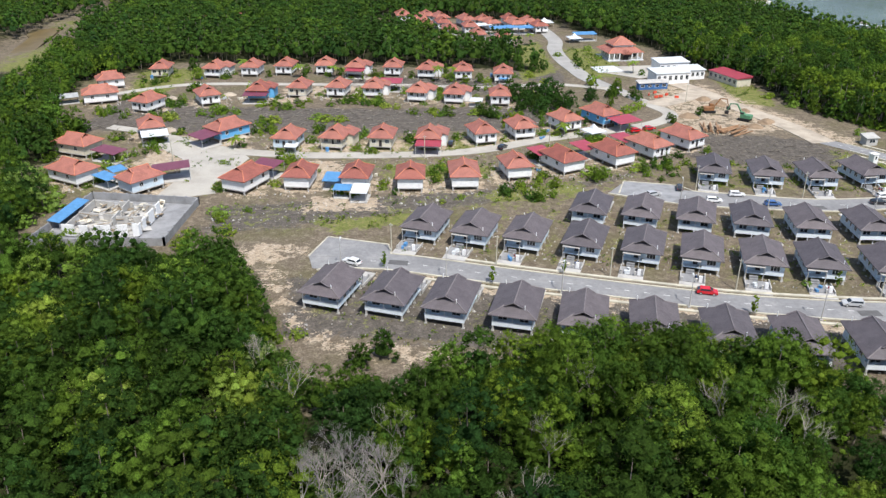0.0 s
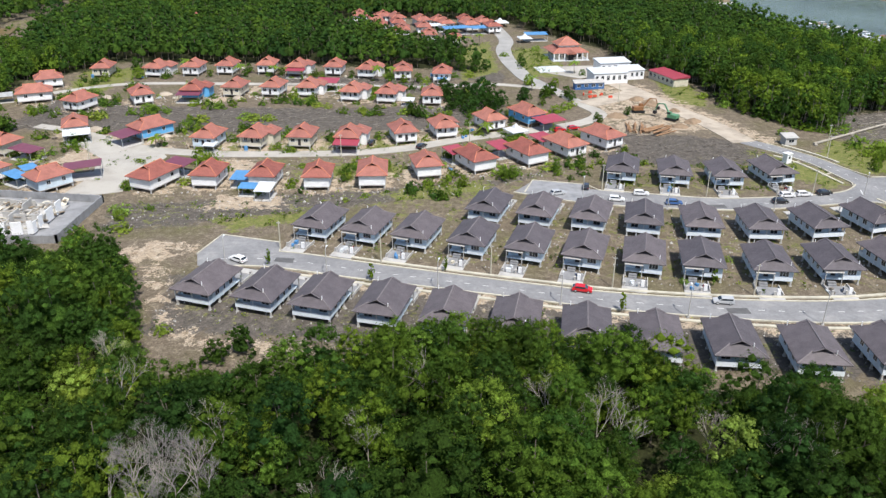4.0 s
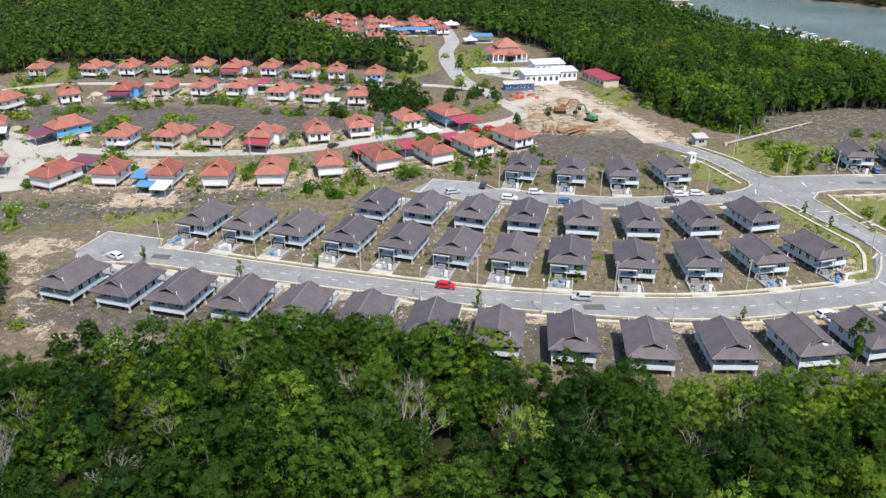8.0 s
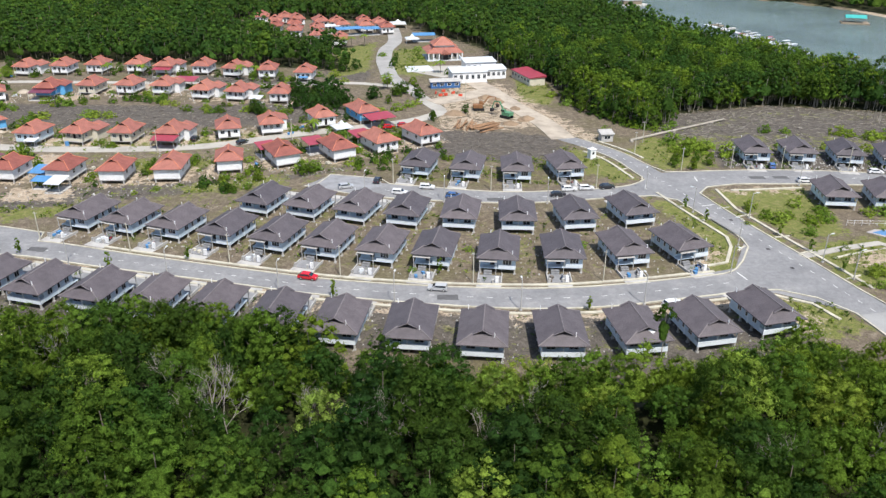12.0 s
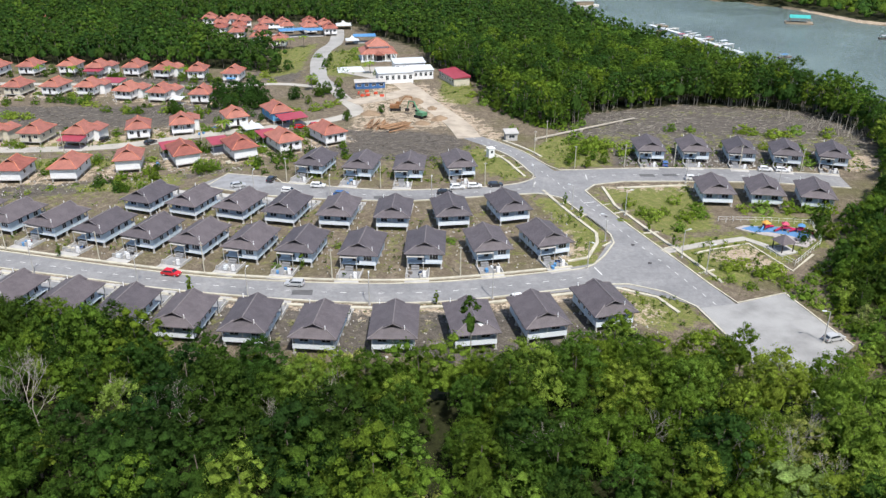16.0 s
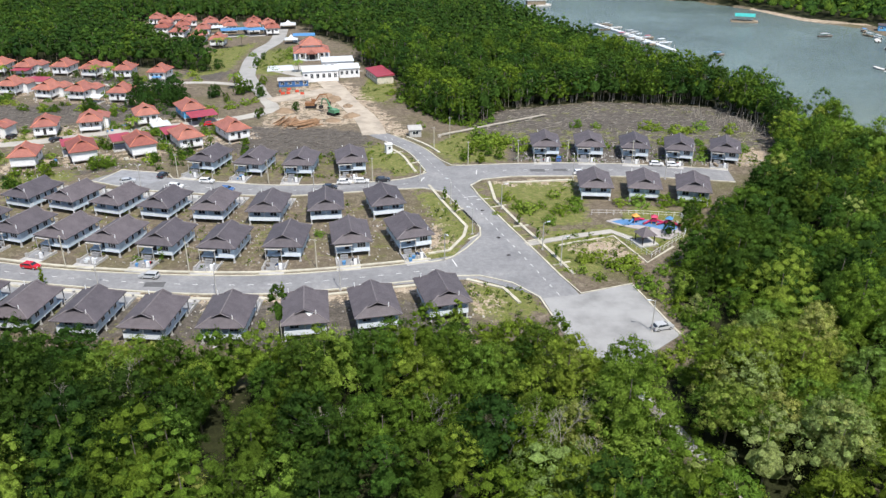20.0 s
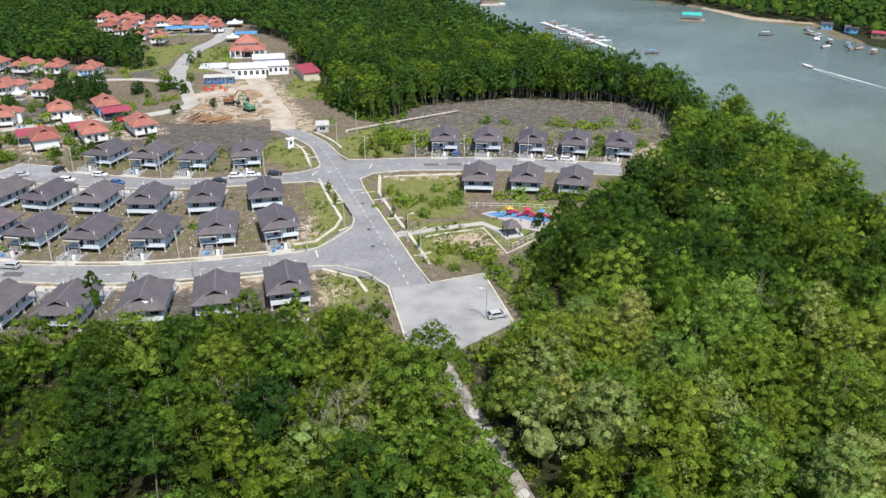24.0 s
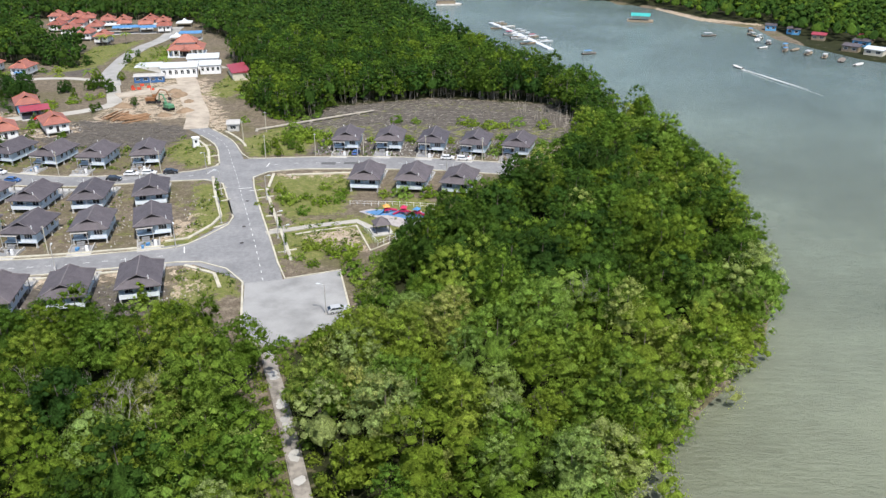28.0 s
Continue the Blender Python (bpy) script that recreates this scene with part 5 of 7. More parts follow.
def utility_pole(x, y):
    p = new("utility_pole")
    part("pole", Geo().tube((0, 0, -0.2), (0, 0, 7.3), 0.15, 0.1, 8), M_KERB, p)
    part("crossarm", Geo().box(-0.5, 0.5, -0.05, 0.05, 6.9, 7.0), M_STEEL, p)
    p.matrix_basis = place(x, y, -10)
    return tagged(p, "plain concrete utility pole", "pole", "utility poles")


lamp, upole = None, None
for x, y, hd in ((-25.6, 157.2, 90), (-2, 152.6, 85), (22.5, 147.2, 80), (48, 142, 80), (73, 137.6, 85), (99, 135.6, 95), (124.8, 139, 105), (147, 153.6, -60), (110, 194.2, 90), (82, 194.2, 90), (153.6, 169.2, 160), (188.0, 123.0, 180), (170.2, 160.5, 20),
                 (211, 210.4, 90), (184, 211, 90), (60, 198, 80), (139, 206, -120), (148, 189.5, 160), (161.6, 186, 10), (173.6, 152, 20)):
    lamp = copy_thing(lamp, place(x, y, hd)) if lamp else lamp_post(x, y, hd)
for x, y in ((-15, 166), (9.2, 160.2), (34, 155), (60, 150), (89.4, 147.4), (118, 149.4), (67, 208.6), (95, 204), (125, 206.4), (153, 222.5), (168.6, 224.8), (184, 225.4), (204, 224.8), (222, 222.5), (147, 250), (142, 238), (-86, 226), (-10, 233), (30, 248), (88, 302)):
    upole = copy_thing(upole, place(x, y, -10)) if upole else utility_pole(x, y)


def car(x, y, heading, paint, label, van=False):
    c = new("car")
    L, W = (2.15, 0.85) if not van else (2.1, 0.82)
    side = [(-L, 0.35), (L, 0.35), (L, 0.75), (L * 0.55, 0.95), (L * 0.22, 1.42), (-L * (0.62 if not van else 0.9), 1.45), (-L * 0.95, 0.98), (-L, 0.8)]
    g = Geo()
    n = len(side)
    inset = lambda z: 0.0 if z < 1 else 0.13
    g.add([(px, -W + inset(pz), pz) for px, pz in side] + [(px, W - inset(pz), pz) for px, pz in side], [tuple(range(n)), tuple(range(2 * n - 1, n - 1, -1))] + [(i, n + i, n + (i + 1) % n, (i + 1) % n) for i in range(n)])
    body = part("body", g, M_CAR[paint], c)
    part("windscreen", Geo().add([(L * 0.54, -W + 0.08, 0.985), (L * 0.54, W - 0.08, 0.985), (L * 0.25, W - 0.17, 1.4), (L * 0.25, -W + 0.17, 1.4)], [(0, 1, 2, 3)]), M_GLASS, body)
    rx = -L * (0.62 if not van else 0.9)
    part("rear_window", Geo().add([(-L * 0.96, W - 0.1, 1.02), (-L * 0.96, -W + 0.1, 1.02), (rx - 0.03, -W + 0.17, 1.41), (rx - 0.03, W - 0.17, 1.41)], [(0, 1, 2, 3)]), M_GLASS, body)
    for s in (-1, 1):
        part("side_window", Geo().add([(L * 0.42, s * (W + 0.012), 1.0), (-L * 0.8, s * (W + 0.012), 1.0), (rx + 0.1, s * (W - 0.1), 1.36), (L * 0.2, s * (W - 0.1), 1.36)], [(0, 1, 2, 3) if s > 0 else (3, 2, 1, 0)]), M_GLASS, body)
        for px in (-L * 0.62, L * 0.62):
            wheel = part("wheel", Geo().tube((px, s * (W - 0.2), 0.32), (px, s * (W + 0.02), 0.32), 0.32, n=12), M_RUBBER, c)
            part("rim", Geo().tube((px, s * (W + 0.0), 0.32), (px, s * (W + 0.03), 0.32), 0.19, n=8), M_STEEL, wheel)
        part("headlight", Geo().box(L - 0.08, L + 0.01, min(s * 0.45, s * 0.8), max(s * 0.45, s * 0.8), 0.62, 0.76), M_WSHEET, body)
        part("tail_light", Geo().box(-L - 0.01, -L + 0.06, min(s * 0.5, s * 0.8), max(s * 0.5, s * 0.8), 0.66, 0.82), M_REDSHEET, body)
    c.matrix_basis = place(x, y, heading, 0.09)
    return tagged(c, label, "car", "parked cars")


for x, y, hd, paint, van, lab in ((53.2, 147.8, -12, "red", False, "red saloon car on the street"), (81.8, 143.6, 175, "silver", True, "silver hatchback at the kerb"), (-23.4, 159.6, 150, "white", False, "white car in the turning bay"),
                                  (69.5, 199.5, -8, "white", True, "white hatchback in the side street"), (54, 203.5, 20, "silver", False, "silver car in the parking bay"), (62.5, 208.8, 80, "black", False, "dark car in the parking bay"), (77, 204.0, -6, "white", True, "white van at the kerb"),
                                  (84.5, 197.5, -4, "blue", False, "blue car in the side street"), (117, 204, 5, "white", False, "white car at the kerb"), (122, 205, 6, "white", True, "white van at the kerb"), (113.5, 199.5, 3, "black", False, "black car in the side street"),
                                  (128, 206.2, 12, "black", False, "black car near the corner"), (130.5, 138.4, 18, "white", False, "white car beside the verge"), (190.3, 124, 20, "silver", False, "grey car in the car park"), (186.5, 213.6, 2, "white", False, "white car in the side street"),
                                  (181.5, 226.3, 80, "blue", False, "blue car on a forecourt"), (211, 222.2, -4, "white", False, "white car at the kerb"), (216, 221.5, -6, "white", True, "white van at the kerb"), (14.5, 243, 60, "black", False, "dark car by a house"),
                                  (-2, 246, 80, "black", False, "dark car on a concrete drive"), (61, 262.5, 20, "red", False, "dark red car under a carport"), (66, 265, 20, "red", False, "dark red car by the road"), (103, 255, 150, "black", False, "dark car")):
    if lab != "dark car":
        car(x, y, hd, paint, lab, van)

boat_rng = random.Random(8)


def boat(x, y, heading, L, hull, canopy, label):
    b = new("boat")
    g = Geo()
    w = L * 0.17
    sec = [(-L / 2, w * 0.85), (0, w), (L * 0.3, w * 0.75), (L / 2, 0.05)]
    n = len(sec)
    top = [(px, -pw, 0.55 + 0.25 * (px > 0)) for px, pw in sec] + [(px, pw, 0.55 + 0.25 * (px > 0)) for px, pw in sec]
    low = [(px * 0.92, -pw * 0.6, -0.35) for px, pw in sec] + [(px * 0.92, pw * 0.6, -0.35) for px, pw in sec]
    g.add(top + low, [(i, i + 1, 2 * n + i + 1, 2 * n + i) for i in range(n - 1)] + [(n + i + 1, n + i, 3 * n + i, 3 * n + i + 1) for i in range(n - 1)] + [(i, n + i, n + i + 1, i + 1) for i in range(n - 1)] + [(0, 2 * n, 3 * n, n)])
    part("hull", g, hull, b)
    if canopy:
        part("canopy", Geo().box(-L * 0.35, L * 0.15, -w * 0.8, w * 0.8, 1.9, 2.0), canopy, b)
        for px in (-L * 0.33, L * 0.13):
            for s in (-1, 1):
                part("post", Geo().tube((px, s * w * 0.7, 0.4), (px, s * w * 0.7, 1.9), 0.05, n=5), M_STEEL, b)
    part("engine", Geo().box(-L / 2 - 0.35, -L / 2, -0.2, 0.2, 0.0, 0.9), M_RUBBER, b)
    b.matrix_basis = place(x, y, heading, -0.6)
    return tagged(b, label, "boat", "moored boats")


jetty = new("floating_jetty")
jl = resample([(233, 488), (246, 455), (262, 405)], 18)
for a, b_ in zip(jl, jl[1:]):
    part("pontoon", band([a, b_], 3.2, -0.9, -0.1), M_WSHEET, jetty)
    part("mooring_post", Geo().tube((a[0] + 1.9, a[1], -2.5), (a[0] + 1.9, a[1], 1.6), 0.15), M_CONC, jetty)
tagged(jetty, "long white floating jetty on the river", "jetty")
for i in range(15):
    f = boat_rng.random()
    a = jl[min(int(f * 17), 16)]
    s = -1 if boat_rng.random() < 0.5 else 1
    boat(a[0] + s * boat_rng.uniform(4.5, 6), a[1] + boat_rng.uniform(-2, 2), boat_rng.choice((20, 200)) + boat_rng.uniform(-12, 12), boat_rng.uniform(6, 9), boat_rng.choice((M_BOATHULL, M_BOATHULL, M_WSHEET, M_WOOD)), boat_rng.choice((M_WSHEET, M_STEEL, M_REDSHEET, None)), "small covered boat moored at the jetty")
for x, y, hd, L in ((357, 449, 10, 9), (280.6, 394.5, 20, 8), (385, 407, 60, 8), (394, 399, 50, 9), (399, 391, 60, 8), (383, 427, 80, 8), (380, 436, 70, 9), (384, 445, 100, 7), (389, 418, 60, 8), (376, 414, 30, 7), (391, 409, 40, 8), (404, 383, 60, 10), (408, 373, 40, 8), (382, 452, 110, 8), (386, 466, 80, 8)):
    boat(x, y, hd, L, boat_rng.choice((M_BOATHULL, M_WOOD, M_WOOD, M_STICK)), boat_rng.choice((M_STEEL, None, None, M_BLUESHEET)), "small wooden boat on the river")
boat(347, 365, 112, 7, M_BOATHULL, None, "small speedboat heading upstream")
wake = Geo()
for line, w in ((((348.4, 361.5), (355, 345), (364, 323)), 0.9), (((349, 360), (357, 338), (366, 312)), 0.35), (((347.6, 360), (353, 340), (359, 322)), 0.2)):
    wl = resample(list(line), 14)
    for i, (px, py) in enumerate(wl[:-1]):
        a, b = w * (1 - i / 15), w * (1 - (i + 1) / 15)
        wake.add([(px - a, py, -0.66), (wl[i + 1][0] - b, wl[i + 1][1], -0.66), (wl[i + 1][0] + b, wl[i + 1][1], -0.66), (px + a, py, -0.66)], [(0, 1, 2, 3)])
tagged(new("boat_wake", wake.mesh("wake", plain("foam", (0.7, 0.72, 0.7), 0.6, vary=0.5, scale=1.0))), "white foaming wake behind the speedboat", "wake", kind="structure")
raft = new("fish_raft")
part("deck", Geo().box(-8, 8, -4, 4, -0.8, 0.0), M_WOOD, raft)
part("roof", Geo().add([(-6, -3, 2.8), (6, -3, 2.8), (6, 3, 2.8), (-6, 3, 2.8), (-6, 0, 4.4), (6, 0, 4.4)], [(0, 1, 5, 4), (2, 3, 4, 5), (1, 2, 5), (3, 0, 4)]), plain("teal_sheet", (0.05, 0.38, 0.36), 0.5), raft)
for px in (-5.5, 0, 5.5):
    for py in (-2.7, 2.7):
        part("post", Geo().tube((px, py, 0), (px, py, 2.8), 0.1), M_WOOD, raft)
raft.matrix_basis = place(328, 500.6, -15)
tagged(raft, "floating wooden raft house with a teal roof", "raft house")
for x, y, hd, w in ((418, 405, -40, 4), (414, 437, -30, 3.5), (407, 455, -30, 3.5), (398, 467, -20, 3), (430, 420, -40, 4), (446, 462, -30, 5), (426, 396, -40, 4.5), (438, 432, -40, 4), (452, 384, -40, 5)):
    flat_block("waterside_hut", x, y, hd, w, w * 0.7, 3.0, boat_rng.choice((M_WOOD, M_CREAM, M_SKYBLUE)), boat_rng.choice((M_WSHEET, M_BLUESHEET, M_ROOF, M_REDSHEET)), "weathered waterside hut with a sheet roof", "hut", 2)
rigs = new("house_boat")
part("hull", Geo().prism([(-9, -3), (8, -3), (10, 0), (8, 3), (-9, 3)], -0.9, 0.3), M_BOATHULL, rigs)
part("cabin", Geo().box(-8, 5, -2.6, 2.6, 0.3, 3.0), M_WOOD, rigs)
part("cabin_roof", Geo().box(-8.6, 5.6, -3, 3, 3.0, 3.2), M_STEEL, rigs)
rigs.matrix_basis = place(205, 566, 10)
tagged(rigs, "grey houseboat moored by the far trees", "boat")

# ---------------------------------------------------------------- trees


def ball_faces(cut):
    """Triangles of an octahedron on the unit ball, or of an icosahedron, facing outwards."""
    def outward(t):
        return t if np.dot(np.cross(t[1] - t[0], t[2] - t[0]), t[0] + t[1] + t[2]) > 0 else t[::-1]

    if cut == 8:
        return np.array([outward(np.array([(a, 0, 0), (0, b, 0), (0, 0, c)], float)) for a in (-1, 1) for b in (-1, 1) for c in (-1, 1)])
    g = (1 + 5 ** 0.5) / 2
    p = np.array([q for a in (-1, 1) for b in (-g, g) for q in ((0, a, b), (a, b, 0), (b, 0, a))]) / (1 + g * g) ** 0.5
    near_ = [(i, j, k) for i, j, k in itertools.combinations(range(12), 3) if max(np.sum((p[i] - p[j]) ** 2), np.sum((p[j] - p[k]) ** 2), np.sum((p[i] - p[k]) ** 2)) < 1.2]
    return np.array([outward(p[list(t)]) for t in near_])


SOLIDS = {n: ball_faces(n) for n in (8, 20)}


def leaf_cloud(rg, n, R, H, base, blobs, leaf, seg=10, rings=4, solid=20):
    """Crown: an uneven leafy dome, and on it many billowing clumps of leaves; corners, soft normals and tone of each face."""
    base = max(base, H - 2.1 * R) if R > 1.2 else base
    p3, p5 = rg.uniform(0, 6, 2)

    def lobes(a_):
        return 1 + 0.22 * np.sin(3 * a_ + p3) + 0.12 * np.sin(5 * a_ + p5)

    def rise(f):
        d_ = np.sqrt(np.clip(1 - (f / 1.25) ** 2, 0.02, 1))
        return d_, base + (H - base) * (d_ - 0.45) / 0.55

    # the closed body under the loose leaves
    f, a = np.meshgrid(np.linspace(0, 1, rings + 1), np.linspace(0, 2 * np.pi, seg + 1))
    bump_ = rg.uniform(0.3, 0.52, f.shape)
    bump_[:, 0], bump_[-1] = 0.46, bump_[0]
    d_, z = rise(f)
    rr = R * f * lobes(a) * (0.7 - 0.2 * f)
    body = np.stack([rr * np.cos(a), rr * np.sin(a), base * 0.85 + (z - base * 0.85) * bump_], -1)
    body = np.concatenate([body, body[:, -1:] * [0.75, 0.75, 0] + [0, 0, base * 0.8]], 1)
    bn = np.stack([np.cos(a) * f, np.sin(a) * f, 0.3 + 0.8 * d_], -1)
    bn = np.concatenate([bn, bn[:, -1:] * [1, 1, 0]], 1)
    bn /= np.linalg.norm(bn, axis=-1, keepdims=True)
    bv = np.concatenate([body, bn], -1)
    q1, q2, q3, q4 = bv[:-1, :-1], bv[:-1, 1:], bv[1:, 1:], bv[1:, :-1]
    tri = np.concatenate([np.stack([q1, q2, q3], 2).reshape(-1, 3, 6), np.stack([q1, q3, q4], 2)[:, 1:].reshape(-1, 3, 6)])
    core = np.concatenate([tri[:, :, :3], tri[:, :, 3:]], 1)
    # billowing clumps set apart from one another
    spots, radii = [], []
    for _ in range(blobs * 9):
        if len(spots) == blobs:
            break
        a_, f_ = rg.uniform(0, 2 * np.pi), rg.uniform(0, 0.98) ** 0.42
        r_ = R * f_ * lobes(a_)
        zc = base + (rise(r_ / R)[1] - base) * (rg.uniform(0.35, 1.02) if f_ > 0.72 else rg.uniform(0.8, 1.05))
        q_ = np.array([r_ * np.cos(a_), r_ * np.sin(a_), max(zc, base * 0.6)])
        size = rg.uniform(0.16, 0.33) * R * (50 / blobs) ** 0.3
        if all(np.sum((q_ - p_) ** 2) > (0.5 * (size + t_)) ** 2 for p_, t_ in zip(spots, radii)):
            spots.append(q_)
            radii.append(size)
    c, br = np.array(spots), np.array(radii)
    nb = len(c)
    out = np.stack([c[:, 0] / R, c[:, 1] / R, 0.35 + rise(np.hypot(c[:, 0], c[:, 1]) / R)[0] * 0.8], -1)
    tone = rg.uniform(0, 1, nb)
    groups = [(core, np.full(len(core), 0.5))]
    if solid:
        ball = SOLIDS[solid]
        for b_ in range(nb):
            pt = {}
            for d_ in ball.reshape(-1, 3):
                pt.setdefault(tuple(np.round(d_, 3)), rg.uniform(0.36, 0.74))
            rad = np.array([[pt[tuple(np.round(d_, 3))] for d_ in t_] for t_ in ball])[:, :, None] * br[b_]
            sn = ball * 0.8 + out[b_] * 0.5
            sn = sn / np.linalg.norm(sn, axis=-1, keepdims=True)
            groups.append((np.concatenate([c[b_] + ball * rad * [1, 1, 0.85], sn], 1), np.full(len(ball), tone[b_])))
    # sprays of loose leaves, gathered in tufts over each clump
    k = rg.choice(nb, n, p=br ** 2 / np.sum(br ** 2))
    tufts_ = rg.normal(size=(nb, 11, 3))
    tufts_[:, :, 2] = tufts_[:, :, 2] * 0.85 + 0.4
    tufts_ /= np.linalg.norm(tufts_, axis=2, keepdims=True)
    td = tufts_[k, rg.integers(0, 11, n)]
    d = td + rg.normal(0, 0.3, (n, 3))
    d /= np.linalg.norm(d, axis=1, keepdims=True)
    reach = 0.68 + 0.42 * np.clip(np.sum(d * td, 1), 0, 1) ** 6
    p = c[k] + d * (br[k] * reach * rg.uniform(0.8, 1.15, n))[:, None] * [1, 1, 0.85]
    nrm = d + rg.normal(0, 0.35, (n, 3))
    nrm /= np.linalg.norm(nrm, axis=1, keepdims=True)
    u = np.cross(nrm, rg.normal(size=(n, 3)))
    u /= np.linalg.norm(u, axis=1, keepdims=True)
    v = np.cross(nrm, u)
    s = (leaf * rg.uniform(0.55, 1.4, n))[:, None]
    soft = d * 0.6 + td * 0.4 + out[k] * 0.4 + rg.normal(0, 0.32, (n, 3))
    soft /= np.linalg.norm(soft, axis=1, keepdims=True)
    loose = np.stack([p - u * s, p + u * s * 0.5 - v * s * 0.62, p + u * s * 0.5 + v * s * 0.62, soft, soft, soft], 1)
    # more leaves close over the body
    m = n // 6
    t = core[rg.integers(0, len(core), m)]
    w = rg.dirichlet((1, 1, 1), m)[:, :, None]
    p, sn = np.sum(t[:, :3] * w, 1), np.sum(t[:, 3:] * w, 1)
    p = p + sn * (leaf * rg.uniform(0.1, 1.0, m))[:, None]
    nrm = sn + rg.normal(0, 0.45, (m, 3))
    u = np.cross(nrm, rg.normal(size=(m, 3)))
    u /= np.linalg.norm(u, axis=1, keepdims=True)
    v = np.cross(nrm / np.linalg.norm(nrm, axis=1, keepdims=True), u)
    s = (leaf * rg.uniform(0.7, 1.5, m))[:, None]
    sn = sn + rg.normal(0, 0.3, (m, 3))
    sn /= np.linalg.norm(sn, axis=1, keepdims=True)
    groups.append((np.stack([p - u * s, p + u * s * 0.5 - v * s * 0.62, p + u * s * 0.5 + v * s * 0.62, sn, sn, sn], 1), rg.uniform(0.2, 0.6, m)))
    groups.append((loose, np.clip(tone[k] + rg.normal(0, 0.08, n), 0, 1)))
    faces = np.concatenate([g_ for g_, _ in groups])
    tones = np.concatenate([t_ for _, t_ in groups])
    return np.concatenate([faces, np.repeat(tones[:, None, None], 3, 2)], 1)


def leaf_mesh(name, q, mat, tint=None, sort=None):
    me = bpy.data.meshes.new(name)
    n = len(q)
    me.vertices.add(n * 3)
    me.vertices.foreach_set("co", np.ascontiguousarray(q[:, :3]).reshape(-1).astype(np.float32))
    me.loops.add(n * 3)
    me.loops.foreach_set("vertex_index", np.arange(n * 3, dtype=np.int32))
    me.polygons.add(n)
    me.polygons.foreach_set("loop_start", np.arange(0, n * 3, 3, dtype=np.int32))
    me.polygons.foreach_set("loop_total", np.full(n, 3, dtype=np.int32))
    me.materials.append(mat)
    if tint is not None:
        me.attributes.new("tint", "FLOAT", "POINT").data.foreach_set("value", np.repeat(tint, 3).astype(np.float32))
        me.attributes.new("sort", "FLOAT", "POINT").data.foreach_set("value", np.repeat(sort, 3).astype(np.float32))
    me.attributes.new("custom_normal", "FLOAT_VECTOR", "POINT").data.foreach_set("vector", np.ascontiguousarray(q[:, 3:6]).reshape(-1).astype(np.float32))
    me.attributes.new("tone", "FLOAT", "POINT").data.foreach_set("value", np.repeat(q[:, 6, 0], 3).astype(np.float32))
    me.update(calc_edges=True)
    return me


def trunk_geo(rd, H, base, R, limbs=5):
    g = Geo()
    lean = (rd.uniform(-0.5, 0.5), rd.uniform(-0.5, 0.5))
    g.tube((0, 0, -0.3), (lean[0] * 0.5, lean[1] * 0.5, base), 0.22, 0.15, 6).tube((lean[0] * 0.5, lean[1] * 0.5, base), (*lean, H * 0.85), 0.15, 0.05, 5)
    for i in range(limbs):
        a = rd.uniform(0, 6.28)
        z = base * rd.uniform(0.75, 1.2)
        g.tube((lean[0] * 0.5, lean[1] * 0.5, z), (math.cos(a) * R * 0.7, math.sin(a) * R * 0.7, z + rd.uniform(1.5, 3.5)), 0.09, 0.03, 4)
    return g


def scatter(poly, step, seed, jitter=0.6):
    rg = np.random.default_rng(seed)
    p = np.array(poly)
    x, y = np.meshgrid(np.arange(p[:, 0].min(), p[:, 0].max(), step), np.arange(p[:, 1].min(), p[:, 1].max(), step))
    x, y = x.ravel() + rg.uniform(-jitter, jitter, x.size) * step, y.ravel() + rg.uniform(-jitter, jitter, x.size) * step
    keep = inside(poly, x, y)
    return np.stack([x[keep], y[keep]], -1)


rg = np.random.default_rng(21)
rd = random.Random(21)
KINDS = []
for i in range(12):
    H, R = rd.uniform(7.5, 14.5), rd.uniform(3.2, 5.8)
    base = H * rd.uniform(0.25, 0.5)
    crown = leaf_mesh("crown", leaf_cloud(rg, int(250 * R * R ** 0.6), R, H, base, int(22 + 1.3 * R * R), rd.uniform(0.16, 0.21), 10, 4, 8), M_LEAF)
    trunk = trunk_geo(rd, H, base, R).mesh("trunk", M_BARK)
    KINDS.append((crown, trunk, H))
TREE_GROUP = "mangrove trees"


def tree_tint(x, y, r):
    """Darker woods in the west, lighter along the river."""
    patch_ = noise.noise((x * 0.05, y * 0.05, 3.0))
    pale = 0.4 if (r * 37) % 1 < 0.11 else 0.0
    v = 0.13 + 0.36 * min(1, max(0, (x - 125) / 60)) + 0.25 * patch_ + 0.42 * r ** 1.4 + pale
    v -= (0.36 if x < 262 else 0.2) * min(1, max(0, (y - 114) / 22)) if x > 130 else 0
    if 85 < x < 118 and y > 91:
        v += 0.2
    elif 118 < x < 148 and y < 116:
        v += 0.1
    elif 50 < x < 128:
        v -= 0.06
    elif 148 < x < 178 or x < 30:
        v -= 0.08
    if y < 94 and (70 < x < 102 or 128 < x < 148):
        v -= 0.1
    elif y < 94 and 104 < x < 128:
        v += 0.08
    elif x > 190 and y < 120:
        v += 0.09
    return max(0.0, min(1.0, v))


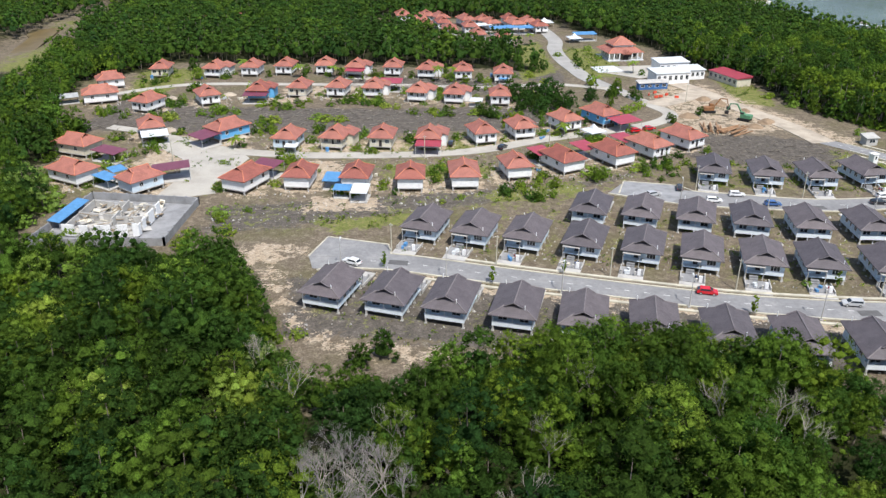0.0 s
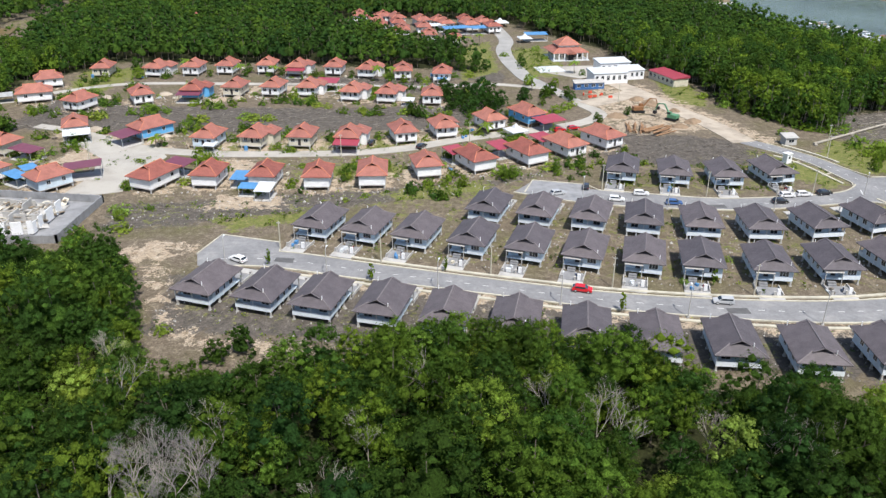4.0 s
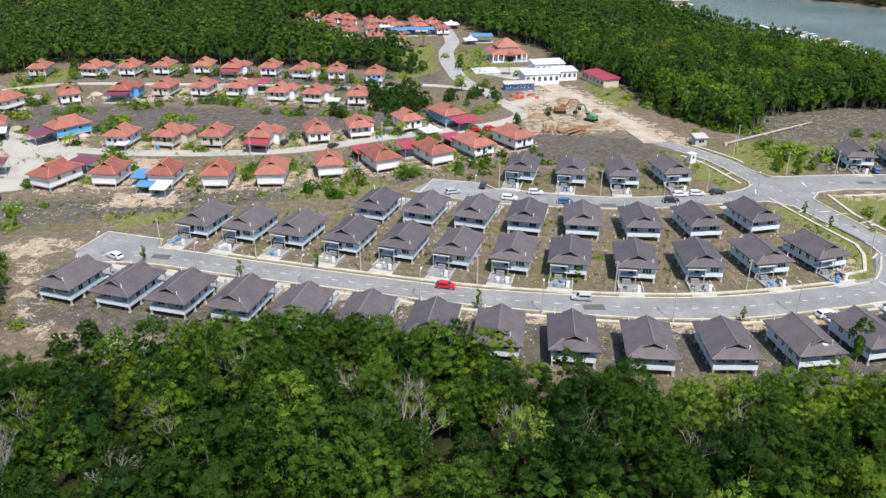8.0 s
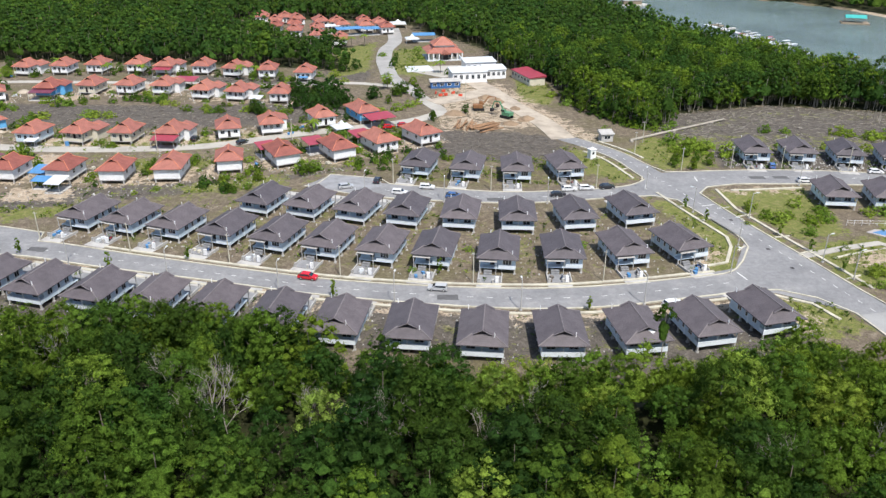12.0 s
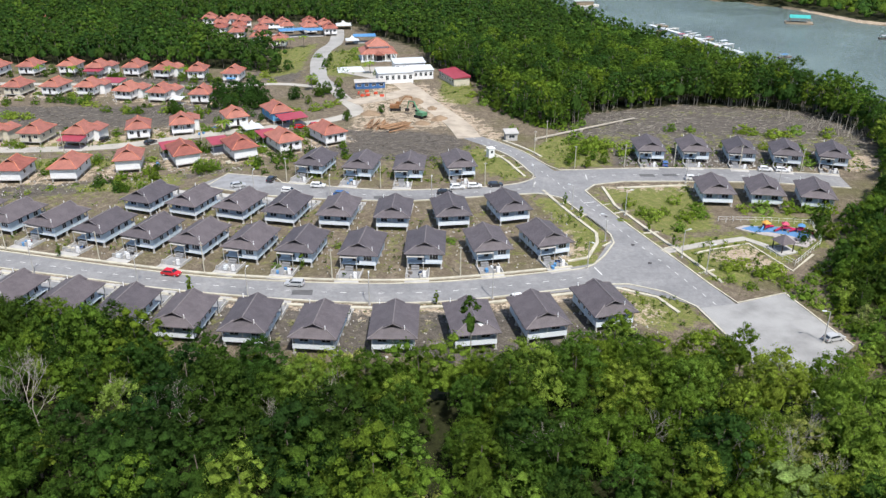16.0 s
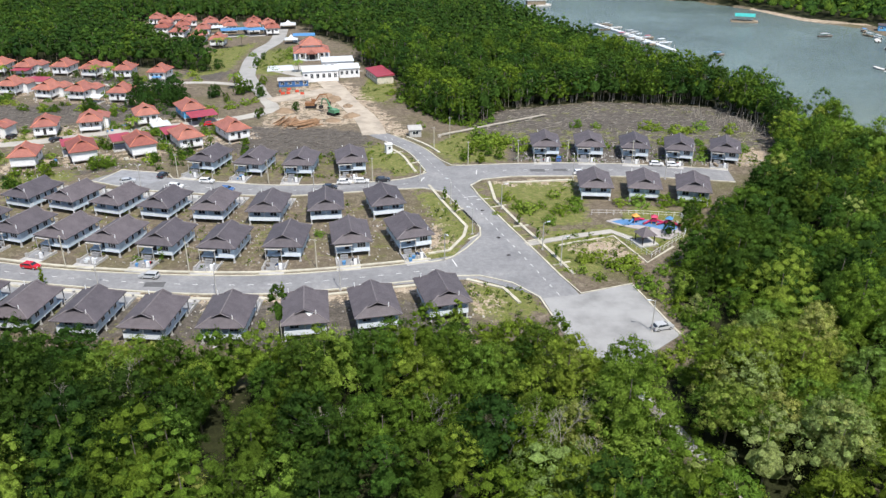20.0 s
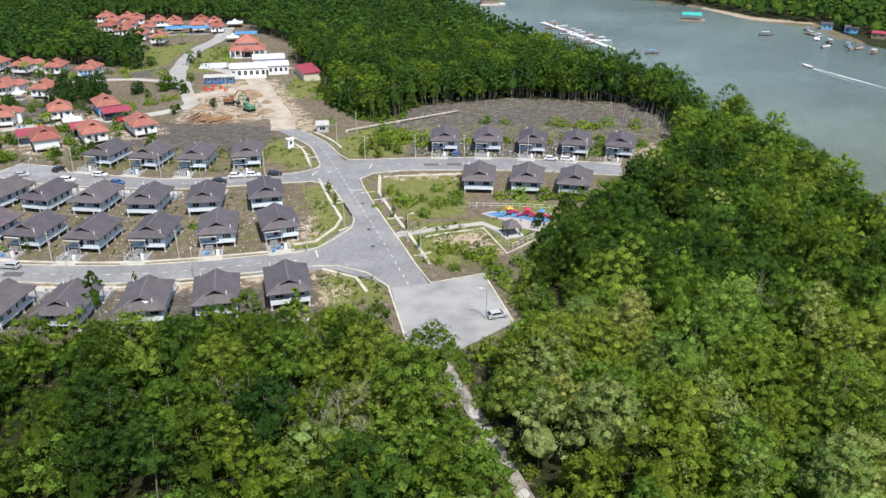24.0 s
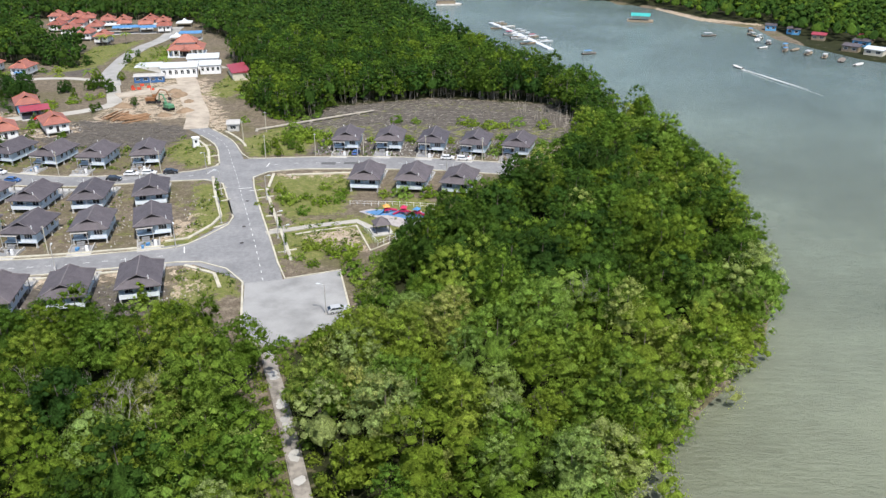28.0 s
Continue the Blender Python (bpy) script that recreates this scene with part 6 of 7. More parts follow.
def tree(x, y, kind, scale, spin, tint, label, name="mangrove_tree", group=TREE_GROUP):
    t = new(name)
    crown, trunk, _ = KINDS[kind]
    c = part("crown", crown, None, t)
    c.color = (tint, tint, tint, 1)
    part("trunk", trunk, None, t)
    t.matrix_basis = Matrix.LocRotScale((x, y, 0), Euler((0, 0, spin)), (scale, scale, scale * rd.uniform(0.9, 1.12)))
    return tagged(t, label, "tree", group)


FRINGE = FOREST["front"][4:-7]


def low_edge(x, y):
    """Trees get lower towards the open ground."""
    return float(np.interp(edge_distance(FRINGE, np.array([x]), np.array([y]))[0], [0, 11], [0.74, 1.0]) * np.interp(edge_distance(PARK + PARK[:1], np.array([x]), np.array([y]))[0], [5.5, 16], [0.34 if x > 171 else 0.85, 1.0]) * (np.interp(y, [140, 240], [1.0, 0.8]) if x > 195 else 1.0))


front = np.concatenate([scatter(FOREST["front"], 5.9, 1), scatter(FOREST["point"], 5.9, 2)])
front = front[(front[:, 1] > np.where(front[:, 0] < 140, 68, 56)) & (front[:, 0] > -125)]
front = front[edge_distance(PARK + PARK[:1], front[:, 0], front[:, 1]) > np.where(front[:, 0] < 171, 3.6, 6.2)]
BRUSH = ((-18.5, 83.5), (-14.6, 86), (-9.3, 83.8), (-11.7, 80), (-16, 80), (-13, 83), (-20, 80), (-7, 80), (-10.5, 87), (-17, 87))
DEAD = ((-12, 82, 3.6), (-19, 85, 3.4), (-7, 90, 4.2), (51, 92, 4.4), (48, 95, 4.6), (41, 97, 4.4), (9, 79, 3.4), (76, 89, 4.2), (73, 91, 4.0), (169, 77, 3.6), (165, 79, 4.2), (-15, 79, 3.2), (-10, 86, 3.6), (98, 93, 4.0), (22, 103, 4.2), (-33, 112, 3.8), (238, 120, 3.8), (132, 83, 4.0), (162, 82, 3.6), (45, 93, 4.0), (14, 90, 4.0), (30, 96, 4.0), (64, 92, 3.8), (90, 88, 3.8), (146, 87, 3.8), (-26, 100, 4.0), (36, 88, 3.8), (157, 80, 4.4), (159, 85, 4.2), (166, 84, 4.4))
for x, y, h in DEAD:
    front = front[np.hypot(front[:, 0] - x, front[:, 1] - y + 1) > 2.0]
for x, y in BRUSH:
    front = front[np.hypot(front[:, 0] - x, front[:, 1] - y + 1.5) > 4.2]
front = front[edge_distance(FOOTPATH, front[:, 0], front[:, 1]) > np.where(front[:, 0] < np.interp(front[:, 1], [40, 70, 96, 111], [206, 194, 184, 178]), 4.6, 4.4)]
single = (front[:, 1] > 80) & (front[:, 1] < 118) & (front[:, 0] > -20) & (front[:, 0] < 230)
order = np.where(single)[0]
chosen = set(order[:: max(1, len(order) // 250 + 1)][:260].tolist()) if len(order) > 300 else set(order.tolist())
rest = []
for i, (x, y) in enumerate(front):
    if i in chosen:
        tint = tree_tint(x, y, rd.random())
        tree(x, y, rd.randrange(12), rd.uniform(0.75, 1.15) * low_edge(x, y), rd.uniform(0, 6.28), tint, ("dark green" if tint < 0.4 else "light green") + " leafy mangrove tree in a dense wood")
    else:
        rest.append((x, y))


def woods(name, spots, kinds, leaves, hmin, hmax, rmin, rmax, leaf, base_f, label, seed, trunks=True, tint_of=tree_tint, clumps=(38, 62), grid=(10, 4), size_of=None, stems=1, solid=20, bark=None):
    """Many trees joined: one mesh of leaves, one of trunks."""
    rg_ = np.random.default_rng(seed)
    rd_ = random.Random(seed)
    pool = []
    for i in range(kinds):
        H, R = rd_.uniform(hmin, hmax), rd_.uniform(rmin, rmax)
        pool.append((leaf_cloud(rg_, leaves, R, H, H * base_f, rd_.randint(*clumps), leaf * rd_.uniform(0.8, 1.15), *grid, solid), H, R))
    quads_, tints, sorts, tg = [], [], [], Geo()
    for x, y in spots:
        q, H, R = pool[rd_.randrange(kinds)]
        s, a = rd_.uniform(0.75, 1.2) * (size_of(x, y) if size_of else 1), rd_.uniform(0, 6.28)
        ca, sa = math.cos(a) * s, math.sin(a) * s
        m = np.array([[ca, sa, 0], [-sa, ca, 0], [0, 0, s]])
        q2 = q @ m
        q2[:, :3] += [x, y, 0]
        q2[:, 3:6] /= s
        q2[:, 6] = q[:, 6]
        quads_.append(q2)
        tints.append(np.full(len(q), tint_of(x, y, rd_.random())))
        sorts.append(np.full(len(q), rd_.random()))
        for k in range(stems if trunks else 0):
            bx, by = x + rd_.uniform(-1.4, 1.4) * (k > 0), y + rd_.uniform(-1.4, 1.4) * (k > 0)
            tg.tube((bx, by, -0.4), (bx + rd_.uniform(-.7, .7), by + rd_.uniform(-.7, .7), H * s * 0.8), 0.16 if k == 0 else 0.1, 0.06, 4)
    ob = tagged(new(name, leaf_mesh(name, np.concatenate(quads_), M_LEAF_STUFF, np.concatenate(tints), np.concatenate(sorts))), label, "woods", kind="stuff")
    if trunks:
        tagged(new(name + "_trunks", tg.mesh("trunks", bark or M_BARK)), "thin grey trunks of " + label, "trunks", kind="stuff")
    return ob


edge = resample(FOREST["front"][4:-7], 90) + resample(FOREST["point"][3:13], 52)
rest += [(x + rd.uniform(-1, 1), y + rd.uniform(-2.5, 0.5)) for x, y in edge if not (156 < x < 196 and y < 128)]
bank = resample(RIVER[8:18], 62)
rest += [(x - rd.uniform(4.5, 7.5), y + rd.uniform(-1, 1)) for x, y in bank]
woods("front_woods", rest, 22, 1650, 7, 14.5, 3.2, 6.0, 0.195, 0.28, "dense green mangrove wood", 31, clumps=(30, 46), solid=8, size_of=low_edge)
woods("undergrowth", [(x + dx, y + dy) for x, y, *_ in DEAD + BRUSH for dx, dy in ((1.6, -1.8), (-1.7, 1.2))], 6, 420, 3.0, 5.0, 2.0, 3.0, 0.18, 0.05, "low green undergrowth round the bare trees", 38, trunks=False, clumps=(18, 26), grid=(8, 3), solid=8)
north = scatter(FOREST["north"], 4.6, 3)
mid = north[north[:, 1] < 385]
mid = np.concatenate([mid, [(x, y + 2.5) for x, y in resample([(168, 289), (205, 302), (236, 296), (251, 290), (258, 276), (261, 262), (259, 250)], 26)]])
far = north[north[:, 1] >= 385]
woods("north_woods", mid, 14, 520, 10.5, 14.5, 3.0, 5.0, 0.27, 0.36, "tall green mangrove wood", 32, clumps=(30, 50), grid=(8, 3), stems=3, solid=8, bark=M_PALEBARK, tint_of=lambda x, y, r: 0.07 + 0.48 * r ** 1.25)
west = scatter(FOREST["west"], 5.0, 4)
west = west[west[:, 0] > -215]


def by_creek(p_):
    """Keeps the open bank along the creek free of trees."""
    return p_[(p_[:, 1] < 295) | (p_[:, 1] > 475) | (p_[:, 0] > np.interp(p_[:, 1], [295, 304, 338, 383, 406, 440, 475], [-172, -173, -177, -187, -192, -204, -219]))]


west = by_creek(west)
woods("west_woods", west, 14, 240, 8, 13, 2.8, 4.4, 0.3, 0.28, "dark green wood west of the village", 33, clumps=(26, 40), grid=(8, 3), solid=8, tint_of=lambda x, y, r: 0.1 + 0.4 * r)
back = np.concatenate([far, by_creek(scatter(FOREST["back"], 5.2, 5)), scatter(FOREST["beyond_creek"], 6.5, 6)])
woods("back_woods", back, 14, 30, 10, 13.5, 3.6, 5.6, 0.55, 0.4, "dark green wood behind the village", 34, clumps=(7, 10), grid=(6, 2), solid=8, tint_of=lambda x, y, r: max(0.0, 0.03 + 0.34 * r ** 1.5 + 0.16 * noise.noise((x * 0.03, y * 0.03, 7.0))))
far_spots = np.concatenate([scatter(FOREST["far_shore"], 8.5, 7), scatter(FOREST["far_back"], 9.0, 8)])
woods("far_woods", far_spots, 10, 8, 11, 15, 4.5, 6.5, 0.9, 0.3, "distant dark green woods", 35, trunks=False, clumps=(5, 6), grid=(5, 2), solid=8, tint_of=lambda x, y, r: 0.06 + 0.4 * r)

# ---------------------------------------------------------------- bushes, single trees, dead trees
BUSHES = []
PARK_SIDE = [(190.5, 146), (192, 141), (193, 137), (195, 133), (195.5, 129), (196.5, 125), (197, 121), (194.5, 117), (191.5, 114.5), (189, 112), (197.5, 140), (199, 145), (201, 150), (196, 148), (204, 155), (207, 159), (198, 136), (200, 130), (199.5, 153), (186, 109.5), (147, 267.5), (150.5, 266), (154, 264.5), (158, 264.5), (144, 271), (141.5, 276), (138, 282), (161, 270)]
for i in range(5):
    R = rd.uniform(1.4, 2.2)
    BUSHES.append(leaf_mesh("bush", leaf_cloud(rg, 340, R, rd.uniform(1.3, 2.1), 0.0, 20, 0.14, 8, 3, 8), M_LEAF))


def bush(x, y, s, tint):
    b = new("bush", BUSHES[rd.randrange(5)])
    b.color = (tint, tint, tint, 1)
    b.matrix_basis = Matrix.LocRotScale((x, y, -0.2), Euler((0, 0, rd.uniform(0, 6.28))), (s, s, s * rd.uniform(0.8, 1.1)))
    return tagged(b, "leafy green bush on rough ground", "bush", "bushes")


for x, y, s in ((40, 220, 1.9), (42.5, 218, 1.4), (54, 223, 1.5), (27, 211, 0.9), (-20, 223, 0.9), (-56, 175, 1.3), (-62, 187, 1.5), (-60, 183, 1.2), (-55, 189, 0.8), (-51, 228, 1.4), (-104, 228, 1.7), (-89, 283, 1.5), (-85, 280, 1.4), (-50, 273, 1.4), (-46, 272, 1.6),
                (-42, 271, 1.3), (-65, 269, 1.6), (-68, 266, 1.2), (-102, 271, 1.5), (160, 242, 2.0), (165, 240, 1.8), (170, 237, 1.9), (157, 250, 1.7), (162, 247, 1.9), (167, 245, 1.5), (156, 240, 1.2), (174, 176, 1.2), (169, 184, 1.4), (160, 182, 0.6), (182, 191, 1.3), (166, 187, 1.2), (172, 188, 1.1),
                (177, 184, 1.4), (164, 192, 1.1), (176, 194, 1.2), (181, 186, 1.2), (178, 148, 1.0), (186, 152, 1.2), (189, 154, 1.3), (180, 155, 0.9), (184, 158, 1.0), (199, 190, 1.6), (206, 190, 1.7), (211, 189, 1.6), (194, 190, 1.3), (216, 188, 1.6), (222, 186, 1.8), (12, 206, 0.7), (17, 208, 0.8), (22, 209, 0.9), (7, 203, 0.6),
                (1, 200, 0.7), (-4, 197, 0.6), (-28, 290, 1.2), (-32, 296, 1.4), (-22, 289, 1.0), (-9, 284, 1.2), (6, 283, 1.3), (-70, 226, 0.9), (-12, 254, 0.7), (-74, 290, 1.0), (-58, 298, 1.0), (44, 250, 1.2), (33, 258, 1.1), (63, 252, 1.2), (56, 281, 1.4), (62, 287, 1.5), (66, 292, 1.4), (70, 296, 1.2), (228, 236, 1.3), (242, 238, 1.3), (226, 228, 1.2),
                (212, 240, 1.1), (198, 241, 1.2), (185, 241, 1.1), (180, 246, 1.4), (192, 247, 1.3), (206, 246, 1.2), (218, 244, 1.2), (230, 244, 1.4), (88, 163, 0.7), (96, 168, 0.6), (46, 172, 0.6), (116, 168, 0.8), (75, 152, 0.7), (112, 112, 1.2), (126, 112, 1.1), (140, 118, 1.4), (150, 124, 1.6), (156, 121, 1.5), (70, 116, 1.2), (62, 115, 1.0), (-30, 128, 0.9),
                (-60, 160, 1.3), (-64, 166, 1.4), (-58, 155, 1.6), (-66, 172, 1.2), (128, 296, 1.4), (122, 310, 1.5), (136, 262, 1.1), (30, 340, 1.4), (36, 330, 1.2), (48, 384, 1.2), (64, 398, 1.3), (66, 380, 1.1), (-118, 304, 1.4), (-150, 270, 1.6), (-104, 220, 1.2), (-110, 196, 1.8), (-106, 188, 1.7), (-108, 178, 1.9), (180, 153.6, 1.3), (189, 150.8, 1.5), (181.5, 146.4, 0.9), (175.5, 149, 0.5), (216, 262, 1.6), (220, 260, 1.5), (225, 257, 1.7), (231, 259, 1.4), (236, 262, 1.5), (245, 257.5, 1.6), (192, 263.5, 1.4), (198, 262, 1.2)):
    bush(x + rd.uniform(-0.8, 0.8), y + rd.uniform(-0.8, 0.8), s, rd.uniform(0.5, 0.85))

for x, y in PARK_SIDE:
    bush(x + rd.uniform(-0.5, 0.5), y + rd.uniform(-0.5, 0.5), rd.uniform(1.0, 1.6), rd.uniform(0.45, 0.8))
for x, y in resample(FOREST["front"][4:-7], 60):
    bush(x + rd.uniform(-2, 2), y + rd.uniform(2.0, 5.5), rd.uniform(0.6, 1.3), rd.uniform(0.45, 0.85))
for x, y, hd, *_ in VILLAGE:
    if y < 350:
        for k in range(2):
            a = rd.uniform(0, 6.28)
            bush(x + 7.5 * math.cos(a), y + 8.0 * math.sin(a), rd.uniform(0.5, 1.2), rd.uniform(0.4, 0.85))
GARDEN = []
for i in range(4):
    H, R = rd.uniform(7.5, 9.5), rd.uniform(3.2, 4.4)
    GARDEN.append((leaf_mesh("crown", leaf_cloud(rg, 800, R, H, 0.8, 44, 0.28), M_LEAF), trunk_geo(rd, H, 1.6, R).mesh("trunk", M_BARK)))


def garden_tree(x, y, s, spin, tint, label, name, group):
    t = new(name)
    crown, trunk = GARDEN[rd.randrange(4)]
    part("crown", crown, None, t).color = (tint, tint, tint, 1)
    part("trunk", trunk, None, t)
    t.matrix_basis = Matrix.LocRotScale((x, y, 0), Euler((0, 0, spin)), (s, s, s * rd.uniform(0.9, 1.1)))
    return tagged(t, label, "tree", group)


for x, y in ((22, 116), (27, 118.5), (32, 120), (37, 119.5), (42, 118), (47, 115.5), (52, 113), (57, 110), (30, 114), (40, 113), (35.5, 115.5), (20, 112), (46, 110), (25, 113), (14, 112), (16, 115), (63, 106), (9, 111), (-1, 108), (4, 111)):
    k = rd.randrange(12)
    tree(x, y, k, (rd.uniform(10.8, 12.2) if x < 28 else rd.uniform(8.2, 9.8)) / KINDS[k][2], rd.uniform(0, 6.28), rd.uniform(0.3, 0.66) if x < 45 else rd.uniform(0.08, 0.3), "tall leafy mangrove tree beside the houses")
for x, y in resample(offset_line(smooth_line(FOOTPATH), 2.6), 22) + resample(offset_line(smooth_line(FOOTPATH), -2.9), 22):
    bush(x + rd.uniform(-0.5, 0.5), y + rd.uniform(-0.5, 0.5), rd.uniform(0.6, 1.1), rd.uniform(0.5, 0.85))
for x, y, s, t in ((128, 300, 0.9, 0.3), (132, 292, 0.95, 0.35), (136, 285, 0.9, 0.3), (140, 278, 0.95, 0.4), (144, 272, 0.9, 0.35), (149, 268.5, 0.85, 0.3), (155, 268, 0.8, 0.4), (161, 276, 0.8, 0.3), (164, 284, 0.8, 0.35), (-140, 250, 0.85, 0.15), (-136, 255, 0.9, 0.1), (-131, 257, 0.85, 0.2), (-126, 255, 0.75, 0.25), (-133, 249, 0.7, 0.2), (-128, 250, 0.6, 0.3), (-141, 243, 0.8, 0.2), (39.5, 214.5, 0.6, 0.45), (42, 216, 0.5, 0.5), (55.5, 222.5, 0.5, 0.45), (28, 209, 0.45, 0.5), (52, 304.5, 0.75, 0.15), (61, 309.5, 0.7, 0.2), (68.5, 307.5, 0.65, 0.25), (55, 326, 0.7, 0.5), (76, 273, 0.5, 0.3), (88, 283, 0.5, 0.3),
                   (152, 227, 0.5, 0.5), (157, 224, 0.45, 0.55), (163, 228, 0.5, 0.5), (158, 236, 0.55, 0.5), (154, 232, 0.5, 0.55), (160, 231, 0.5, 0.5), (24, 287, 0.9, 0.1), (31, 284, 0.9, 0.12), (39, 287, 0.9, 0.1),
                   (-104, 345, 0.6, 0.3), (-81, 336, 0.45, 0.35), (-51, 340, 0.5, 0.3), (-36, 338, 0.5, 0.35), (-20, 337, 0.5, 0.3), (-66, 337, 0.5, 0.35), (-110, 331, 0.7, 0.6), (33, 296, 1.1, 0.1), (28, 301, 1.2, 0.05), (22, 300, 1.1, 0.1), (38, 299, 1.1, 0.12), (42, 293, 0.95, 0.1), (35, 303, 1.2, 0.08), (26, 294, 1.0, 0.12), (30, 290, 0.9, 0.15), (37, 290, 0.9, 0.15), (20, 306, 1.0, 0.1), (10, 280, 0.75, 0.2), (13, 277, 0.7, 0.3), (8, 286, 0.6, 0.3), (-122, 326, 0.6, 0.7), (51, 302, 0.7, 0.1), (70, 304, 0.6, 0.3), (63, 312, 0.75, 0.3), (60, 307, 0.7, 0.35),
                   (27, 352, 0.75, 0.2), (33, 349, 0.8, 0.15), (20, 355, 0.8, 0.2), (38, 356, 0.7, 0.2), (-3, 330, 0.6, 0.5), (3, 329, 0.55, 0.5), (9, 330, 0.6, 0.45), (-6, 346, 0.7, 0.3), (-66, 344, 0.6, 0.4), (-98, 333, 0.5, 0.3), (-116, 346, 0.8, 0.3), (55, 375, 0.5, 0.3), (55, 362, 0.55, 0.3), (66, 326, 0.5, 0.5), (80, 346, 0.4, 0.4),
                   (132, 288, 0.6, 0.4), (211, 181, 0.75, 0.3), (207.5, 173, 0.6, 0.35), (219, 182, 0.85, 0.3), (223, 178, 0.8, 0.35), (215, 176, 0.6, 0.4), (210, 172, 0.7, 0.45), (202.5, 170, 0.5, 0.2), (-13, 122, 0.85, 0.15), (-17, 119, 0.7, 0.2), (-30, 300, 0.45, 0.4), (45, 272, 0.4, 0.3), (76, 278, 0.4, 0.3), (58, 296, 0.45, 0.4)):
    garden_tree(x, y, s * 0.85, rd.uniform(0, 6.28), t, "leafy green tree among the houses", "garden_tree", "garden trees")
SLIM = []
for i in range(3):
    SLIM.append((leaf_mesh("crown", leaf_cloud(rg, 300, 0.75, 4.2, 1.2, 14, 0.17, 7, 3), M_LEAF), Geo().tube((0, 0, -0.2), (0.05, 0, 3.4), 0.07, 0.03, 6).mesh("trunk", M_BARK)))
for x, y, s in ((-16, 158.2, 0.9), (8, 151, 1.0), (24, 156.4, 0.8), (60, 139.3, 1.0), (82, 151.5, 0.9), (113, 136, 0.75), (146.4, 191.5, 0.9), (149.4, 182.5, 0.9), (165.6, 175, 0.8), (169.5, 166, 0.8), (173, 156, 0.8), (161.8, 188, 0.7), (-40, 330, 1.0), (150, 124, 1.4)):
    t = new("street_tree")
    c, tr = SLIM[rd.randrange(3)]
    cr = part("crown", c, None, t)
    cr.color = (0.5, 0.5, 0.5, 1)
    part("trunk", tr, None, t)
    t.matrix_basis = Matrix.LocRotScale((x, y, 0), Euler((0, 0, rd.uniform(0, 6))), (s, s, s))
    tagged(t, "slim young street tree on the verge", "tree", "street trees")


def branch(g, a, d, length, r, depth):
    b = Vector(a) + d * length
    g.tube(a, b, r, r * 0.6, 5 if depth > 1 else 3)
    if depth:
        for k in range(3):
            nd = (d + Vector((rd.uniform(-0.8, 0.8), rd.uniform(-0.8, 0.8), rd.uniform(-0.1, 0.6)))).normalized()
            branch(g, b if k else Vector(a) + d * length * 0.7, nd, length * rd.uniform(0.5, 0.75), r * 0.6, depth - 1)


for x, y, h in DEAD + tuple((x, y, rd.uniform(2.9, 3.7)) for x, y in BRUSH):
    t = new("dead_tree")
    g = Geo()
    branch(g, (0, 0, -0.3), Vector((rd.uniform(-0.12, 0.12), rd.uniform(-0.12, 0.12), 1)).normalized(), h * 1.2, 0.12, 7 if (x, y) in BRUSH else 5)
    part("bare_crown", g, M_TWIG if (x, y) in BRUSH else M_DEADW, t)
    t.matrix_basis = place(x, y, rd.uniform(0, 360))
    tagged(t, "bare pale dead tree standing in the wood", "dead tree", "dead trees")


def palm(x, y, h):
    p = new("coconut_palm")
    part("trunk", Geo().tube((0, 0, -0.2), (0.3, 0.1, h * 0.5), 0.16, 0.13, 7).tube((0.3, 0.1, h * 0.5), (0.4, 0.3, h), 0.13, 0.1, 7), M_BARK, p)
    for i in range(11):
        a, up = i * 0.571 + rd.uniform(-0.2, 0.2), rd.uniform(0.1, 0.8)
        pts_ = [Vector((0.4 + math.cos(a) * r, 0.3 + math.sin(a) * r, h + up * r - 0.22 * r * r)) for r in (0, 0.8, 1.7, 2.6, 3.2)]
        side = Vector((-math.sin(a), math.cos(a), 0))
        g = Geo()
        vs = []
        for k, q in enumerate(pts_):
            wd = (0.12, 0.45, 0.5, 0.35, 0.05)[k]
            vs += [q - side * wd - Vector((0, 0, wd * 0.4)), q, q + side * wd - Vector((0, 0, wd * 0.4))]
        g.add(vs, [(3 * k + j, 3 * k + j + 1, 3 * k + j + 4, 3 * k + j + 3) for k in range(4) for j in (0, 1)])
        f = part("frond", g, M_LEAF, p)
        f.color = (0.72, 0.72, 0.72, 1)
    p.matrix_basis = place(x, y, rd.uniform(0, 360))
    return tagged(p, "coconut palm with arching fronds", "palm", "palms")


for x, y, h in ((-8, 331, 6), (-2, 334, 5), (56, 318, 5.5), (77, 349, 5), (36, 258, 3.6), (-68, 336, 5), (-94, 345, 5), (-53, 337, 4.5), (30, 404, 5), (36, 408, 5.5), (26, 402, 5), (-71, 240.5, 3.2)):
    palm(x, y, h)

# ---------------------------------------------------------------- litter on the ground


def scatter_in(polys, n, rng_):
    out = []
    while len(out) < n:
        poly = rng_.choice(polys)
        xs, ys = [p[0] for p in poly], [p[1] for p in poly]
        x, y = rng_.uniform(min(xs), max(xs)), rng_.uniform(min(ys), max(ys))
        if inside(poly, [x], [y])[0]:
            out.append((x, y))
    return out


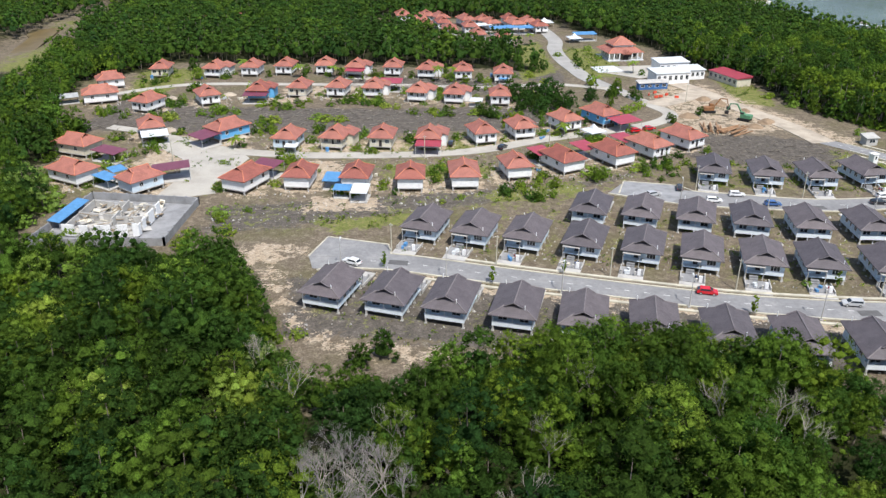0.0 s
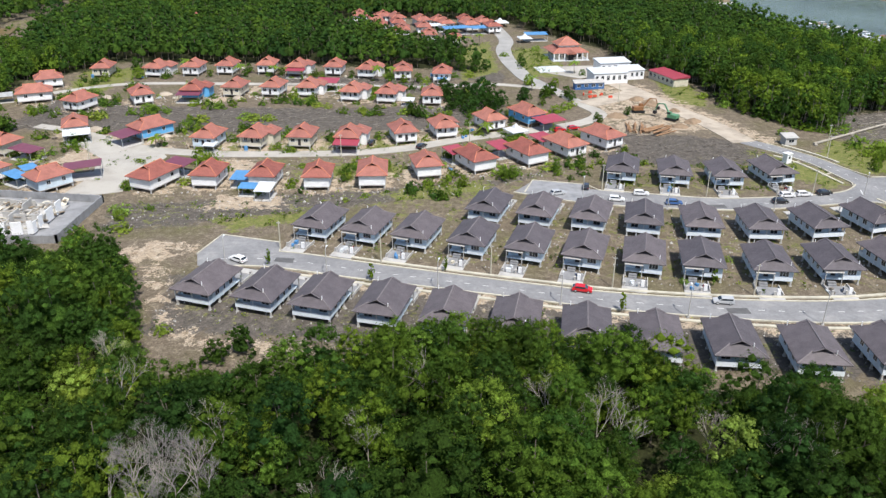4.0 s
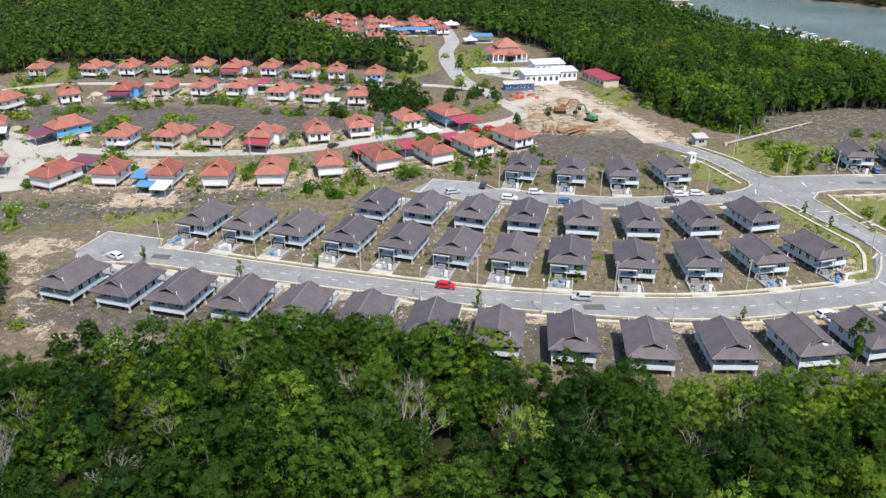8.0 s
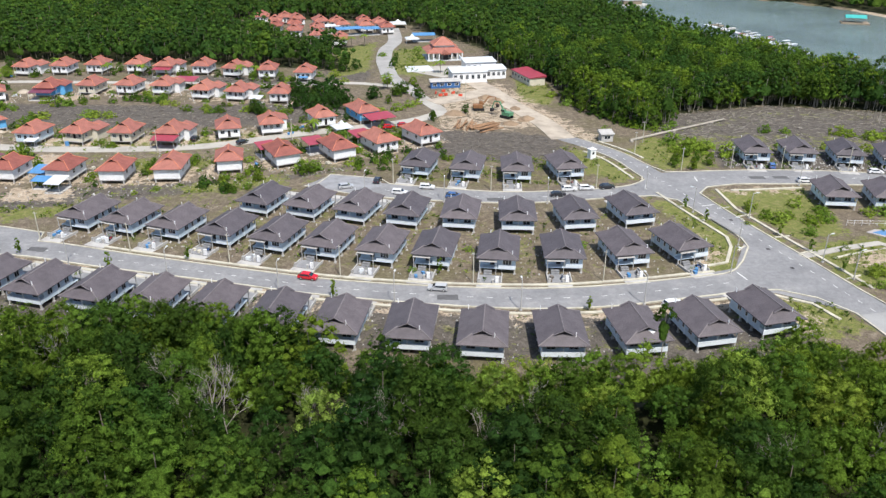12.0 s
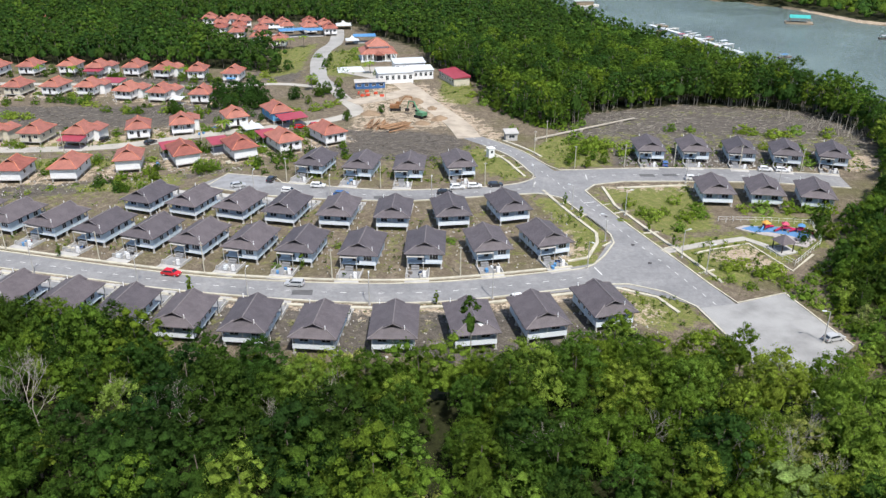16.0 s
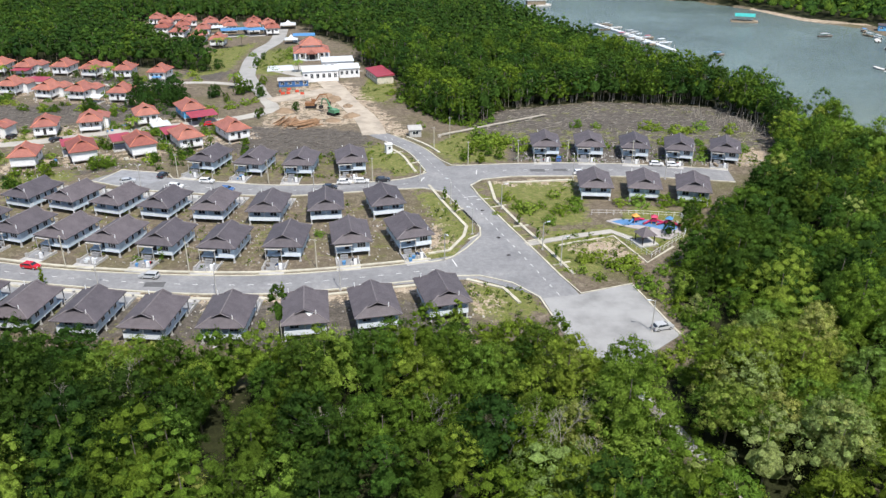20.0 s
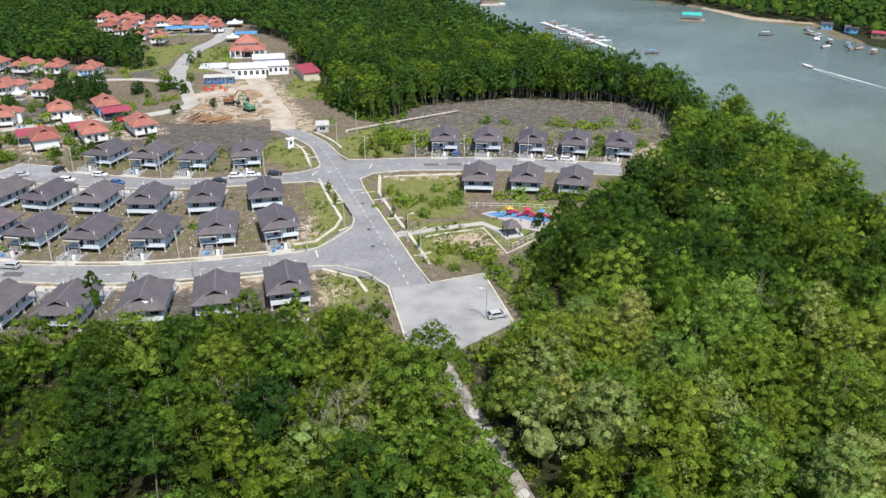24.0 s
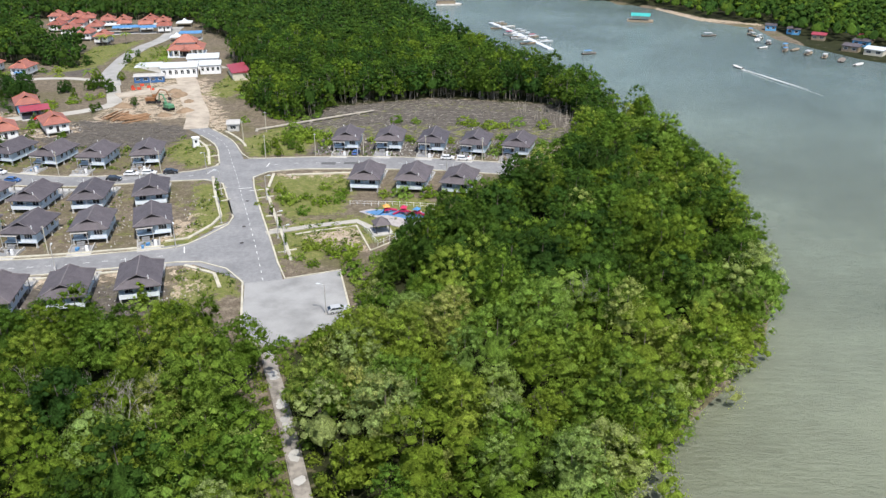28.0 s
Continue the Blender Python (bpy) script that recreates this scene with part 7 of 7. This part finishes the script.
rl = random.Random(77)
g = Geo()
for x, y in scatter_in([MUD_AREAS[1], MUD_AREAS[2], MUD_AREAS[2], MUD_AREAS[3], MUD_AREAS[7], MUD_AREAS[0]], 3000, rl):
    a, L = rl.uniform(0, 6.28), rl.uniform(0.5, 2.6)
    g.tube((x, y, rl.uniform(-0.05, 0.12)), (x + math.cos(a) * L, y + math.sin(a) * L, rl.uniform(0, 0.35)), rl.uniform(0.05, 0.13), 0.04, 3)
g2 = Geo()
for x, y in scatter_in([MUD_AREAS[1], MUD_AREAS[1], MUD_AREAS[2], MUD_AREAS[7]], 1500, rl):
    a, L = rl.gauss(0.2, 0.6), rl.uniform(0.6, 3.2)
    g2.tube((x, y, rl.uniform(-0.05, 0.12)), (x + math.cos(a) * L, y + math.sin(a) * L, rl.uniform(0, 0.4)), rl.uniform(0.05, 0.12), 0.03, 3)
tagged(new("bleached_driftwood", g2.mesh("driftwood", M_DEADW)), "bleached pale branches lying on the mud", "debris", kind="stuff")
tagged(new("driftwood", g.mesh("driftwood", M_STICK)), "grey dead branches and driftwood strewn on mud", "debris", kind="stuff")
LOTS = [[(-34, 128), (160, 110), (160, 134), (92, 134), (0, 150), (-36, 156)], [(-14, 166), (90, 148), (146, 156), (150, 190), (90, 192), (40, 196), (0, 184)], [(-62, 176), (-40, 180), (30, 204), (60, 226), (30, 212), (-64, 192)], [(168, 226), (246, 222), (244, 242), (166, 246)], [(68, 208), (122, 208), (122, 232), (70, 230)], [(-120, 200), (60, 215), (80, 260), (-100, 262)]]
g = Geo()
for x, y in scatter_in(LOTS[:4] + LOTS[5:], 3800, rl):
    s, a = rl.uniform(0.08, 0.34) * (2.0 if rl.random() < 0.06 else 1), rl.uniform(0, 3.14)
    ca, sa, w = math.cos(a) * s, math.sin(a) * s, rl.uniform(0.4, 0.9)
    z = 0.1 + s * 0.6
    g.add([(x - ca, y - sa, -0.15), (x + sa * w, y - ca * w, -0.15), (x + ca, y + sa, -0.15), (x - sa * w, y + ca * w, -0.15), (x + rl.uniform(-.3, .3) * s, y + rl.uniform(-.3, .3) * s, z)], [(0, 1, 4), (1, 2, 4), (2, 3, 4), (3, 0, 4)])
tagged(new("rubble", g.mesh("rubble", M_CONC)), "pale stones and building rubble scattered over the lots", "rubble", kind="stuff")
PAVED = [MAIN_L + MAIN_R[::-1], LOW_N + LOW_S[::-1], MID_N + MID_S[::-1], EAST_N + EAST_S[::-1], PARK, CUL_BAY]
tufts, tt = [], []
pool = [leaf_cloud(rg, 26, 0.55, 0.6, 0.0, 5, 0.16)[-26:] for i in range(8)]
for polys, n in ((GRASS_AREAS, 1700), (LOTS, 2600)):
    spots = np.array(scatter_in(polys, n, rl))
    clear = np.all([~inside(p_, spots[:, 0], spots[:, 1]) for p_ in PAVED] + [edge_distance(d_, spots[:, 0], spots[:, 1]) > 0.9 for d_ in DRAINS + KERBS], axis=0)
    for x, y in spots[clear]:
        if noise.noise((x * 0.09, y * 0.09, 9)) > -0.05:
            s = rl.uniform(0.5, 1.5)
            q2 = pool[rl.randrange(8)].copy()
            q2[:, :3] = q2[:, :3] * s + [x, y, -0.1]
            tufts.append(q2)
            tt.append(np.full(26, rl.uniform(0.2, 0.75)))
tagged(new("weeds", leaf_mesh("weeds", np.concatenate(tufts), M_LEAF_STUFF, np.concatenate(tt), np.concatenate(tt) * 1.3)), "low green weeds and rough grass tufts", "weeds", kind="stuff")
log = Geo().tube((143, 251, 0.4), (182, 277.5, 0.6), 0.45, 0.35, 8).box(143, 144, 250, 252, -0.2, 0.4).box(160, 161, 262, 263.4, -0.2, 0.5).box(176, 177, 273, 274.4, -0.2, 0.5)
tagged(new("pipeline", log.mesh("pipeline", M_DEADW)), "long pale pipe on blocks across the mud", "pipe")
g = Geo()
for x, y in scatter_in([[(232, 286), (266, 262), (260, 250), (244, 262)]], 60, rl):
    g.tube((x, y, -0.3), (x + rl.uniform(-2, 2), y + rl.uniform(-2, 2), rl.uniform(2, 5)), 0.12, 0.04, 4)
tagged(new("root_tangle", g.mesh("roots", M_DEADW)), "pale tangled mangrove roots at the wood's edge", "roots", kind="stuff")

# a loose white sheet on one roof, left from repairs
for ob in [o for o in scene.objects if o.name.startswith("grey_roof_house")]:
    if math.dist(ob.matrix_basis.translation[:2], (120, 124.2)) < 0.5:
        part("roof_sheet", Geo().add([(-0.1, 4.42, 5.44), (-2.0, 4.60, 5.30), (-0.9, 5.15, 4.92), (-0.1, 4.44, 5.38), (-2.0, 4.62, 5.24), (-0.9, 5.17, 4.86)], [(0, 1, 2), (5, 4, 3), (0, 3, 4, 1), (1, 4, 5, 2), (2, 5, 3, 0)]), M_WHITE, ob, "loose white roofing sheet")

# ---------------------------------------------------------------- yard clutter
rc = random.Random(9)


def crate_stack(x, y, heading, mat, label):
    """A few boxes or sacks standing together."""
    c = new("crate_stack")
    for i in range(2):
        s = rc.uniform(0.3, 0.55)
        ox, oy, oz = rc.uniform(-0.8, 0.8), rc.uniform(-0.6, 0.6), 0.12
        part("crate", Geo().prism([(-s, -s * 0.7), (s, -s * 0.7), (s, s * 0.7), (-s, s * 0.7)], 0, s * 1.3).prism([(-s * 1.05, -s * 0.74), (s * 1.05, -s * 0.74), (s * 1.05, s * 0.74), (-s * 1.05, s * 0.74)], s * 1.3, s * 1.38), mat, c).matrix_basis = pose(ox + (i % 2) * 1.1 - 0.5, oy + (i // 2) * 1.0 - 0.5, oz, 0, 0, rc.uniform(0, 90))
    c.matrix_basis = place(x, y, heading)
    return tagged(c, label, "crates", "yard clutter")


def motorbike(x, y, heading, mat):
    m = new("motorbike")
    for px in (-0.62, 0.62):
        part("wheel", Geo().tube((px, -0.06, 0.3), (px, 0.06, 0.3), 0.29, n=10), M_RUBBER, m)
    part("body", Geo().prism([(-0.55, -0.14), (0.35, -0.14), (0.45, 0), (0.35, 0.14), (-0.55, 0.14)], 0.4, 0.72), mat, m)
    part("seat", Geo().box(-0.6, 0.1, -0.13, 0.13, 0.72, 0.82), M_RUBBER, m)
    part("handlebar", Geo().tube((0.42, -0.35, 1.0), (0.42, 0.35, 1.0), 0.03, n=5).tube((0.6, 0, 0.3), (0.4, 0, 1.0), 0.04, n=5), M_STEEL, m)
    m.matrix_basis = place(x, y, heading, 0.13)
    return tagged(m, "small motorbike parked on a concrete drive", "motorbike", "motorbikes")


def water_tank(x, y):
    t = new("water_tank")
    part("tank", Geo().tube((0, 0, 0.5), (0, 0, 1.7), 0.6, n=14).tube((0, 0, 1.7), (0, 0, 1.95), 0.6, 0.25, 14), M_BLUESHEET, t, "blue plastic tank")
    part("stand", Geo().box(-0.6, 0.6, -0.6, 0.6, -0.2, 0.5), M_CONC, t)
    t.matrix_basis = place(x, y)
    return tagged(t, "blue plastic water tank on a block stand", "water tank", "water tanks")


stuff_mats = (M_DEADW, M_WOOD, M_CREAM, M_BLUESHEET, M_STICK, M_WSHEET)
stuff_words = ("pale wooden crates", "weathered wooden crates", "pale cream boxes", "blue plastic crates", "brown sacks and boxes", "white plastic boxes")
for row in ("street", "third", "east"):
    for i, (x, y, hd, _) in enumerate(HOUSES[row]):
        a = radians(hd)
        fx, fy = lambda u, v: x + u * math.cos(a) - v * math.sin(a), lambda u, v: y + u * math.sin(a) + v * math.cos(a)
        k = rc.randrange(6)
        if rc.random() < 0.75:
            u, v = rc.uniform(-3.2, -2.0), rc.uniform(-9.6, -8.2)
            crate_stack(fx(u, v), fy(u, v), rc.uniform(0, 90), stuff_mats[k], stuff_words[k] + " stacked on a concrete drive")
        if rc.random() < 0.7:
            u, v = rc.uniform(-1.0, 0.0), rc.uniform(-9.4, -8.4)
            motorbike(fx(u, v), fy(u, v), hd + rc.uniform(60, 120), rc.choice((M_CAR["red"], M_CAR["black"], M_CAR["blue"])))
for i, (x, y, hd, *_) in enumerate(VILLAGE):
    if y < 345 and rc.random() < 0.7:
        a = rc.uniform(0, 6.28)
        k = rc.randrange(6)
        crate_stack(x + 7.2 * math.cos(a), y + 7.6 * math.sin(a), rc.uniform(0, 90), stuff_mats[k], stuff_words[k] + " beside a village house")
    if y < 345 and rc.random() < 0.2:
        a = rc.uniform(0, 6.28)
        water_tank(x + 6.6 * math.cos(a), y + 7.2 * math.sin(a))
for x, y, hd, w, d in ((-152, 290, 28, 8.5, 2.6), (-164, 290, -20, 4.4, 3.6)):
    carport(x, y, hd, w, d, 3.0, M_STEEL, "long low shelter with a grey sheet roof")

# ---------------------------------------------------------------- a slender tree, shrubs and litter among the village houses
t = new("slender_tree")
part("crown", leaf_mesh("crown", leaf_cloud(rg, 420, 1.5, 18.4, 14.8, 20, 0.22, 8, 3), M_LEAF), None, t).color = (0.3, 0.3, 0.3, 1)
part("trunk", Geo().tube((0, 0, -0.2), (0.2, 0.1, 9), 0.14, 0.1, 6).tube((0.2, 0.1, 9), (0.05, 0, 17.2), 0.1, 0.04, 5), M_DEADW, t)
t.matrix_basis = place(119.5, 105.5, 0)
tagged(t, "slender bare-stemmed tree with a small crown above the wood", "tree")
rv = random.Random(77)
HX = np.array([(h[0], h[1]) for h in VILLAGE])
shrubs, scraps = [], Geo()
for _ in range(5200):
    x, y = rv.uniform(-132, 84), rv.uniform(198, 326)
    dh = float(np.min(np.hypot(HX[:, 0] - x, HX[:, 1] - y)))
    at = np.array([x]), np.array([y])
    dr = min(float(edge_distance(line, *at)[0]) - width / 2 for line, width in VILLAGE_ROADS)
    if dr < 1.6 or dh > 22 or inside([(-98, 256), (-60, 236), (-66, 196), (-86, 196)], *at)[0]:
        continue
    if dh > 7.2 and len(shrubs) < 330 and noise.noise((x * 0.07, y * 0.07, 4.0)) > 0.12:
        shrubs.append((x, y))
    elif 5.4 < dh < 10 and rv.random() < 0.7:
        s, a = rv.uniform(0.15, 0.55), rv.uniform(0, 3.14)
        ca, sa, w = math.cos(a) * s, math.sin(a) * s, rv.uniform(0.3, 0.9)
        scraps.add([(x - ca, y - sa, -0.15), (x + sa * w, y - ca * w, -0.15), (x + ca, y + sa, -0.15), (x - sa * w, y + ca * w, -0.15), (x, y, 0.15 + s * 0.5)], [(0, 1, 4), (1, 2, 4), (2, 3, 4), (3, 0, 4)])
woods("village_shrubs", shrubs, 8, 130, 1.2, 3.2, 0.9, 2.0, 0.22, 0.05, "low green shrubs among the village houses", 36, trunks=False, tint_of=lambda x, y, r: 0.15 + 0.6 * r, clumps=(10, 16), grid=(6, 2), solid=8)
tagged(new("village_scraps", scraps.mesh("scraps", M_CONC)), "pale scraps and stones round the village houses", "rubble", kind="stuff")
